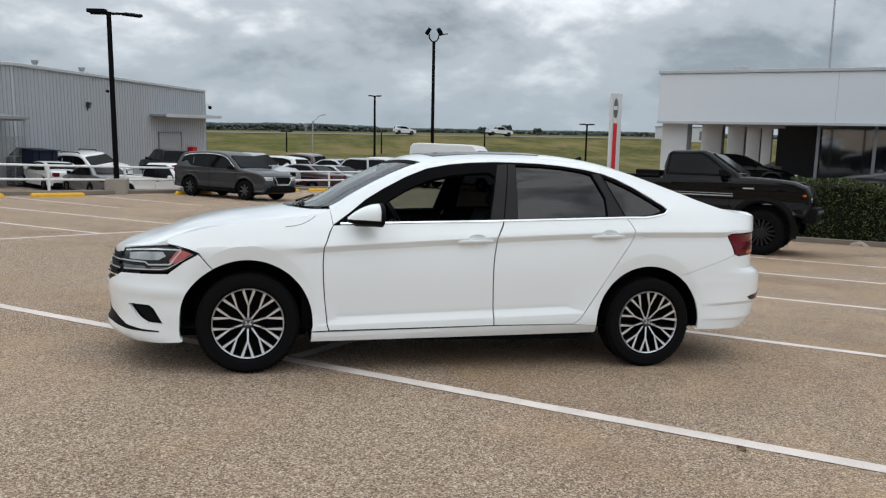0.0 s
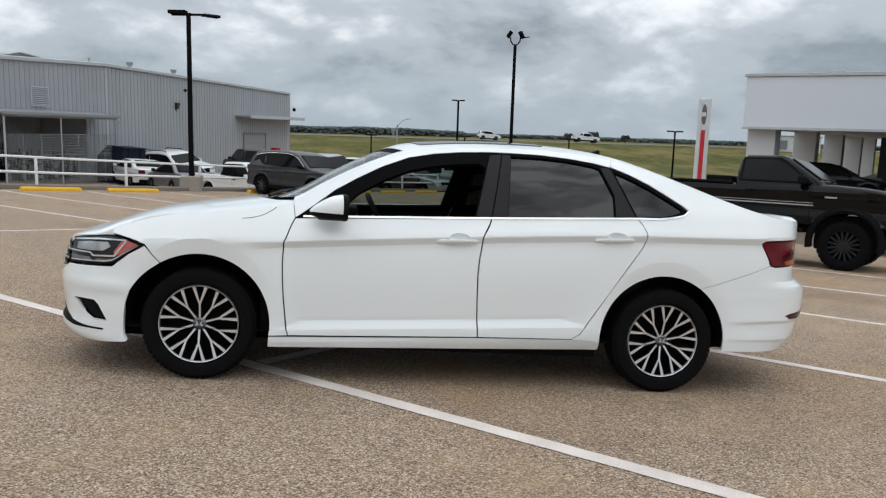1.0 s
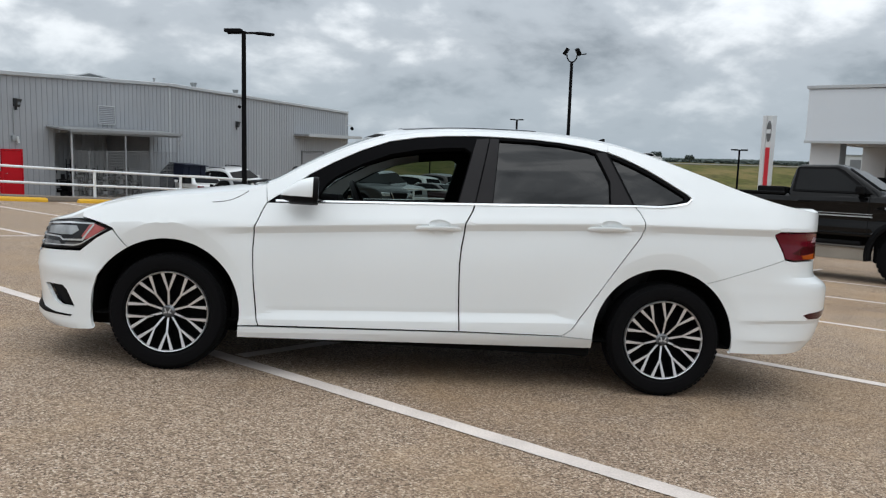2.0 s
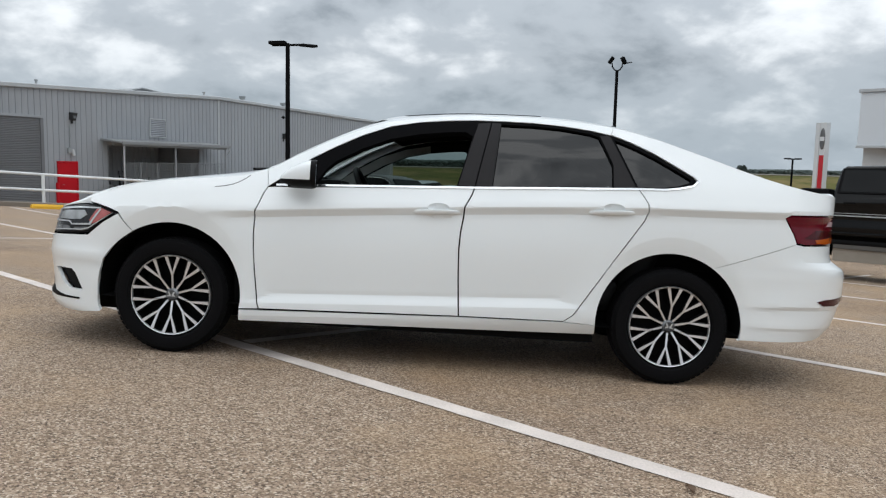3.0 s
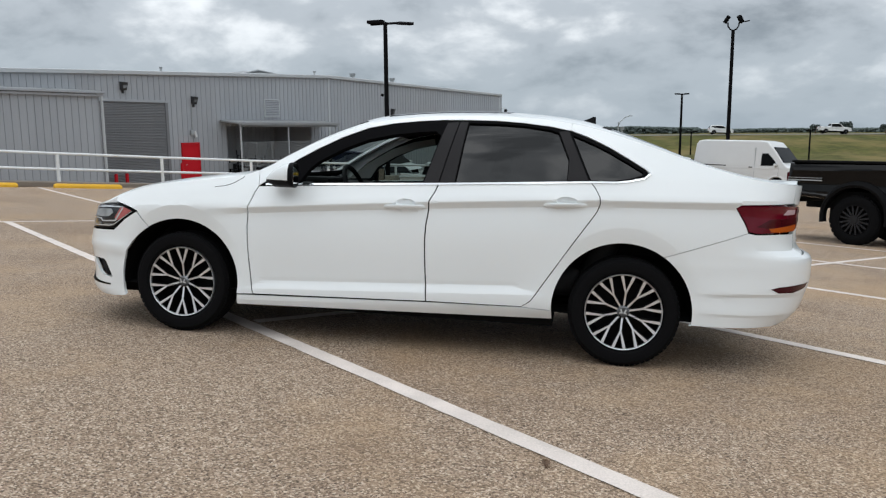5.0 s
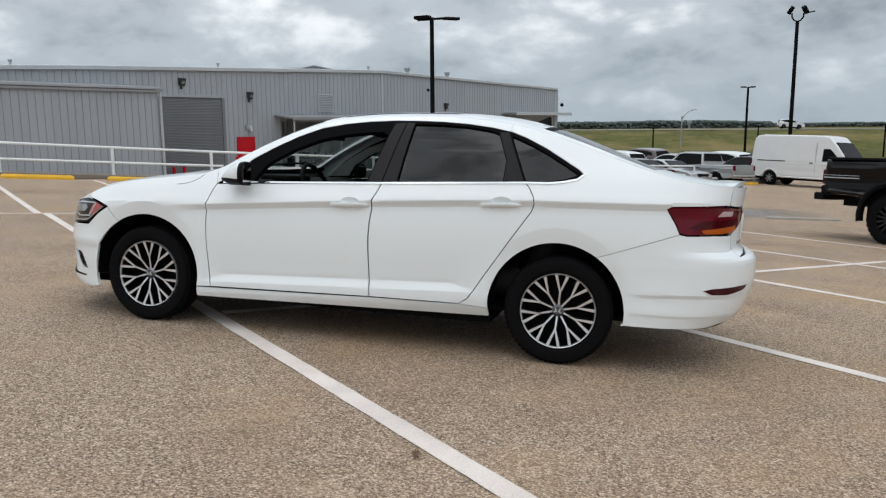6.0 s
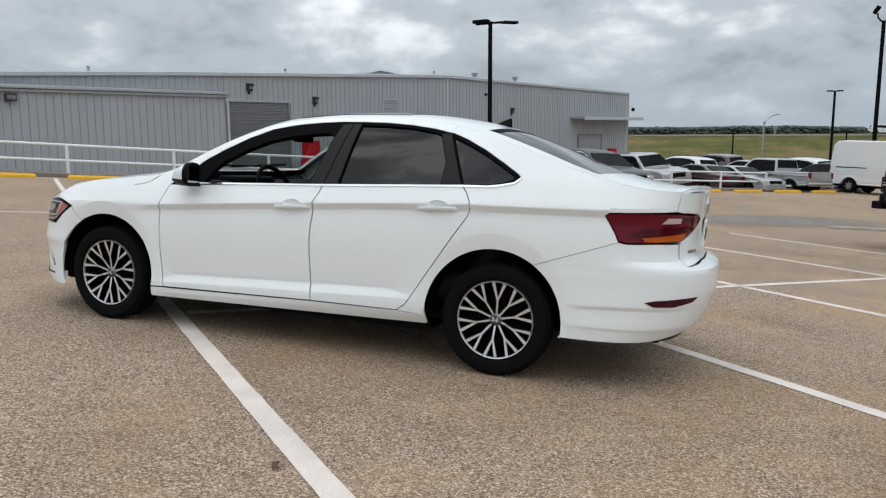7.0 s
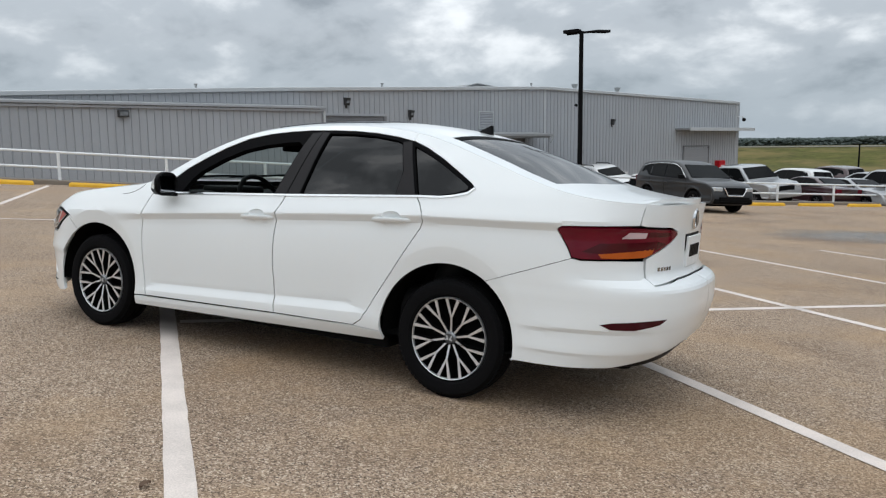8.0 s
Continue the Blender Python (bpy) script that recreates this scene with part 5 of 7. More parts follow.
for s in (-1, 1):
    top_piece("roof", M_PAINT, lambda v: -.215, lambda v: 1.155, .90 * s, 1.0 * s, 34, 5)
top_piece("sunroof", M_DARKGLASS, lambda v: -.20 + .10 * v * v, lambda v: .62, -.74, .74, 20, 20, .004, "dark glass sunroof panel", .007)
top_piece("rear_screen", M_REARGLASS, lambda v: rear_high(v) + .005, lambda v: rear_low(v) - .012, -.86, .86, 18, 24, -.004, "tinted sloping rear window", 0)
top_piece("screen_border", M_FRAME, lambda v: rear_high(v) + .003, lambda v: rear_high(v) + .05, -.86, .86, 3, 20, -.002, "", .004)
top_piece("boot_lid", M_PAINT, rear_low, lip_x, -.86, .86, 26, 26)
for s in (-1, 1):
    top_piece("deck_edge", M_PAINT, lambda v: 1.82, lambda v: 2.297 - .12 * (abs(v) - .86), .86 * s, 1.0 * s, 16, 5)
bm = bmesh.new()
rows = []
for j in range(33):
    v = -.965 + 1.93 * j / 32
    x, y, z = top(lip_x(v) - .10 * max(abs(v) - .86, 0), v)
    k = min((.975 - abs(v)) / .13, 1)
    k = k * k * (3 - 2 * k)
    rows.append([bm.verts.new(p) for p in ((x - .12, y, z - .002 + .003 * k), (x - .03, y, z + .001 + .015 * k), (x + .012, y, z + .001 + .017 * k), (x + .014, y, z + .002 * k - .004), (x - .01, y, z - .03))])
for a, b in zip(rows, rows[1:]):
    for i in range(4):
        bm.faces.new((a[i], a[i + 1], b[i + 1], b[i]))
bmesh.ops.recalc_face_normals(bm, faces=bm.faces)
smooth(part("boot_spoiler", bm, M_PAINT, sedan), 60)
# roof fin
bm = bmesh.new()
fx, fz = 1.07, top(1.1, 0)[2]
low = [bm.verts.new((fx + a, w, fz - .012)) for a, w in ((-.08, 0), (-.03, -.022), (.06, -.022), (.075, 0), (.06, .022), (-.03, .022))]
tip = [bm.verts.new((fx + .056, -.003, fz + .050)), bm.verts.new((fx + .070, 0, fz + .048)), bm.verts.new((fx + .056, .003, fz + .050))]
for f in ((low[0], low[1], tip[0]), (low[1], low[2], tip[0]), (low[2], low[3], tip[1], tip[0]), (low[3], low[4], tip[2], tip[1]), (low[4], low[5], tip[2]), (low[5], low[0], tip[2]), (tip[0], tip[1], tip[2]), (low[0], tip[0], tip[2])):
    bm.faces.new(f)
smooth(part("roof_aerial", bm, M_PLASTIC, sedan, "black fin aerial"))
# bonnet shut line and wiper
for flip in (1, -1):
    bm = bmesh.new()
    pts = []
    for x, h in ((-.950, .983), (-.968, .968), (-1.0, .947), (-1.03, .932), (-1.076, .919), (-1.13, .912)):
        p = side(x, h)
        pts.append((p[0], (p[1] - .0006) * flip, p[2]))
    tube(bm, pts, .0016, 6)
    part("shut_line", bm, M_UNDER, sedan)
bm = bmesh.new()
tube(bm, [top(-1.03, -.55, .012), top(-.99, -.1, .012), top(-.98, .35, .012)], .009, 6)
part("wiper", bm, M_PLASTIC, sedan)
bm = bmesh.new()
tube(bm, [top(-1.03, 0.05, .012), top(-.97, .35, .012), top(-.88, .7, .012)], .009, 6)
part("wiper", bm, M_PLASTIC, sedan)


# door handles and their cups
for hx, hz in ((.065, .853), (.985, .905)):
    for flip in (1, -1):
        y = side(hx, hz)[1]
        bm = bmesh.new()
        rings = []
        for k in range(13):
            q = k / 12
            x = hx - .125 + .25 * q
            bow = math.sin(math.pi * min(max(q, .0), 1)) ** .45
            thick, tall = .004 + .008 * bow, .008 + .005 * bow
            cy, cz = y + .008 - .019 * bow, hz - .004 + .022 * (q - .5) * .5
            rings.append([bm.verts.new((x, (cy + thick * math.copysign(abs(math.cos(a)) ** .7, math.cos(a)) - .007 * bow * math.sin(a)) * flip, cz + tall * math.sin(a))) for a in np.linspace(0, 2 * math.pi, 13)[:-1]])
        for a, b in zip(rings, rings[1:]):
            for k in range(12):
                bm.faces.new((a[k], a[(k + 1) % 12], b[(k + 1) % 12], b[k]))
        bm.faces.new(rings[0])
        bm.faces.new(rings[-1])
        bmesh.ops.recalc_face_normals(bm, faces=bm.faces)
        smooth(part("door_handle", bm, M_PAINT, sedan))


# door mirrors
def mirror(flip):
    bm = bmesh.new()
    rings = []
    for i in range(13):
        k = i / 12
        x = -.775 + .165 * k
        swell = math.sin((k * .93 + .07) * math.pi / 2) ** .8
        top_h, low_h = .966 + .112 * swell, .957 - .023 * math.sin(min(k * 1.6 + .05, 1) * math.pi / 2)
        yo, yi = -.930 - .138 * k ** .85, -.900 + .012 * k
        ring = []
        for j in range(20):
            a = 2 * math.pi * j / 20
            c, s = math.cos(a), math.sin(a)
            c, s = math.copysign(abs(c) ** .80, c), math.copysign(abs(s) ** .80, s)
            ring.append(bm.verts.new((x + .012 + .010 * k * (1 + c) + .02 * k, ((yo + yi) / 2 + (yo - yi) / 2 * c) * flip, (top_h + low_h) / 2 + (top_h - low_h) / 2 * s)))
        rings.append(ring)
    shell = bmesh.new()
    back = []
    for dx, grow in ((-.022, .99), (-.016, 1.016), (.0, 1.016), (.006, .96), (.002, .90)):
        src = rings[-1]
        mid = sum((v.co for v in src), Vector()) / 20
        back.append([shell.verts.new((v.co.x + dx, mid.y + (v.co.y - mid.y) * grow, mid.z + (v.co.z - mid.z) * grow)) for v in src])
    for a, b in zip(back, back[1:]):
        for j in range(20):
            shell.faces.new((a[j], a[(j + 1) % 20], b[(j + 1) % 20], b[j]))
    shell.faces.new(back[-1])
    bmesh.ops.recalc_face_normals(shell, faces=shell.faces)
    for a, b in zip(rings, rings[1:]):
        for j in range(20):
            bm.faces.new((a[j], a[(j + 1) % 20], b[(j + 1) % 20], b[j]))
    bm.faces.new(rings[0])
    bmesh.ops.recalc_face_normals(bm, faces=bm.faces)
    bmesh.ops.bisect_plane(bm, geom=bm.verts[:] + bm.edges[:] + bm.faces[:], plane_co=(0, 0, .974), plane_no=(0, 0, 1))
    under = bm.copy()
    bmesh.ops.delete(bm, geom=[f for f in bm.faces if f.calc_center_median().z < .974], context="FACES")
    bmesh.ops.delete(under, geom=[f for f in under.faces if f.calc_center_median().z >= .974], context="FACES")
    me_white = part("mirror_cap", bm, M_PAINT, sedan, "white door mirror with a black lower shell")
    smooth(me_white, 50)
    bm = bmesh.new()
    rings = []
    for i in range(7):
        k = i / 6
        x = -.715 + .12 * k
        ring = []
        for y, z in ((-.87, .950), (-.87, .930), (-.91, .930), (-.945, .938), (-.950, .950), (-.93, .958)):
            ring.append(bm.verts.new((x, y * flip, z)))
        rings.append(ring)
    for a, b in zip(rings, rings[1:]):
        for j in range(6):
            bm.faces.new((a[j], a[(j + 1) % 6], b[(j + 1) % 6], b[j]))
    bm.faces.new(rings[0])
    bm.faces.new(rings[-1])
    bmesh.ops.recalc_face_normals(bm, faces=bm.faces)
    smooth(part("mirror_foot", bm, M_PLASTIC, me_white), 40)
    smooth(part("lower_shell", under, M_PLASTIC, me_white), 50)
    smooth(part("mirror_frame", shell, M_PLASTIC, me_white), 40)
    face = part("mirror_glass", boxed(-.003, .003, -.062, .062, -.050, .050, .002), M_MIRROR, me_white)
    face.matrix_local = pose(mid.x + .004, mid.y, mid.z, 0, 0, 7 * flip)


mirror(1)
mirror(-1)


# wheels
def build_wheel():
    """A wheel whose outer face looks along -y."""
    w = thing("wheel", "", "")
    bm = bmesh.new()
    lathe(bm, [(.212, -.045), (.222, -.085), (.235, -.098), (.262, -.104), (.288, -.099), (.303, -.080), (.309, -.062), (.307, -.056), (.3115, -.05), (.3125, -.02), (.308, -.018), (.308, -.012), (.3125, -.01), (.3125, .02), (.308, .022), (.308, .028), (.3125, .03), (.311, .06), (.303, .085), (.28, .1), (.235, .1), (.21, .08)], 72)
    tyre = smooth(part("tyre", bm, M_TYRE, w), 30)
    bm = bmesh.new()
    for k in range(64):
        a = 2 * math.pi * k / 64
        box(bm, -.012, .012, -.078, -.050, .2985, .3105, 0, Matrix.Rotation(a, 4, "Y"))
    part("tread_block", bm, M_TYRE, tyre)
    bm = bmesh.new()
    lathe(bm, [(.206, -.055), (.2085, -.082), (.211, -.0905), (.2140, -.0925), (.2165, -.088), (.2175, -.078), (.214, -.05)], 72)
    smooth(part("rim", bm, M_ALLOY, w, "machined silver rim edge"))
    bm = bmesh.new()
    lathe(bm, [(.207, -.080), (.203, -.045), (.18, -.01), (.05, -.01), (.0, -.01)], 60)
    smooth(part("wheel_dish", bm, M_POCKET, w, "black wheel pocket"))

    def bar(bm, r0, a0, w0, r1, a1, w1, z0, z1, thick):
        p0, p1 = Vector((r0 * math.sin(a0), 0, r0 * math.cos(a0))), Vector((r1 * math.sin(a1), 0, r1 * math.cos(a1)))
        n = (p1 - p0).cross(Vector((0, 1, 0))).normalized()
        q = []
        for p, hw, y in ((p0, w0, z0), (p1, w1, z1)):
            q += [bm.verts.new(p + n * hw + Vector((0, y, 0))), bm.verts.new(p - n * hw + Vector((0, y, 0))), bm.verts.new(p - n * (hw + .0006) + Vector((0, y + thick, 0))), bm.verts.new(p + n * (hw + .0006) + Vector((0, y + thick, 0)))]
        for f in ((0, 1, 5, 4), (1, 2, 6, 5), (2, 3, 7, 6), (3, 0, 4, 7), (3, 2, 1, 0), (4, 5, 6, 7)):
            bm.faces.new([q[i] for i in f])
    def spoke_bm(grow, lift, thick):
        spoke = bmesh.new()
        bar(spoke, .030, 0, .0052 + grow, .117, 0, .0050 + grow, -.063 + lift, -.079 + lift, thick)
        for s in (-1, 1):
            bar(spoke, .108, 0.0, .0040 + grow, .2085, s * .155, .0085 + grow, -.0785 + lift, -.0905 + lift, thick)
        bmesh.ops.recalc_face_normals(spoke, faces=spoke.faces)
        return spoke
    first = part("spoke", spoke_bm(0, 0, .003), M_ALLOY, w, "machined Y-shaped spoke face")
    second = part("spoke_back", spoke_bm(.0035, .003, .035), M_POCKET, w)
    for k in range(1, 10):
        for nm, src in (("spoke", first), ("spoke_back", second)):
            ob = new(nm, src.data)
            ob.parent = w
            ob.rotation_euler = (0, 2 * math.pi * k / 10, 0)
    bm = bmesh.new()
    lathe(bm, [(.036, -.05), (.035, -.066), (.031, -.070), (.028, -.0745), (.025, -.0765), (.0, -.0775)], 28)
    cap = smooth(part("hub_cap", bm, M_LAMPGREY, w, "silver hub cap with a plain round mark"))
    bm = bmesh.new()
    lathe(bm, [(.0, -.0795), (.024, -.0795), (.026, -.077)], 24)
    part("mark", bm, M_HUBGREY, cap)
    bm = bmesh.new()
    for s in (-1, 1):
        bar(bm, .0225, s * .75, .0030, .010, 2.6 * s, .0030, -.0815, -.0815, .002)
        bar(bm, .0225, s * 2.0, .0030, .004, 1.2 * s, .0030, -.0815, -.0815, .002)
    part("mark_stroke", bm, M_LAMPWHITE, cap)
    for k in range(5):
        a = 2 * math.pi * k / 5 + .3
        bm = bmesh.new()
        tube(bm, [(.056 * math.sin(a), -.03, .056 * math.cos(a)), (.056 * math.sin(a), -.058, .056 * math.cos(a))], .008, 6)
        part("wheel_bolt", bm, M_POCKET, w)
    return w


proto = build_wheel()
bpy.context.view_layer.update()


def fit_wheel(m, spin):
    ob = copy_thing(proto, Matrix.Identity(4))
    parts = [c for c in ob.children]
    tyre = [c for c in parts if c.name.startswith("tyre")][0]
    tyre.parent = sedan
    tyre.matrix_local = m @ Matrix.Rotation(spin, 4, "Y")
    tyre.name = "wheel"
    tagged(tyre, "black tyre on a two-tone alloy rim")
    for c in parts:
        if c is tyre:
            continue
        c.parent = tyre
        for g in list(c.children):
            g.parent = tyre
    bpy.data.objects.remove(ob)


for x, y, turn in ((-1.343, -.758, 0), (1.343, -.758, 0), (-1.343, .758, 180), (1.343, .758, 180)):
    fit_wheel(pose(x, y, .313, 0, 0, turn), .0 if x < 0 else .07)
for c in list(proto.children_recursive):
    bpy.data.objects.remove(c)
bpy.data.objects.remove(proto)

# wheel housings, underbody and engine bulkhead
for x in (-1.343, 1.33):
    for s in (1, -1):
        bm = bmesh.new()
        lathe(bm, [(.392, -.842 * s), (.396, -.80 * s), (.396, -.55 * s), (.0, -.52 * s)], 48)
        for v in list(bm.verts):
            if v.co.z < -.03:
                v.co.z = -.03
        ob = part("wheel_housing", bm, M_UNDER, sedan)
        ob.location = (x, 0, .318)
part("underbody", boxed(-.97, .95, -.80, .80, .19, .26, .02), M_UNDER, sedan)
part("underbody", boxed(-2.05, -.97, -.52, .52, .17, .55, .02), M_UNDER, sedan)
part("underbody", boxed(.95, 2.2, -.52, .52, .22, .60, .03), M_UNDER, sedan)
part("underbody", boxed(1.74, 2.2, -.60, .60, .28, .60, .03), M_UNDER, sedan)
part("bulkhead", boxed(-1.02, -.94, -.78, .78, .26, .90), M_UNDER, sedan)
part("boot_floor", boxed(1.22, 2.1, -.62, .62, .60, .94, .02), M_UNDER, sedan)
bm = bmesh.new()
tube(bm, [(1.6, .45, .24), (2.2, .45, .27), (2.30, .45, .26)], .035, 10)
part("exhaust", bm, M_GALV, sedan)

# cabin
twin("door_card", shrink(DOOR_F + [(.214, .303)] + DOOR_M[::-1][1:], .02), M_CABIN, step=.09, edge=0, sink=.075)
twin("door_card", shrink([(.258, .990)] + DOOR_M[1:] + [(.77, .310)] + DOOR_R[::-1][1:], .02), M_CABIN, step=.09, edge=0, sink=.075)
twin("pillar_lining", shrink(DLO, .01), M_CABIN, "cabin lining round the windows", holes=(shrink(F_GLASS, -.004), shrink(R_GLASS, -.004), shrink(Q_GLASS, -.004)), step=.05, edge=0, sink=.04)
bm = skin([(-.78, .99), (-.62, 1.11), (-.40, 1.235), (-.22, 1.30), (-.05, 1.333), (-.05, 1.285), (-.22, 1.245), (-.38, 1.178), (-.53, 1.09), (-.60, 1.0)], side, step=.05, edge=0, sink=.047, flip=-1)
smooth(part("pillar_lining", bm, M_CABINGREY, sedan, "pale grey windscreen pillar lining"))
top_piece("headliner", M_CABIN, lambda v: screen_high(v) - .02, lambda v: rear_high(v) + .02, -.97, .97, 18, 14, -.045, "dark roof lining", 0)
part("parcel_shelf", boxed(1.22, 1.85, -.72, .72, .95, .985, .01), M_CABIN, sedan)
bm = bmesh.new()
prof = [(-1.02, .90), (-.86, .955), (-.62, .965), (-.50, .93), (-.47, .86), (-.55, .62), (-.75, .50), (-1.0, .45)]
a = [bm.verts.new((x, -.76, z)) for x, z in prof]
b = [bm.verts.new((x, .76, z)) for x, z in prof]
for i in range(len(prof)):
    bm.faces.new((a[i], a[(i + 1) % len(prof)], b[(i + 1) % len(prof)], b[i]))
bm.faces.new(a[::-1])
bm.faces.new(b)
bmesh.ops.recalc_face_normals(bm, faces=bm.faces)
smooth(part("dashboard", bm, M_CABIN, sedan), 30)
part("instrument_hood", boxed(-.70, -.50, -.56, -.18, .945, .995, .02), M_CABIN, sedan)
part("centre_console", boxed(-.55, .35, -.13, .13, .26, .58, .03), M_CABIN, sedan)
ring = bmesh.new()
pts = [(.185 * math.cos(2 * math.pi * k / 32), .185 * math.sin(2 * math.pi * k / 32), 0) for k in range(33)]
tube(ring, pts, .016, 8)
steer = smooth(part("steering_wheel", ring, M_PLASTIC, sedan))
steer.matrix_local = pose(-.36, -.37, .90, 0, 64, 0)
hubm = bmesh.new()
box(hubm, -.06, .06, -.07, .07, -.04, .01, .02)
box(hubm, -.02, .02, -.18, .18, -.02, .0, .006)
box(hubm, .02, .17, -.02, .02, -.02, .0, .006)
part("wheel_spokes", hubm, M_PLASTIC, steer)


def seat(x, y, width, bench=False):
    cushion = boxed(-.26, .27, -width / 2, width / 2, .30, .48, .06)
    ob = part("seat_cushion", cushion, M_SEAT, sedan)
    ob.matrix_local = pose(x, y, .03, 0, -6, 0)
    smooth(ob, 60)
    back = boxed(-.08, .08, -width / 2 + .01, width / 2 - .01, .0, .60, .06)
    ob2 = part("seat_back", back, M_SEAT, sedan)
    ob2.matrix_local = pose(x + .27, y, .44, 0, 20, 0)
    smooth(ob2, 60)
    for off in ((-.42, 0, .42) if bench else (0,)):
        hb = box(bmesh.new(), -.05, .05, -.12, .12, .64, .82 if not bench else .76, .04)
        for p in (-.05, .05):
            tube(hb, [(0, p, .55), (0, p, .68)], .007, 6)
        h = part("headrest", hb, M_SEAT, ob2)
        h.location = (0, off, 0)
        smooth(h, 60)


seat(.06, -.38, .50)
seat(.06, .38, .50)
seat(.88, 0, 1.34, True)
part("rear_view_mirror", boxed(-.40, -.375, -.13, .12, 1.245, 1.315, .012), M_PLASTIC, sedan)
part("mirror_housing", boxed(-.46, -.40, -.04, .04, 1.26, 1.325, .015), M_PLASTIC, sedan)


# ---- parked vehicles: x ahead, y to the left, z up from the ground under the middle ----
def road_wheel(parent, x, y, r, width, rim_mat, spokes=5, twin_bars=False, knobs=False):
    """A tyre with a dished rim and spokes, facing out to the side that y names."""
    out = 1 if y > 0 else -1
    bm = bmesh.new()
    w = width / 2
    lathe(bm, [(r * .60, w * .9 * out), (r * .66, w * out), (r * .86, w * 1.02 * out), (r * .97, w * .85 * out), (r, w * .55 * out), (r, -w * .55 * out), (r * .96, -w * out), (r * .6, -w * out)], 36)
    bmesh.ops.recalc_face_normals(bm, faces=bm.faces)
    tyre = smooth(part("wheel", bm, M_TYRE, parent))
    tyre.location = (x, y, r)
    if knobs:
        bm = bmesh.new()
        for k in range(30):
            box(bm, -.035, .035, w * .55 * out - .035, w * .55 * out + .05, r - .012, r + .012, .004, Matrix.Rotation(2 * math.pi * k / 30, 4, "Y"))
        part("tread_block", bm, M_TYRE, tyre)
    bm = bmesh.new()
    lathe(bm, [(r * .645, w * .96 * out), (r * .60, w * .98 * out), (r * .56, w * .7 * out), (r * .50, w * .45 * out), (0, w * .5 * out)], 30)
    bmesh.ops.recalc_face_normals(bm, faces=bm.faces)
    part("rim", bm, M_POCKET if rim_mat is not M_WHITEPAINT else M_GALV, tyre)
    for k in range(spokes):
        bm = bmesh.new()
        for off in ((-.20, .20) if twin_bars else (0,)):
            box(bm, -r * (.035 if twin_bars else .07), r * (.035 if twin_bars else .07), min(w * .55 * out, w * .93 * out), max(w * .55 * out, w * .93 * out), r * .12, r * .61, .004, Matrix.Rotation(off, 4, "Y"))
        ob = part("spoke", bm, rim_mat, tyre)
        ob.rotation_euler = (0, 2 * math.pi * k / spokes, 0)
    bm = bmesh.new()
    tube(bm, [(0, w * .5 * out, 0), (0, w * 1.0 * out, 0)], r * .13, 12)
    part("hub", bm, rim_mat, tyre)
    return tyre


def flank_bulge(shape):
    """How far a flank stands out at (x, z): tucked sill, hollow doors, a shoulder line and flared arches."""
    sh = SHAPES[shape]
    low, belt, r = sh["low"], sh["belt"], sh["r"]
    ar = r + (.05 if shape != "truck" else .10)
    deep = .4 if shape == "van" else 1.0

    def bulge(x, z):
        if z > belt:
            return 0.0
        fade = min((belt - z) / .06, 1)
        out = -.05 * max(1 - (z - low) / .22, 0) ** 2
        zc = belt - .15 + .02 * x
        out += .020 * deep * (math.exp(-((z - zc) / .045) ** 2) if z > zc else math.exp(-((z - zc) / .022) ** 2))
        out -= .022 * deep * math.exp(-((z - (low + .40 * (belt - low))) / .13) ** 2)
        for ax in (sh["axle"], -sh["axle"]):
            d = math.hypot(x - ax, z - r) - ar
            out += .028 * math.exp(-((d - .03) / .055) ** 2)
        return out * fade
    return bulge


def hull(outline, half, belt, lean, bulge=None):
    """A body of that side outline, rounded towards its flanks, which lean in above the belt."""
    bm = bmesh.new()
    rings = []
    for y, d in ((-half, .055), (-half + .012, .030), (-half + .035, .012), (-half + .10, 0), (-half * .6, -.010), (-half * .3, -.017), (0, -.020), (half * .3, -.017), (half * .6, -.010), (half - .10, 0), (half - .035, .012), (half - .012, .030), (half, .055)):
        ring = []
        for x, z in shrink(outline, d):
            k = 1 - lean * max(z - belt, 0)
            push = bulge(x, z) if bulge and abs(y) > half - .04 else 0
            ring.append(bm.verts.new((x, y * k + math.copysign(push, y), z)))
        rings.append(ring)
    n = len(outline)
    for a, b in zip(rings, rings[1:]):
        for i in range(n):
            bm.faces.new((a[i], a[(i + 1) % n], b[(i + 1) % n], b[i]))
    from mathutils import geometry
    rim = shrink(outline, .055)
    pts = [Vector(p) for p in rim]
    edges = [(i, (i + 1) % n) for i in range(n)]
    if bulge:
        core = shrink(rim, .02)
        xs, zs = [p[0] for p in rim], [p[1] for p in rim]
        for x in np.arange(min(xs), max(xs), .085):
            pts += [Vector((x, z)) for z in np.arange(min(zs), max(zs), .035) if inside((x, z), core)]
    flat, _, faces, *_ = geometry.delaunay_2d_cdt(pts, edges, [], 1, 1e-5)
    for ring, sy in ((rings[0], -1), (rings[-1], 1)):
        made = []
        for i, p in enumerate(flat):
            if i < n:
                made.append(ring[i])
            else:
                made.append(bm.verts.new((p[0], sy * (half * (1 - lean * max(p[1] - belt, 0)) + bulge(p[0], p[1])), p[1])))
        for f in faces:
            try:
                bm.faces.new([made[i] for i in f])
            except ValueError:
                pass
    bmesh.ops.recalc_face_normals(bm, faces=bm.faces)
    return bm


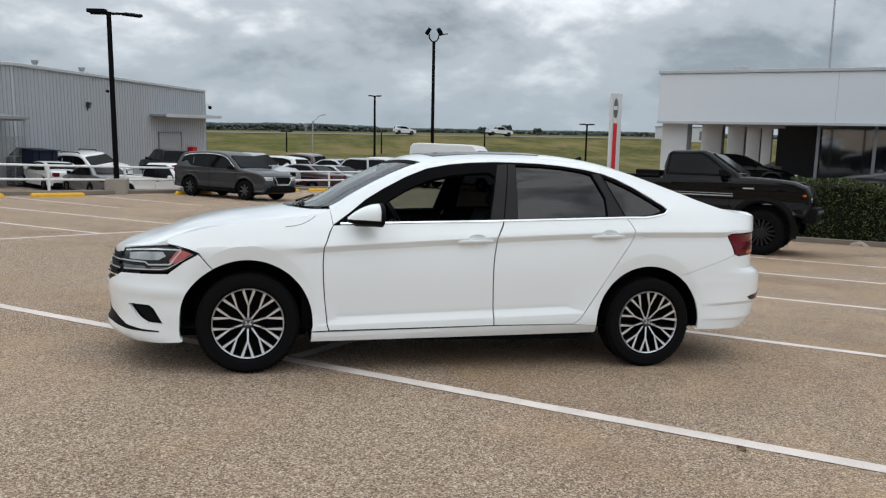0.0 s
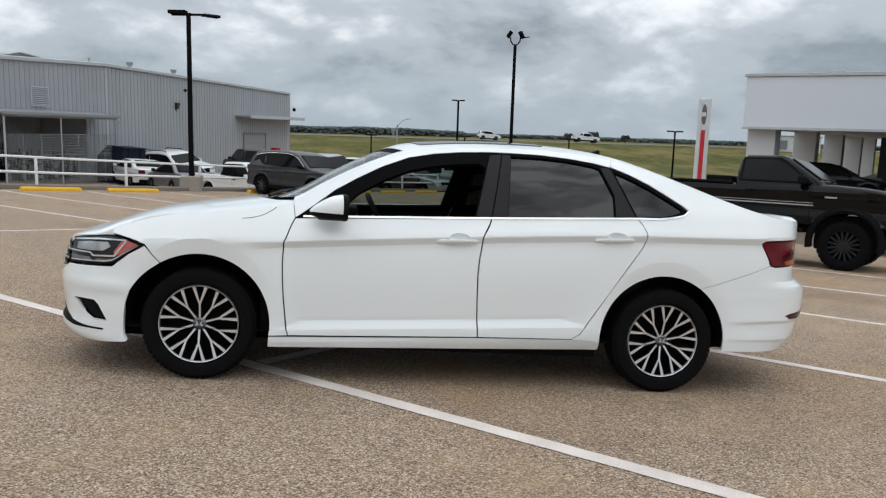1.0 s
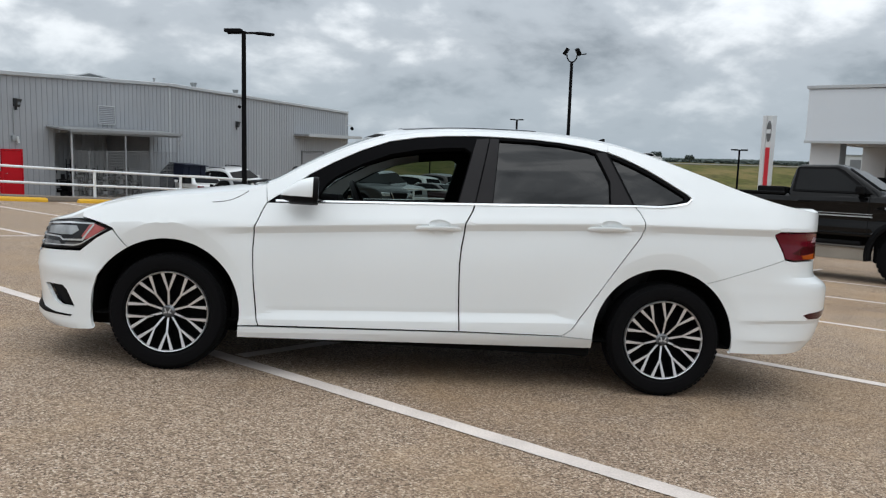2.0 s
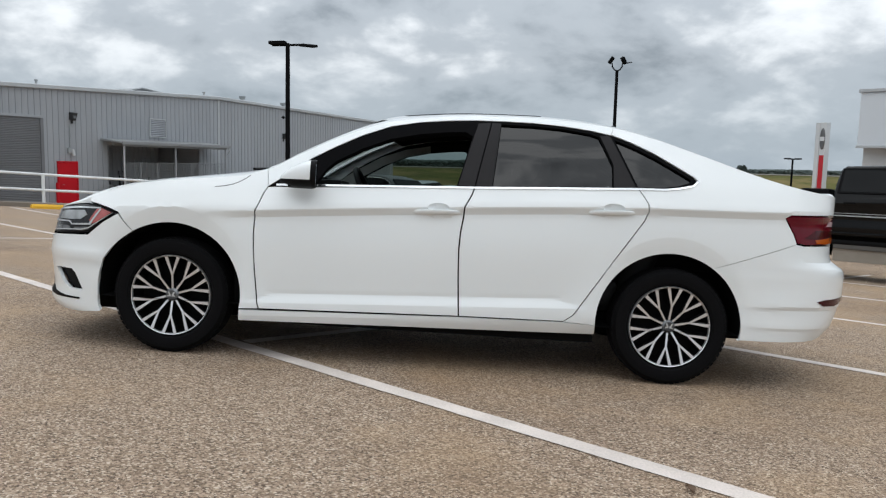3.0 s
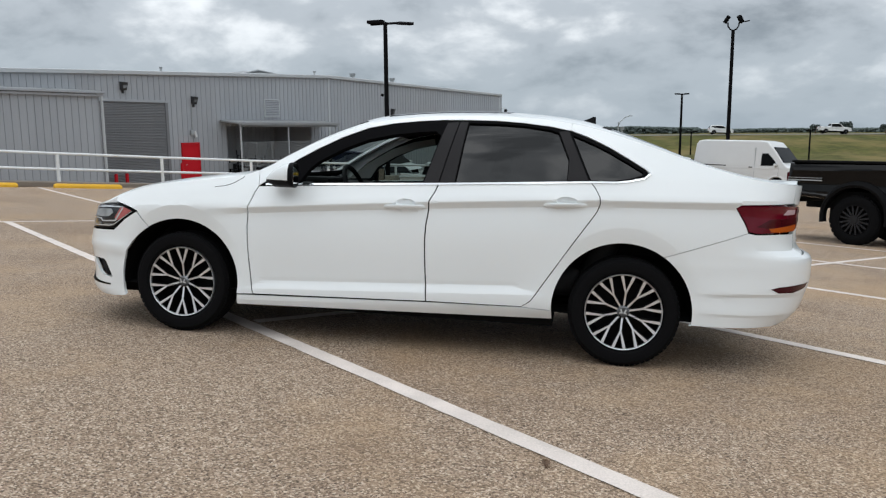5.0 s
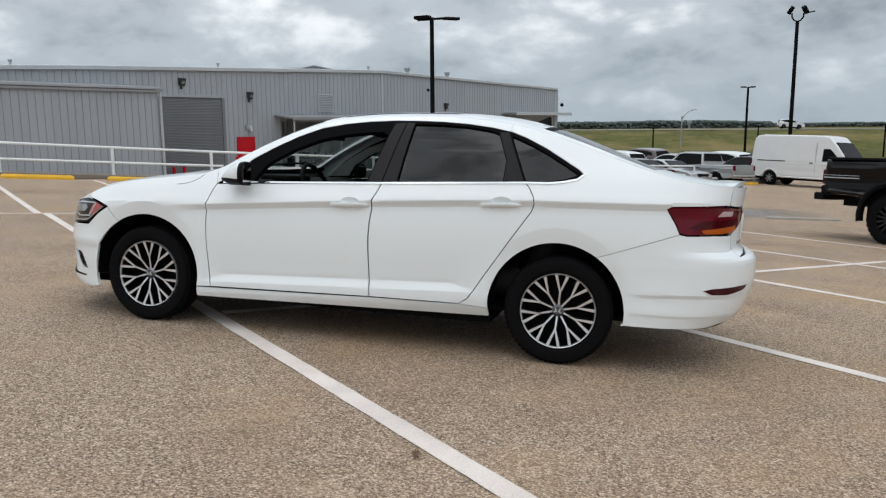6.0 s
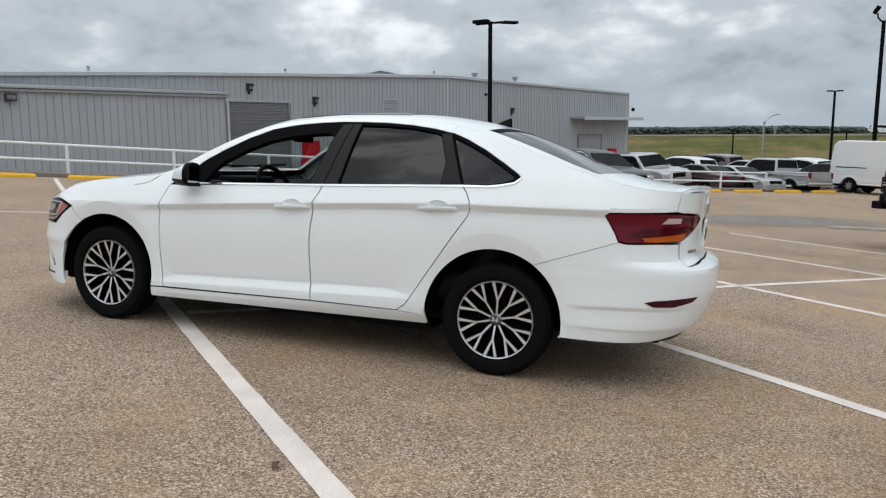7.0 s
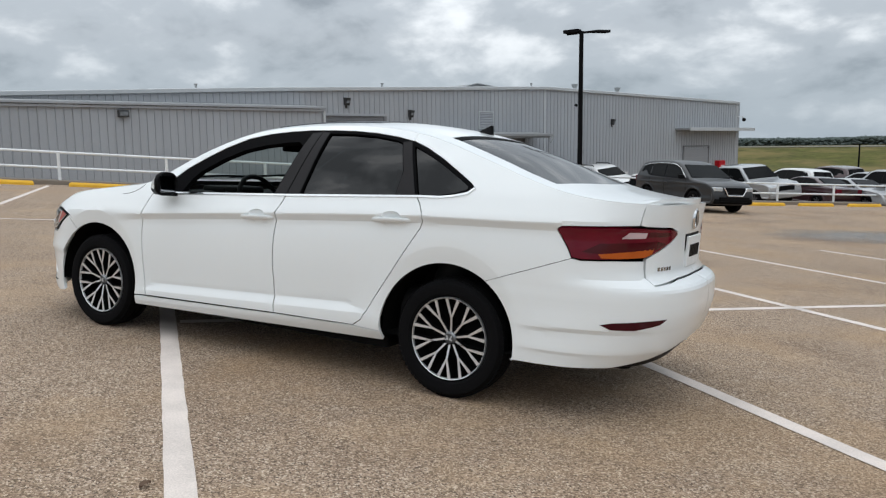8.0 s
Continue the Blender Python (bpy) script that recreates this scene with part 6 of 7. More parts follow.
def flank_plate(poly, half, belt, lean, sidey, proud=.004, thick=.02, bulge=None):
    """A plate such as a window on one flank, following its shape."""
    bm = bmesh.new()
    rows = []
    for off in (proud, -thick):
        rows.append([bm.verts.new((x, (half * (1 - lean * max(z - belt, 0)) + off + (bulge(x, z) if bulge else 0)) * sidey, z)) for x, z in poly])
    n = len(poly)
    for i in range(n):
        bm.faces.new((rows[0][i], rows[0][(i + 1) % n], rows[1][(i + 1) % n], rows[1][i]))
    if bulge:
        for k in range(n // 2 - 1):
            i, j = k, n - 1 - k
            bm.faces.new((rows[0][i], rows[0][i + 1], rows[0][j - 1], rows[0][j]))
    else:
        bm.faces.new(rows[0])
        bm.faces.new(rows[1][::-1])
    bmesh.ops.recalc_face_normals(bm, faces=bm.faces)
    return bm


def pane_between(p, q, half, belt, lean, inset=.09, proud=.036):
    """A windscreen between two places of the outline."""
    bm = bmesh.new()
    n = Vector((q[1] - p[1], 0, -(q[0] - p[0]))).normalized()
    if n.z < 0:
        n = -n
    cols = 7
    grids = []
    for off in (proud, -.01):
        grid = []
        for x, z in (p, q):
            w = half * (1 - lean * max(z - belt, 0)) - inset
            grid.append([bm.verts.new(Vector((x, w * (2 * c / (cols - 1) - 1), z)) + n * off) for c in range(cols)])
        grids.append(grid)
    for g in grids:
        for c in range(cols - 1):
            bm.faces.new((g[0][c], g[0][c + 1], g[1][c + 1], g[1][c]))
    top_g, low_g = grids
    for r in (0, 1):
        for c in range(cols - 1):
            bm.faces.new((top_g[r][c], top_g[r][c + 1], low_g[r][c + 1], low_g[r][c]))
    for c in (0, cols - 1):
        bm.faces.new((top_g[0][c], top_g[1][c], low_g[1][c], low_g[0][c]))
    bmesh.ops.recalc_face_normals(bm, faces=bm.faces)
    return bm


def arch(cx, cz, r, n=10):
    """Points over a wheel arch, from its front to its rear."""
    return [(cx + r * math.cos(math.pi * i / n), cz + r * math.sin(math.pi * i / n)) for i in range(n + 1)]


SHAPES = {
    "suv": dict(half=.92, r=.36, axle=1.35, belt=1.08, lean=.40, low=.30,
                upper=[(-2.20, .34), (-2.30, .50), (-2.33, .72), (-2.31, .95), (-2.24, 1.12), (-2.05, 1.46), (-1.93, 1.58), (-1.72, 1.635), (-1.3, 1.68), (-.7, 1.70), (-.2, 1.69), (.15, 1.645), (.45, 1.54), (.80, 1.33), (1.10, 1.13), (1.32, 1.085), (1.72, 1.04), (2.02, .98), (2.20, .90), (2.30, .78), (2.34, .62), (2.35, .45), (2.24, .30)],
                panes=([(-1.90, 1.27), (-1.76, 1.46), (-1.50, 1.53), (-1.30, 1.545), (-1.24, 1.16)], [(-1.18, 1.15), (-1.23, 1.55), (-.80, 1.575), (-.44, 1.575), (-.36, 1.12)], [(-.29, 1.115), (-.37, 1.575), (-.10, 1.565), (.14, 1.53), (.38, 1.445), (.86, 1.11)]),
                screen=((.46, 1.545), (1.08, 1.135)), rear=((-2.22, 1.15), (-2.0, 1.54))),
    "sedan": dict(half=.90, r=.33, axle=1.36, belt=.98, lean=.45, low=.24,
                  upper=[(-2.30, .30), (-2.40, .55), (-2.38, .95), (-2.25, 1.02), (-1.75, 1.08), (-1.05, 1.40), (-.6, 1.45), (.0, 1.44), (.30, 1.38), (1.05, 1.0), (1.30, .95), (1.95, .84), (2.22, .72), (2.34, .55), (2.34, .35), (2.24, .24)],
                  panes=([(-1.50, 1.04), (-1.02, 1.33), (-.70, 1.38), (-.45, 1.385), (-.40, 1.0)], [(-.33, 1.0), (-.38, 1.385), (-.02, 1.37), (.24, 1.31), (.82, .99)]),
                  screen=((.34, 1.365), (1.0, 1.03)), rear=((-1.70, 1.11), (-1.10, 1.38))),
    "pickup": dict(half=.97, r=.40, axle=1.80, belt=1.22, lean=.30, low=.48,
                   upper=[(-2.86, .55), (-2.92, .80), (-2.90, 1.22), (-.98, 1.24), (-.95, 1.30), (-.82, 1.82), (-.70, 1.89), (.45, 1.91), (.72, 1.84), (1.36, 1.30), (1.55, 1.24), (2.45, 1.18), (2.72, 1.06), (2.80, .80), (2.78, .55), (2.65, .48)],
                   panes=([(-.86, 1.26), (-.76, 1.76), (-.10, 1.79), (-.06, 1.24)], [(.0, 1.24), (-.04, 1.79), (.44, 1.80), (.66, 1.74), (1.14, 1.26)]),
                   screen=((.76, 1.81), (1.33, 1.33)), rear=((-.93, 1.40), (-.83, 1.80))),
    "van": dict(half=1.0, r=.37, axle=1.85, belt=1.35, lean=.06, low=.42,
                upper=[(-2.98, .45), (-3.04, .7), (-3.02, 1.5), (-2.93, 2.45), (-2.78, 2.62), (-2.4, 2.68), (.9, 2.68), (1.2, 2.62), (1.62, 2.2), (2.16, 1.50), (2.34, 1.36), (2.85, 1.20), (3.02, 1.05), (3.08, .75), (3.04, .5), (2.9, .42)],
                panes=([(.95, 1.36), (.96, 2.0), (1.30, 2.02), (1.62, 1.70), (1.86, 1.38)],),
                screen=((1.50, 2.33), (2.12, 1.55)), rear=((-3.02, 1.55), (-2.97, 2.05))),
    "truck": dict(half=.90, r=.44, axle=1.545, belt=1.50, lean=.34, low=.76,
                  upper=[(-2.86, .84), (-2.92, 1.06), (-2.90, 1.46), (-.45, 1.47), (-.43, 1.54), (-.37, 1.94), (-.29, 2.01), (.34, 2.025), (.47, 1.98), (1.07, 1.57), (1.20, 1.51), (1.7, 1.485), (2.08, 1.445), (2.32, 1.35), (2.41, 1.20), (2.43, .95), (2.34, .76)],
                  panes=([(-.31, 1.55), (-.29, 1.93), (.30, 1.935), (.41, 1.88), (.86, 1.55)],),
                  screen=((.51, 1.945), (1.04, 1.585)), rear=((-.41, 1.64), (-.36, 1.92))),
}


def plan_in(bm, reach, amount=.13):
    """Draws the corners of a body in towards its ends."""
    if len(bm.faces) > 60:
        for k in (-.92, -.84, -.76, -.68, -.6, .6, .68, .76, .84, .92):
            bmesh.ops.bisect_plane(bm, geom=bm.verts[:] + bm.edges[:] + bm.faces[:], plane_co=(k * reach, 0, 0), plane_no=(1, 0, 0))
    for v in bm.verts:
        d = max(abs(v.co.x) - .60 * reach, 0) / (.40 * reach)
        v.co.y *= 1 - amount * d * d
        v.co.x -= math.copysign(.54 * amount * (v.co.y / .9) ** 2 * min(d, 1), v.co.x)
    return bm


def vehicle(shape, name, label, paint, x, y, turn, dz=0.0, rim=None, size=1.0, rear_lamps=True, group=""):
    s = SHAPES[shape]
    car = thing(name, label, "car" if shape not in ("pickup", "truck", "van") else ("van" if shape == "van" else "pickup truck"), on_ground(x, y, turn, dz) @ Matrix.Scale(size, 4), group)
    half, belt, lean, r, axle = s["half"], s["belt"], s["lean"], s["r"], s["axle"]
    ar = r + (.05 if shape != "truck" else .10)
    up = s["upper"]
    reach = max(abs(p[0]) for p in up)
    bulge = flank_bulge(shape)

    def piece(name, bm, mat, label=""):
        return part(name, plan_in(bm, reach, .13 if shape in ("suv", "sedan") else .05), mat, car, label)
    bottom = [(axle + ar + .02, s["low"])] + arch(axle, r + (.04 if shape == "truck" else 0), ar) + [(axle - ar - .02, s["low"]), (-axle + ar + .02, s["low"])] + arch(-axle, r + (.04 if shape == "truck" else 0), ar) + [(-axle - ar - .02, max(s["low"], up[0][1] - .05))]
    bottom = [p for p in bottom if p[1] >= s["low"] - 1e-6]
    if shape in ("pickup", "truck"):
        cab = [p for p in up if p[1] > belt + .01 and -1.0 < p[0] < (1.4 if shape == "pickup" else 1.1)]
        cab = [q for q in cab if q[1] > belt + .02]
        low = [p for p in up if p not in cab]
        smooth(piece("body", hull(low + bottom, half, belt, lean, bulge), paint), 32)
        smooth(piece("cab", hull([(cab[0][0] - .02, belt - .12)] + cab + [(cab[-1][0] + .06, belt - .12)], half - .004, belt, lean), paint), 32)
    else:
        smooth(piece("body", hull(up + bottom, half, belt, lean, bulge), paint), 32)
    pane_mat = M_TRUCKGLASS if paint is M_BLACKPAINT else M_VEHGLASS
    for sy in (1, -1):
        every = [q for p in s["panes"] for q in p]
        upper_line = sorted([q for q in every if q[1] > min(z for _, z in every) + .12], key=lambda q: q[0])
        lower_line = sorted([q for q in every if q[1] <= min(z for _, z in every) + .12], key=lambda q: -q[0])
        if len(s["panes"]) > 1:
            piece("window_band", flank_plate(shrink(upper_line + lower_line, -.022), half, belt, lean, sy, .004), M_PLASTIC)
        for p in s["panes"]:
            piece("side_window", flank_plate(p, half, belt, lean, sy, .008), pane_mat)
    piece("windscreen", pane_between(*s["screen"], half, belt, lean, .09, .048 if shape == "van" else .036), pane_mat)
    if shape != "van":
        piece("rear_window", pane_between(*s["rear"], half, belt, lean, .14), pane_mat)
    for wx in (axle, -axle):
        for sy in (1, -1):
            road_wheel(car, wx, sy * (half - .12), r, .24 if shape != "truck" else .31, rim or M_DARKALLOY, 8 if shape == "truck" else 7, shape == "truck", shape == "truck")
        part("wheel_well", boxed(wx - ar + .02, wx + ar - .02, -half + .10, half - .10, r - .1, r + ar - .02, .05), M_UNDER, car)
    part("underside", boxed(-axle * 1.2, axle * 1.2, -half + .2, half - .2, s["low"] - .10, s["low"] + .2, .03), M_UNDER, car)
    front, back = max(p[0] for p in up), min(p[0] for p in up)
    hz = {"suv": .80, "sedan": .66, "pickup": .98, "van": 1.02, "truck": 1.10}[shape]
    for sy in (1, -1):
        piece("headlight", boxed(front - .22, front - .015, min(sy * (half - .38), sy * (half - .03)), max(sy * (half - .38), sy * (half - .03)), hz - .06, hz + .07, .03), M_LAMPWHITE)
        tz = {"suv": 1.0, "sedan": .86, "pickup": 1.02, "van": 1.2, "truck": 1.1}[shape]
        piece("tail_light", boxed(back - .012, back + .09, min(sy * (half - (.34 if shape in ("suv", "sedan") else .16)), sy * (half + .004)), max(sy * (half - (.34 if shape in ("suv", "sedan") else .16)), sy * (half + .004)), tz - .10, tz + (.10 if shape in ("suv", "sedan") else .17), .02), M_TAILRED if shape != "truck" else M_TAILDARK)
        mx = s["panes"][-1][-1][0] - .06
        piece("door_mirror", boxed(mx - .09, mx + .05, min(sy * (half + .02), sy * (half + .20)), max(sy * (half + .02), sy * (half + .20)), belt + .0, belt + .15, .035), M_PLASTIC if paint is not M_WHITEPAINT else paint)
        for p in s["panes"]:
            (xa, za), (xb, zb) = p[0], p[-1]
            for xd in ((xb + .02,) if p is not s["panes"][-1] else (xb + .05,)):
                heights = [s["low"] + .10 + (belt - .13 - s["low"]) * i / 12 for i in range(13)]
                piece("door_seam", flank_plate([(xd, z) for z in heights] + [(xd + .010, z) for z in heights[::-1]], half, belt, lean, sy, .003, bulge=bulge), M_PLASTIC)
        for p in s["panes"][-2:]:
            hx = min(q[0] for q in p) + .18
            piece("door_handle", boxed(hx - .1, hx + .1, min(sy * half, sy * (half + .045)), max(sy * half, sy * (half + .045)), belt - .17, belt - .135, .01), M_PLASTIC if shape in ("pickup", "truck") else paint)
    piece("grille", boxed(front - .08, front + .012, -half * .5, half * .5, hz - .16, hz + .07, .02), M_PLASTIC)
    piece("front_bumper", boxed(front - .10, front + .03, -half + .04, half - .04, s["low"] + .02, s["low"] + .20, .04), M_PLASTIC if shape in ("suv", "truck") else paint)
    piece("rear_bumper", boxed(back - .06, back + .10, -half + .05, half - .05, s["low"] + .04, s["low"] + .22, .04), M_CHROME if shape == "pickup" else M_PLASTIC)
    if shape in ("pickup", "truck"):
        piece("load_bed", boxed(back + .08, (-.98 if shape == "pickup" else -.84), -half + .10, half - .10, up[2][1] - .02, up[2][1] + .022, .01), M_PLASTIC)
    return car


# the lifted black pickup
black_truck = vehicle("truck", "pickup_truck", "lifted black pickup truck with oversized off-road tyres", M_BLACKPAINT, 7.68, 9.14, -43, rim=M_TRUCKRIM)
for sy in (1, -1):
    for wx in (1.545, -1.545):
        bm = bmesh.new()
        rows = []
        for i in range(17):
            a = radians(-12 + 204 * i / 16)
            c, s_ = math.cos(a), math.sin(a)
            rows.append([bm.verts.new((wx + rr * c, sy * yy, .49 + rr * s_)) for rr, yy in ((.53, .86), (.535, .98), (.58, 1.0), (.65, .90))])
        for a, b in zip(rows, rows[1:]):
            for j in range(3):
                bm.faces.new((a[j], a[j + 1], b[j + 1], b[j]))
        bmesh.ops.recalc_face_normals(bm, faces=bm.faces)
        smooth(part("wheel_flare", bm, M_PLASTIC, black_truck, "black plastic wheel-arch flare"))
    for x0, x1, z, w in ((-2.85, -2.2, 1.115, .022), (-.98, .98, 1.115, .022), (-2.85, -2.2, 1.165, .010), (-.98, .98, 1.165, .010)):
        part("side_stripe", boxed(x0, x1, min(sy * .880, sy * .905), max(sy * .880, sy * .905), z, z + w), M_GALV, black_truck)
    part("step_bar", boxed(-.85, .85, min(sy * .84, sy * .95), max(sy * .84, sy * .95), .62, .70, .03), M_PLASTIC, black_truck)
    part("wing_badge", boxed(1.16, 1.36, min(sy * .89, sy * .921), max(sy * .89, sy * .921), 1.27, 1.30, .004), M_GALV, black_truck)
    part("bed_rail", boxed(-2.80, -.48, min(sy * .80, sy * .91), max(sy * .80, sy * .91), 1.45, 1.50, .02), M_PLASTIC, black_truck)
    part("corner_lamp", boxed(2.22, 2.31, min(sy * .80, sy * .885), max(sy * .80, sy * .885), 1.16, 1.25, .02), M_AMBER, black_truck)
    part("window_frame", flank_plate([(-.36, 1.52), (-.33, 1.965), (.33, 1.972), (.45, 1.915), (.95, 1.52)], .90, 1.50, .34, sy, .005), M_PLASTIC, black_truck)
    part("mirror_arm", boxed(.70, .78, min(sy * .88, sy * 1.0), max(sy * .88, sy * 1.0), 1.56, 1.60, .01), M_PLASTIC, black_truck)
part("bumper", boxed(2.24, 2.50, -.86, .86, .66, .97, .05), M_PLASTIC, black_truck, "deep black steel front bumper")
part("bumper_bar", boxed(2.50, 2.54, -.7, .7, .84, .90, .015), M_DARKALLOY, black_truck)
part("bonnet_dome", boxed(1.10, 2.15, -.42, .42, 1.44, 1.505, .03, pose(0, 0, .062, 0, 3.2, 0)), M_BLACKPAINT, black_truck)
part("tool_box", boxed(-1.02, -.52, -.78, .78, 1.47, 1.60, .03), M_PLASTIC, black_truck)
part("hitch_bar", boxed(-3.10, -2.90, -.78, .78, .70, .84, .03), M_PLASTIC, black_truck)
part("chassis_rail", boxed(-2.6, 2.2, -.62, -.50, .62, .74, .01), M_UNDER, black_truck)
part("chassis_rail", boxed(-2.6, 2.2, .50, .62, .62, .74, .01), M_UNDER, black_truck)
for sx in (1.545, -1.545):
    bm = bmesh.new()
    tube(bm, [(sx, -.75, .45), (sx, .75, .45)], .06, 8)
    part("axle", bm, M_UNDER, black_truck)

# the dark grey crossover by the fence
suv = vehicle("suv", "crossover_car", "dark grey crossover parked nose-out beside the white rail", M_GREYPAINT, -2.25, 24.25, -42, rim=M_DARKALLOY)
for sy in (1, -1):
    bm = bmesh.new()
    pts = [(-1.78, 1.475), (-1.50, 1.55), (-1.25, 1.572), (-.8, 1.598), (-.36, 1.598), (-.08, 1.588), (.15, 1.552), (.41, 1.462), (.93, 1.105)]
    tube(bm, [(px_, sy * (.92 * (1 - .40 * (pz - 1.08)) + .004), pz) for px_, pz in pts], .012, 6)
    part("roof_strip", bm, M_CHROME, suv, "bright chrome roof strip")
    part("sill_cladding", boxed(-.95, .95, min(sy * .86, sy * .935), max(sy * .86, sy * .935), .28, .42, .02), M_PLASTIC, suv)
bm = bmesh.new()
for a, b in (((-.46, .86), (-.30, .60)), ((.46, .86), (.30, .60)), ((-.30, .60), (.30, .60))):
    tube(bm, [(2.365, a[0], a[1]), (2.375, b[0], b[1])], .022, 6)
part("grille_surround", bm, M_CHROME, suv, "chrome V-shaped grille surround")
for sy in (1, -1):
    for wx in (1.35, -1.35):
        bm = bmesh.new()
        rows = []
        for i in range(17):
            a = radians(-6 + 192 * i / 16)
            d = max(abs(wx + .44 * math.cos(a)) - 1.41, 0) / .94
            yy = .918 * (1 - .13 * d * d)
            rows.append([bm.verts.new((wx + rr * math.cos(a), sy * (yy + off), .37 + rr * math.sin(a))) for rr, off in ((.395, -.05), (.40, .012), (.45, .014), (.462, -.02))])
        for a, b in zip(rows, rows[1:]):
            for j in range(3):
                bm.faces.new((a[j], a[j + 1], b[j + 1], b[j]))
        bmesh.ops.recalc_face_normals(bm, faces=bm.faces)
        smooth(part("arch_cladding", bm, M_PLASTIC, suv, "black plastic wheel-arch cladding"))
part("lower_grille", boxed(2.28, 2.37, -.6, .6, .40, .56, .02), M_PLASTIC, suv)

# the high-roofed white van
van = vehicle("van", "cargo_van", "plain white high-roofed cargo van", M_WHITEPAINT, 10.3, 39.2, -38, rim=M_GALV)
for sy in (1, -1):
    part("side_groove", boxed(-2.6, -1.0, min(sy * .99, sy * 1.008), max(sy * .99, sy * 1.008), 1.28, 1.33, .004), M_PLASTIC, van)
    part("panel_line", boxed(.60, .615, min(sy * .93, sy * 1.003), max(sy * .93, sy * 1.003), .7, 2.3), M_GALV, van)
    part("door_handle", boxed(.30, .50, min(sy * 1.0, sy * 1.03), max(sy * 1.0, sy * 1.03), 1.24, 1.29, .01), M_PLASTIC, van)

# cars in the lower yard beyond the rail
parked = "cars in the yard beyond the rail"
vehicle("sedan", "parked_sedan", "mid-grey sedan seen beyond the white rail", M_MIDGREY, -9.2, 35.2, 124, group=parked)
vehicle("sedan", "parked_sedan", "white sedan with its tail to the rail", M_WHITEPAINT, -12.0, 38.4, 124, group=parked)
rack_suv = vehicle("suv", "parked_crossover", "pale crossover with a black roof rack", M_WHITEPAINT, -10.5, 41.4, -41, size=1.03, group=parked)
for sy in (-.55, .55):
    bm = bmesh.new()
    tube(bm, [(-1.6, sy, 1.70), (-1.5, sy, 1.76), (-.2, sy, 1.77), (-.1, sy, 1.71)], .025, 6)
    part("roof_rail", bm, M_PLASTIC, rack_suv)
vehicle("pickup", "parked_pickup", "plain white pickup beyond the rail", M_WHITEPAINT, -5.3, 31.6, -41, size=.95, group=parked)
vehicle("pickup", "parked_pickup", "black pickup by the warehouse wall", M_BLACKPAINT, -6.6, 43.5, 118, size=.97, group=parked)
skip = thing("waste_container", "dark blue steel waste container with a sloping lid", "container", on_ground(-13.3, 39.9, 66))
bm = bmesh.new()
sec = [(-.8, 0), (-.85, 1.2), (-.85, 1.95), (.25, 2.0), (.85, 1.45), (.8, 0)]
a = [bm.verts.new((-.95, y, z)) for y, z in sec]
b = [bm.verts.new((.95, y, z)) for y, z in sec]
for i in range(6):
    bm.faces.new((a[i], a[(i + 1) % 6], b[(i + 1) % 6], b[i]))
bm.faces.new(a[::-1])
bm.faces.new(b)
bmesh.ops.recalc_face_normals(bm, faces=bm.faces)
bmesh.ops.bevel(bm, geom=bm.edges[:], offset=.03, segments=2, affect="EDGES")
part("body", bm, M_NAVY, skip)
part("lid", boxed(-1.0, 1.0, -.9, .30, 1.99, 2.05, .02, pose(0, 0, 0, 2.6)), M_NAVY, skip)
for x in (-.5, .5):
    part("side_rib", boxed(x - .05, x + .05, -.90, -.84, .1, 1.9, .01), M_NAVY, skip)
vehicle("pickup", "parked_pickup", "silver pickup with a black grille facing the rail", M_SILVER, -1.9, 36.0, -41, group=parked)
vehicle("sedan", "parked_sedan", "dark maroon sedan with its tail to the rail", M_MAROON, .9, 37.0, 139, group=parked)
vehicle("sedan", "parked_sedan", "silver sedan facing the rail", M_SILVER, 2.9, 37.6, -41, group=parked)
vehicle("pickup", "parked_pickup", "silver crew-cab pickup with its tailgate to the rail", M_SILVER, 4.6, 39.6, 139, group=parked)
vehicle("suv", "parked_crossover", "dark hatchback with its tail to the rail", M_BLACKPAINT, 7.4, 43.2, 139, size=.95, group=parked)
vehicle("suv", "parked_crossover", "white crossover in the second row", M_WHITEPAINT, 6.2, 47.0, 139, group=parked)
vehicle("suv", "parked_crossover", "white crossover with dark windows in the second row", M_WHITEPAINT, -.4, 44.5, 139, size=1.04, group=parked)
vehicle("suv", "parked_crossover", "maroon crossover in the far row", M_MAROON, 1.3, 51.0, 139, group=parked)
vehicle("sedan", "parked_sedan", "pale sedan in the second row", M_SILVER, 3.4, 48.5, 139, group=parked)
vehicle("suv", "parked_crossover", "black crossover in the far row", M_BLACKPAINT, 9.5, 50.0, 139, group=parked)
FORECOURT = -.68
slab = thing("forecourt", "raised concrete forecourt before the showroom", "forecourt", shop.matrix_world, kind="structure")
part("slab", boxed(1.2, 33.5, -6.5, 43, FORECOURT - .25, FORECOURT, .02), M_FORECOURT, slab)
part("retaining_wall", boxed(1.25, 33.4, -6.45, 42.9, -4.0, FORECOURT - .251), M_CONCRETE, slab)
for shape, name, label, paint, x, y, turn in (("sedan", "parked_sedan", "black sedan parked under the showroom canopy", M_BLACKPAINT, 17.3, 21.9, -34),
                                              ("suv", "parked_crossover", "dark grey crossover on the forecourt behind the hedge", M_GREYPAINT, 18.25, 13.9, 146)):
    vehicle(shape, name, label, paint, x, y, turn, FORECOURT - ground_z(x, y), group="cars on the forecourt")


# ---- rail fence, wheel stops and kerbs along the yard's edge ----
STOP_T, FENCE_T = 19.6, 20.6


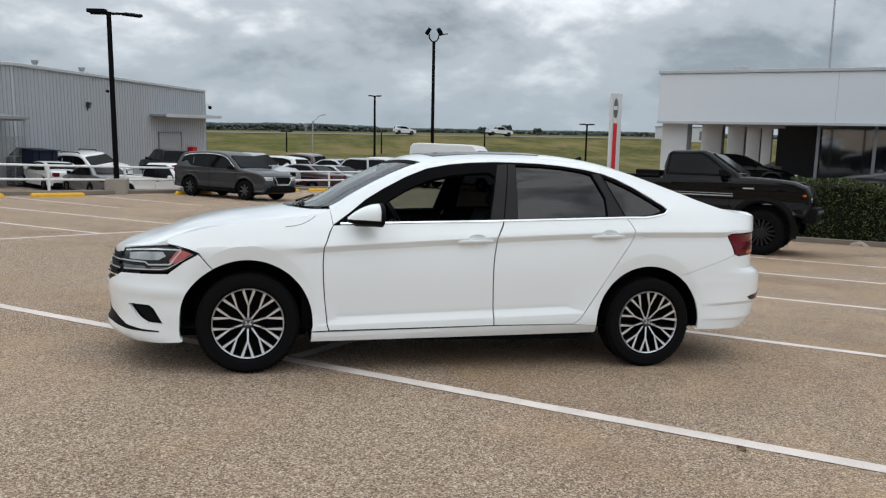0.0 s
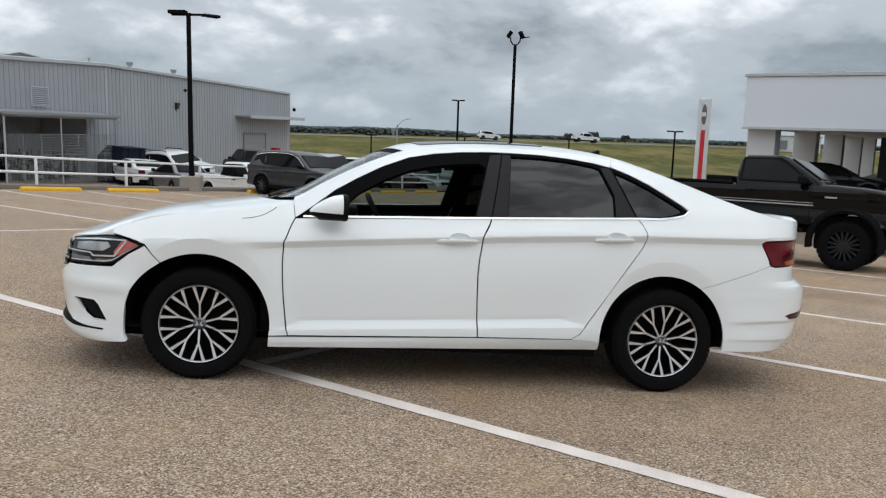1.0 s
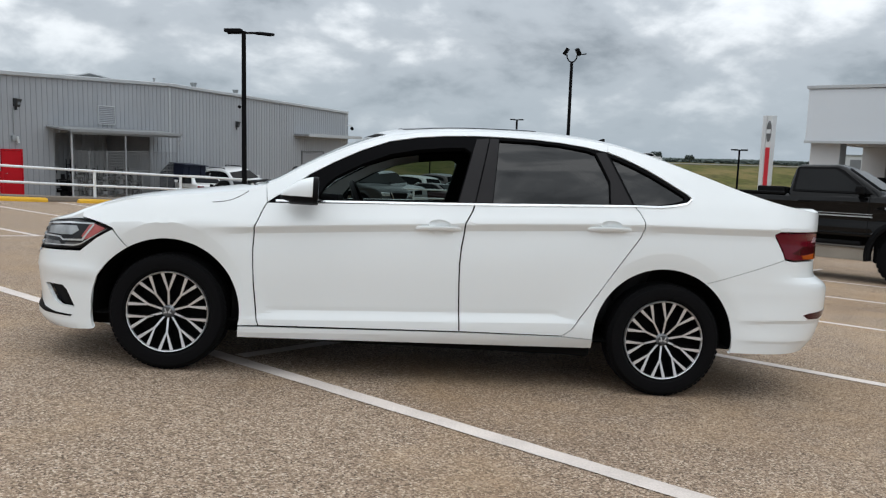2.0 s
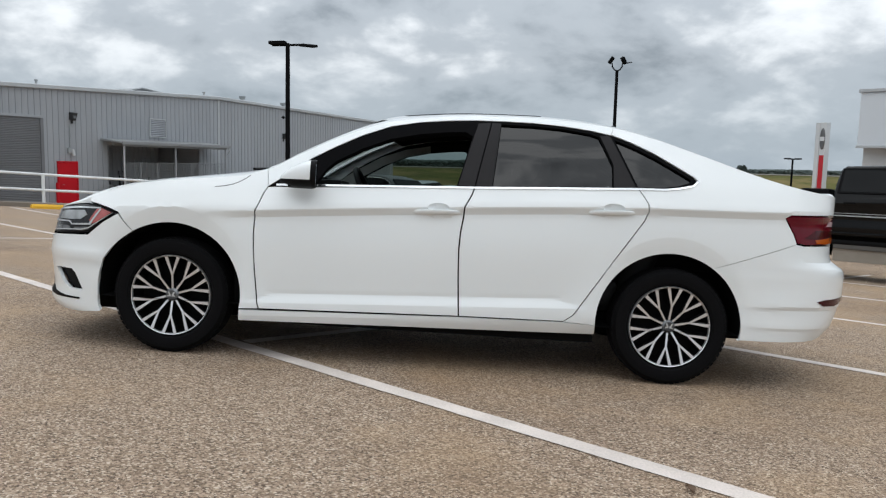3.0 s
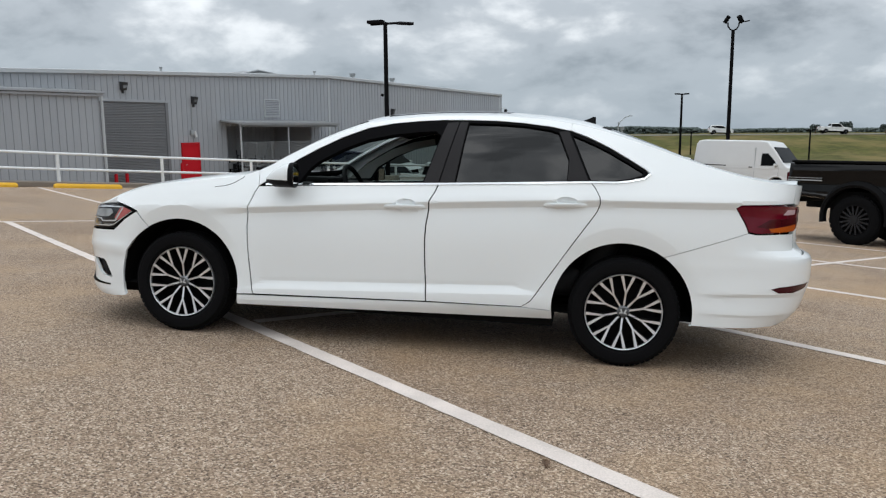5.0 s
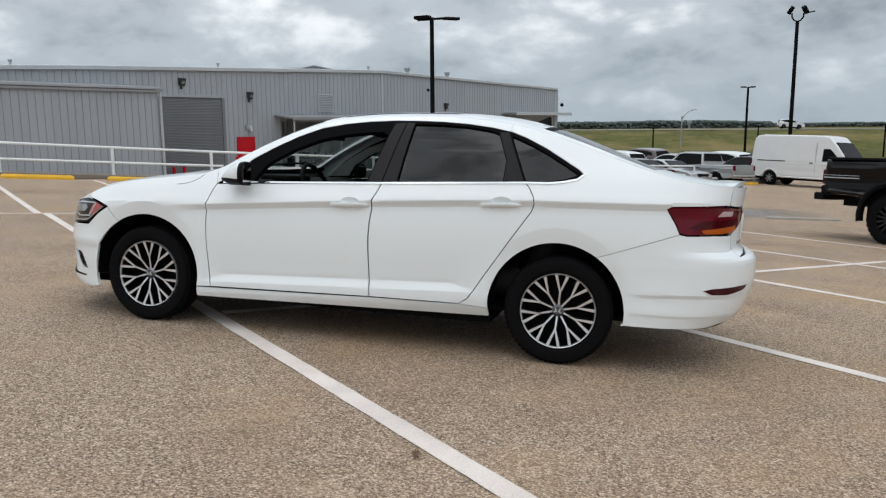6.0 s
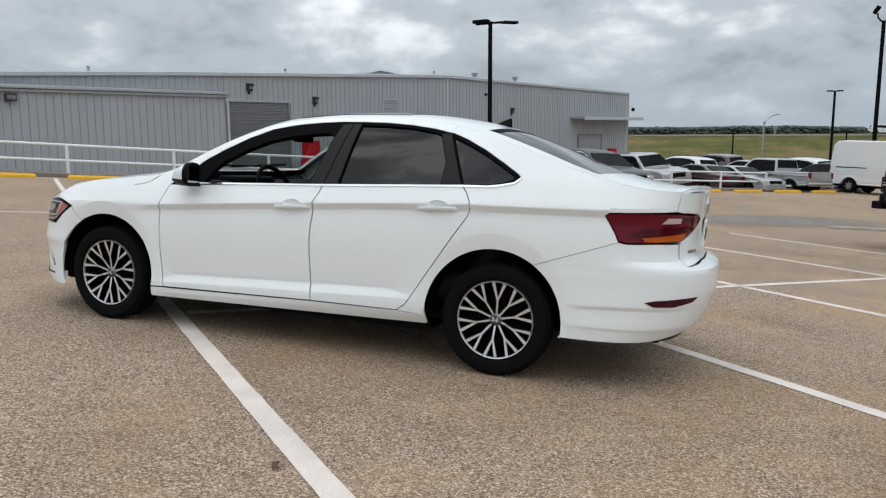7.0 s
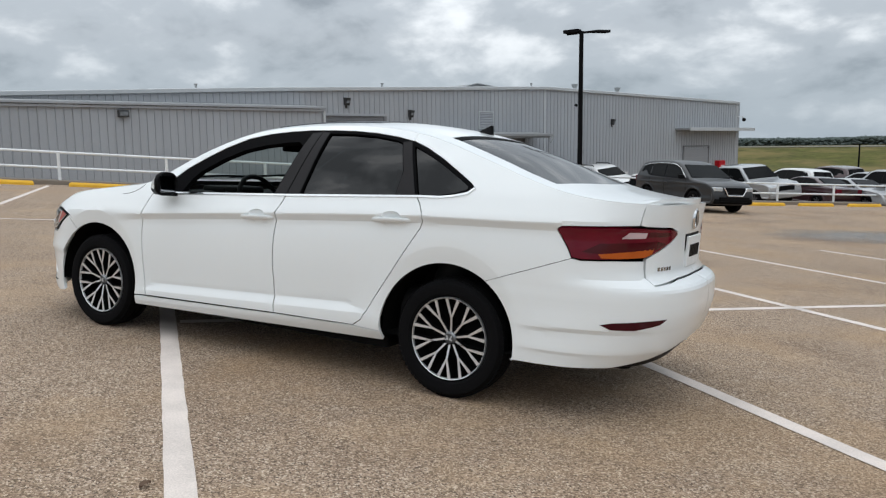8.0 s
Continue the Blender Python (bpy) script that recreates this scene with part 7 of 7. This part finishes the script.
def rail_fence(n0, n1, spacing=2.85, height=.96):
    fence = thing("rail_fence", "white-painted two-rail steel fence", "fence", group="rail fences")
    count = round((n1 - n0) / spacing)
    tops = []
    for i in range(count + 1):
        p = lot(n0 + (n1 - n0) * i / count, FENCE_T)
        bm = bmesh.new()
        tube(bm, [(p.x, p.y, p.z - .3), (p.x, p.y, p.z + height - .02)], .048, 10)
        smooth(part("post", bm, M_WHITE, fence))
        tops.append(p)
    for h in (height, height * .52):
        for a, b in zip(tops, tops[1:]):
            bm = bmesh.new()
            tube(bm, [(a.x, a.y, a.z + h), (b.x, b.y, b.z + h)], .04, 10)
            smooth(part("rail", bm, M_WHITE, fence))


rail_fence(-16.05, 17.5, 3.05)
rail_fence(20.6, 30.1, 3.17, .88)
low_rail = thing("rail_fence", "low white steel rail at the yard's edge", "fence", group="rail fences")
for n in (31.0, 33.2, 35.3):
    p = lot(n, FENCE_T)
    bm = bmesh.new()
    tube(bm, [(p.x, p.y, p.z - .2), (p.x, p.y, p.z + .28)], .05, 10)
    smooth(part("post", bm, M_WHITE, low_rail))
a, b = lot(30.5, FENCE_T), lot(35.7, FENCE_T)
bm = bmesh.new()
tube(bm, [(a.x, a.y, a.z + .26), (b.x, b.y, b.z + .26)], .06, 10)
smooth(part("rail", bm, M_WHITE, low_rail))

kerb = bmesh.new()
rows = []
for i in range(61):
    n = -20 + 58 * i / 60
    rows.append([kerb.verts.new(lot(n, FENCE_T + o, h)) for o, h in ((-.28, .0), (-.26, .11), (-.23, .13), (.28, .13), (.30, -.9))])
for r0, r1 in zip(rows, rows[1:]):
    for j in range(4):
        kerb.faces.new((r0[j], r0[j + 1], r1[j + 1], r1[j]))
bmesh.ops.recalc_face_normals(kerb, faces=kerb.faces)
me = bpy.data.meshes.new("kerb")
kerb.to_mesh(me)
kerb.free()
me.materials.append(M_KERB)
tagged(new("kerb", me), "low weathered concrete kerb under the rail", "kerb", kind="structure")


def wheel_stop(n, t=STOP_T):
    p = lot(n, t)
    ob = thing("wheel_stop", "yellow-painted concrete wheel stop on the paving", "wheel stop", on_ground(p.x, p.y, 49), "wheel stops")
    bm = bmesh.new()
    sec = [(-.09, 0), (-.085, .07), (-.05, .125), (.05, .125), (.085, .07), (.09, 0)]
    ends = []
    for x, k in ((-.92, .75), (-.86, 1.0), (.86, 1.0), (.92, .75)):
        ends.append([bm.verts.new((x, y * (.9 if k < 1 else 1), z * k)) for y, z in sec])
    for r0, r1 in zip(ends, ends[1:]):
        for j in range(5):
            bm.faces.new((r0[j], r0[j + 1], r1[j + 1], r1[j]))
    bm.faces.new(ends[0])
    bm.faces.new(ends[-1][::-1])
    bmesh.ops.recalc_face_normals(bm, faces=bm.faces)
    part("block", bm, M_YELLOW, ob)
    for x in (-.6, .6):
        bm = bmesh.new()
        tube(bm, [(x, 0, .12), (x, 0, .132)], .02, 8)
        part("pin", bm, M_GALV, ob)


for n in (-10.8, -8.1, -5.35, -2.6, .05, 2.8, 5.5, 8.25, 11.0, 16.8, 22.25, 24.9, 27.65, 30.45, 33.15):
    wheel_stop(n)


# ---- poles ----
def lamp_post(x, y, top_z, radius, name, label, heads):
    base = ground_z(x, y) if y < 66 else land_z(x, y)
    ob = thing(name, label, "street lamp", pose(x, y, base), "lamp posts")
    h = top_z - base
    bm = bmesh.new()
    tube(bm, [(0, 0, -.3), (0, 0, h)], radius, 12, radius * .8)
    pole = smooth(part("pole", bm, M_DARKMETAL, ob))
    heads(ob, h)
    return ob


def twin_heads(ob, h):
    bm = bmesh.new()
    box(bm, -.62, .62, -.035, .035, h - .10, h - .02, .01, pose(0, 0, 0, 0, 0, -12))
    part("arm", bm, M_DARKMETAL, ob)
    part("lamp_head", boxed(-.72, -.08, -.14, .14, h - .04, h + .09, .03, pose(0, 0, 0, 0, 0, -12)), M_DARKMETAL, ob)
    bm = bmesh.new()
    box(bm, .0, .62, -.16, .16, -.05, .05, .03)
    ob2 = part("lamp_head", bm, M_DARKMETAL, ob)
    ob2.matrix_local = pose(.50, -.1, h - .06, 12, 6, -12)


post = lamp_post(-6.31, 24.09, 5.39, .10, "lamp_post", "tall black steel lamp post with two flat heads", twin_heads)
foot = part("footing", boxed(-.36, .36, -.36, .36, -.3, .55, .03), M_CONCRETE, post, "square concrete footing")
bm = bmesh.new()
tube(bm, [(-.11, -.03, 3.6), (-.2, -.05, 3.66)], .05, 8)
part("sensor", bm, M_DARKMETAL, post)


def flood_heads(ob, h):
    bm = bmesh.new()
    for s in (-1, 1):
        tube(bm, [(0, 0, h - .05), (s * .18, 0, h + .02), (s * .32, 0, h + .22), (s * .34, 0, h + .45)], .045, 8)
    part("fork", bm, M_DARKMETAL, ob)
    for s, tip in ((-1, 35), (1, -20)):
        bm = bmesh.new()
        box(bm, -.12, .12, -.18, .18, -.22, .26, .03)
        head = part("lamp_head", bm, M_DARKMETAL, ob)
        head.matrix_local = pose(s * .42, 0, h + .62, 15, -s * 32, 0)
        part("lens", boxed(-.10, .10, -.21, -.182, -.18, .22, .005), M_VEHGLASS, head)
    bm = bmesh.new()
    tube(bm, [(.34, 0, h + .42), (.95, -.1, h + .52)], .04, 6)
    part("side_arm", bm, M_DARKMETAL, ob)


lamp_post(10.44, 47.25, 7.45, .13, "flood_light", "tall black pole with floodlights on a fork", flood_heads)


def tee_heads(ob, h):
    part("arm", boxed(-.55, .55, -.05, .05, h - .12, h, .02), M_DARKMETAL, ob)
    for s in (-1, 1):
        part("lamp_head", boxed(s * .55 - .32, s * .55 + .32, -.2, .2, h - .10, h + .05, .03), M_DARKMETAL, ob)


lamp_post(13.5, 96.6, 5.6, .16, "lamp_post", "slim black lamp post with a crosswise head", tee_heads)
for x, y, z in ((35.1, 77.0, 2.3), (2.65, 115.8, .6), (17.6, 117.3, .8), (31.15, 104.9, 1.0)):
    lamp_post(x, y, z, .12, "lamp_post", "short black lamp post with a crosswise head", tee_heads)


def goose_head(ob, h):
    bm = bmesh.new()
    tube(bm, [(0, 0, h - .6), (.3, 0, h + .1), (1.0, 0, h + .75), (1.7, 0, h + .95)], .06, 8)
    part("arm", bm, M_GALV, ob)
    part("lamp_head", boxed(1.5, 2.1, -.12, .12, h + .9, h + 1.02, .03), M_GALV, ob)


street = lamp_post(6.78, 118.0, 2.3, .12, "street_lamp", "galvanised roadside lamp with a curved arm", goose_head)
for o in street.children:
    o.data.materials[0] = M_GALV

# ---- dealer's sign pylon, with its mark as a plain shape ----
pylon = thing("sign_pylon", "silver pylon sign with a red panel and a plain badge", "sign", pose(25.7, 50.8, -3.0, 0, 0, -62))
part("shaft", boxed(-.12, .22, -.28, .28, -.2, 7.5, .03), M_SIGNWHITE, pylon)
part("face", boxed(.223, .66, -.24, .24, -.2, 7.5, .03), M_SIGNWHITE, pylon)
part("red_panel", boxed(.28, .63, -.275, .275, -.1, 5.2, .02), M_SIGNRED, pylon)
bm = bmesh.new()
lathe(bm, [(.0, -.29), (.30, -.29), (.36, -.30), (.42, -.27), (.42, -.24)], 28)
badge = part("badge", bm, M_MIDGREY, pylon, "plain round badge")
badge.location = (.45, 0, 6.35)
badge.scale = (.48, 1, 1.8)
part("badge_bar", boxed(.26, .64, -.315, -.30, 6.2, 6.5, .01), M_SIGNWHITE, pylon)


# ---- hedge by the showroom ----
def hedge(x, y, turn, length, depth, height):
    m = on_ground(x, y, turn)
    core = bmesh.new()
    box(core, .15, length - .15, .12, depth - .12, 0, height - .12, .08)
    rng = random.Random(7)
    me = bpy.data.meshes.new("hedge")
    verts, faces = [], []
    core.verts.ensure_lookup_table()
    verts += [tuple(v.co) for v in core.verts]
    for i, v in enumerate(core.verts):
        v.index = i
    faces += [tuple(v.index for v in f.verts) for f in core.faces]
    core.free()
    solid = len(faces)
    for _ in range(24000):
        pick = rng.random()
        px_ = rng.uniform(0, length * (1 if rng.random() < .4 else .45))
        wob = .09 * math.sin(px_ * 2.1) + .06 * math.sin(px_ * 5.3 + 1)
        if pick < .62:
            p = Vector((px_, rng.uniform(-.14, .10) + wob * .9 + .10 * noise.noise((px_ * 3.1, 0, 2.0)), (height + wob * .5) * (1 - .97 * rng.random() ** 1.5)))
        elif pick < .92:
            p = Vector((px_, rng.uniform(0, depth), height + wob * .5 + rng.uniform(-.12, .06)))
        else:
            p = Vector((rng.uniform(-.06, .1), rng.uniform(0, depth), rng.uniform(.02, height)))
        q = Euler((rng.uniform(-1.2, 1.2), rng.uniform(-1.2, 1.2), rng.uniform(0, 6.3))).to_matrix()
        l, w = rng.uniform(.025, .055), rng.uniform(.013, .026)
        n0 = len(verts)
        for c in ((-l, 0, 0), (0, -w, .006), (l, 0, 0), (0, w, .006)):
            verts.append(tuple(p + q @ Vector(c)))
        faces.append((n0, n0 + 1, n0 + 2, n0 + 3))
    me.from_pydata(verts, [], faces)
    me.materials.append(M_HEDGE)
    me.materials.append(M_HEDGECORE)
    for p in list(me.polygons)[:solid]:
        p.material_index = 1
    ob = new("hedge", me)
    ob.matrix_world = m
    return tagged(ob, "clipped dark green hedge along the showroom forecourt", "hedge", kind="stuff")


hedge(12.0, 11.55, -36, 26, 1.3, 1.55)
kb = thing("forecourt_kerb", "low concrete kerb below the hedge", "kerb", on_ground(11.9, 11.2, -36))
for i in range(9):
    part("kerb_stone", boxed(i * 3.0 + .01, i * 3.0 + 2.99, -.12, .18, -.1, .12, .02), M_KERB, kb)
for x, y, sx in ((13.1, 10.30, .24), (12.55, 10.7, .12)):
    rk = thing("pale_rock", "pale rough rock lying under the hedge", "rock", on_ground(x, y, 20), "rocks under the hedge")
    bm = bmesh.new()
    bmesh.ops.create_icosphere(bm, subdivisions=2, radius=sx)
    for v in bm.verts:
        v.co *= 1 + .25 * noise.noise(v.co * 5)
        v.co.z = max(v.co.z * .5, -.02)
    part("stone", bm, M_CONCRETE, rk)

# damp patch on the paving by the rail
centre = lot(15.4, 8.2, .005)
bm = bmesh.new()
bmesh.ops.create_grid(bm, x_segments=16, y_segments=16, size=1.0)
for v in bm.verts:
    along = LOT_X * (v.co.x * 4.2) + LOT_Y * (v.co.y * 2.2) + centre
    v.co.z = ground_z(along.x, along.y) - centre.z + .005
me = bpy.data.meshes.new("damp_patch")
bm.to_mesh(me)
bm.free()
me.materials.append(M_WET)
patch = new("damp_patch", me)
patch.matrix_world = Matrix.Translation(centre) @ Matrix(((LOT_X.x * 4.2, LOT_Y.x * 2.2, 0, 0), (LOT_X.y * 4.2, LOT_Y.y * 2.2, 0, 0), (0, 0, 1, 0), (0, 0, 0, 1)))
tagged(patch, "damp shining patch on the paving", "puddle", kind="structure")

# island kerb, drain stain edge and the small stone
isl = thing("kerb_island", "low worn concrete kerb island in the lot", "kerb", on_ground(5.7, 15.7, 22))
bm = bmesh.new()
outline = [(1.0 * math.cos(a), .17 * math.sin(a)) for a in np.linspace(0, 2 * math.pi, 29)[:-1]]
low = [bm.verts.new((x * 1.05, y * 1.05, -.02)) for x, y in outline]
edge1 = [bm.verts.new((x, y * (1 + .25 * noise.noise((x * 4, y, 0))), .045 + .02 * noise.noise((x * 3, y * 3, 1)))) for x, y in outline]
edge2 = [bm.verts.new((x * .90, y * .70, .055 + .02 * noise.noise((x * 5, y * 5, 2)))) for x, y in outline]
for a, b in ((low, edge1), (edge1, edge2)):
    for i in range(28):
        bm.faces.new((a[i], a[(i + 1) % 28], b[(i + 1) % 28], b[i]))
bm.faces.new(edge2)
part("kerb_ring", bm, M_CONCRETE, isl)
leaf = thing("dead_leaf", "small dark curled leaf lying by the painted line", "leaf", on_ground(.995, -2.45, 100))
bm = bmesh.new()
rows = []
for i in range(6):
    k = i / 5
    w = .016 * math.sin(math.pi * min(k * .9 + .08, 1))
    rows.append([bm.verts.new((-.03 + .06 * k, s * w, .004 + .010 * abs(s) + .006 * math.sin(k * 3))) for s in (-1, 0, 1)])
for a, b in zip(rows, rows[1:]):
    for j in range(2):
        bm.faces.new((a[j], b[j], b[j + 1], a[j + 1]))
part("blade", bm, M_WOOD, leaf)
p = lot(3.6, 2.9, .006)
cover = thing("drain_cover", "small round iron cover set in the paving", "drain cover", on_ground(p.x, p.y, 0))
bm = bmesh.new()
tube(bm, [(0, 0, -.05), (0, 0, .006)], .14, 24)
part("lid", bm, M_GALV, cover)


# ---- beyond: road on the bank, woods, far things ----
bm = bmesh.new()
rows = []
for i in range(81):
    x = -400 + 10 * i
    y = bank_edge(x) + 84
    rows.append([bm.verts.new((x, y + o, land_z(x, y + o) + .06)) for o in (-5, 5)])
for a, b in zip(rows, rows[1:]):
    bm.faces.new((a[0], b[0], b[1], a[1]))
me = bpy.data.meshes.new("road")
bm.to_mesh(me)
bm.free()
me.materials.append(M_ROAD)
tagged(new("road", me), "grey highway along the top of the bank", "road", kind="structure")


def woods(name, x0, x1, y0, y1, count, tall, seed, label):
    """Far trees as many small clumps with an uneven skyline."""
    rng = random.Random(seed)
    verts, faces = [], []
    ico = bmesh.new()
    bmesh.ops.create_icosphere(ico, subdivisions=1, radius=1)
    ico.verts.ensure_lookup_table()
    base = [v.co.copy() for v in ico.verts]
    for i, v in enumerate(ico.verts):
        v.index = i
    tris = [tuple(v.index for v in f.verts) for f in ico.faces]
    ico.free()
    for _ in range(count):
        k = rng.random()
        x = x0 + (x1 - x0) * k
        y = y0 + (y1 - y0) * k + rng.uniform(-25, 25)
        h = tall * (1 - (.32 * k if seed == 1 else 0)) * (.82 + .12 * math.sin(x * .011 + seed) + .06 * math.sin(x * .05) + .10 * noise.noise((x * .06, seed, 0)) + rng.uniform(-.07, .05))
        z0 = land_z(max(min(x, 1400), -1400), y)
        for c in range(5):
            r = rng.uniform(.5, 1.35)
            cx, cy, cz = x + rng.uniform(-3, 3), y + rng.uniform(-3, 3), z0 + h * (rng.random() ** .8 if c else rng.uniform(.9, 1.06)) - r * .5
            n0 = len(verts)
            for v in base:
                f = rng.uniform(.7, 1.25)
                verts.append((cx + v.x * r * 1.4 * f, cy + v.y * r * f, cz + v.z * r * .9 * f))
            faces += [tuple(n0 + i for i in t) for t in tris]
    me2 = bpy.data.meshes.new(name)
    me2.from_pydata(verts, [], faces)
    me2.materials.append(M_HAZYWOODS)
    return tagged(new(name, me2), label, "woods", kind="stuff")


woods("far_woods", -420, 90, 420, 640, 7500, 7.2, 1, "dark line of distant woods along the horizon")
woods("far_woods", 60, 420, 700, 560, 2200, 3.4, 5, "low distant scrub along the horizon")
for x, y, h in ((62, 190, 3.2), (56, 192, 2.6), (70, 188, 2.4), (118, 200, 3.0), (126, 205, 3.2)):
    tr = thing("roadside_tree", "small dark rounded roadside tree", "tree", pose(x, y, land_z(x, y)), "roadside trees")
    bm = bmesh.new()
    tube(bm, [(0, 0, -.3), (.1, 0, h * .5)], .16, 8, .09)
    part("trunk", bm, M_WOOD, tr)
    rng = random.Random(int(x * 7))
    verts, faces = [], []
    for _ in range(700):
        a, b, c = rng.uniform(0, 6.28), rng.uniform(-.4, 1), rng.random() ** .4
        p = Vector((math.cos(a) * h * .5 * c * math.sqrt(max(1 - b * b * .7, .1)), math.sin(a) * h * .5 * c, h * .55 + b * h * .38 * c))
        q = Euler((rng.uniform(0, 3), rng.uniform(0, 3), a)).to_matrix()
        n0 = len(verts)
        for d in ((-.2, 0, 0), (0, -.13, 0), (.2, 0, 0), (0, .13, 0)):
            verts.append(tuple(p + q @ Vector(d)))
        faces.append((n0, n0 + 1, n0 + 2, n0 + 3))
    me3 = bpy.data.meshes.new("crown")
    me3.from_pydata(verts, [], faces)
    me3.materials.append(M_HAZYWOODS)
    new("crown", me3).parent = tr


# traffic on the highway
for shape, label, x, y, turn in (("pickup", "white pickup far off on the highway", 48.2, 152.0, 3), ("suv", "white crossover far off on the highway", 27.5, 151.0, 3)):
    far = vehicle(shape, "highway_pickup" if shape == "pickup" else "highway_crossover", label, M_WHITEPAINT, x, y, turn, land_z(x, y) + .06 - ground_z(x, y))

tower = thing("far_tower", "slim grey tower standing on the horizon", "tower", pose(22.7, 420, land_z(22.7, 420)))
part("shaft", boxed(-.55, .55, -.6, .6, -1, 3.4, .05), M_ROOF, tower)
part("head", boxed(-1.1, 1.1, -.9, .9, 3.405, 5.2, .15), M_ROOF, tower)

hall = thing("far_hall", "long low white building far beyond the showroom", "building", pose(88, 150, land_z(88, 150), 0, 0, -16))
part("wall", boxed(-3.2, 9, -4, 4, -1, 2.7, .05), M_COLUMN, hall)
part("roof", boxed(-3.4, 9.2, -4.2, 4.2, 2.705, 2.9, .03), M_ROOF, hall)
for i in range(2, 4):
    part("door", boxed(-7.5 + i * 4, -5.5 + i * 4, -4.05, -4.003, 0, 1.9), M_SHUTTER, hall)
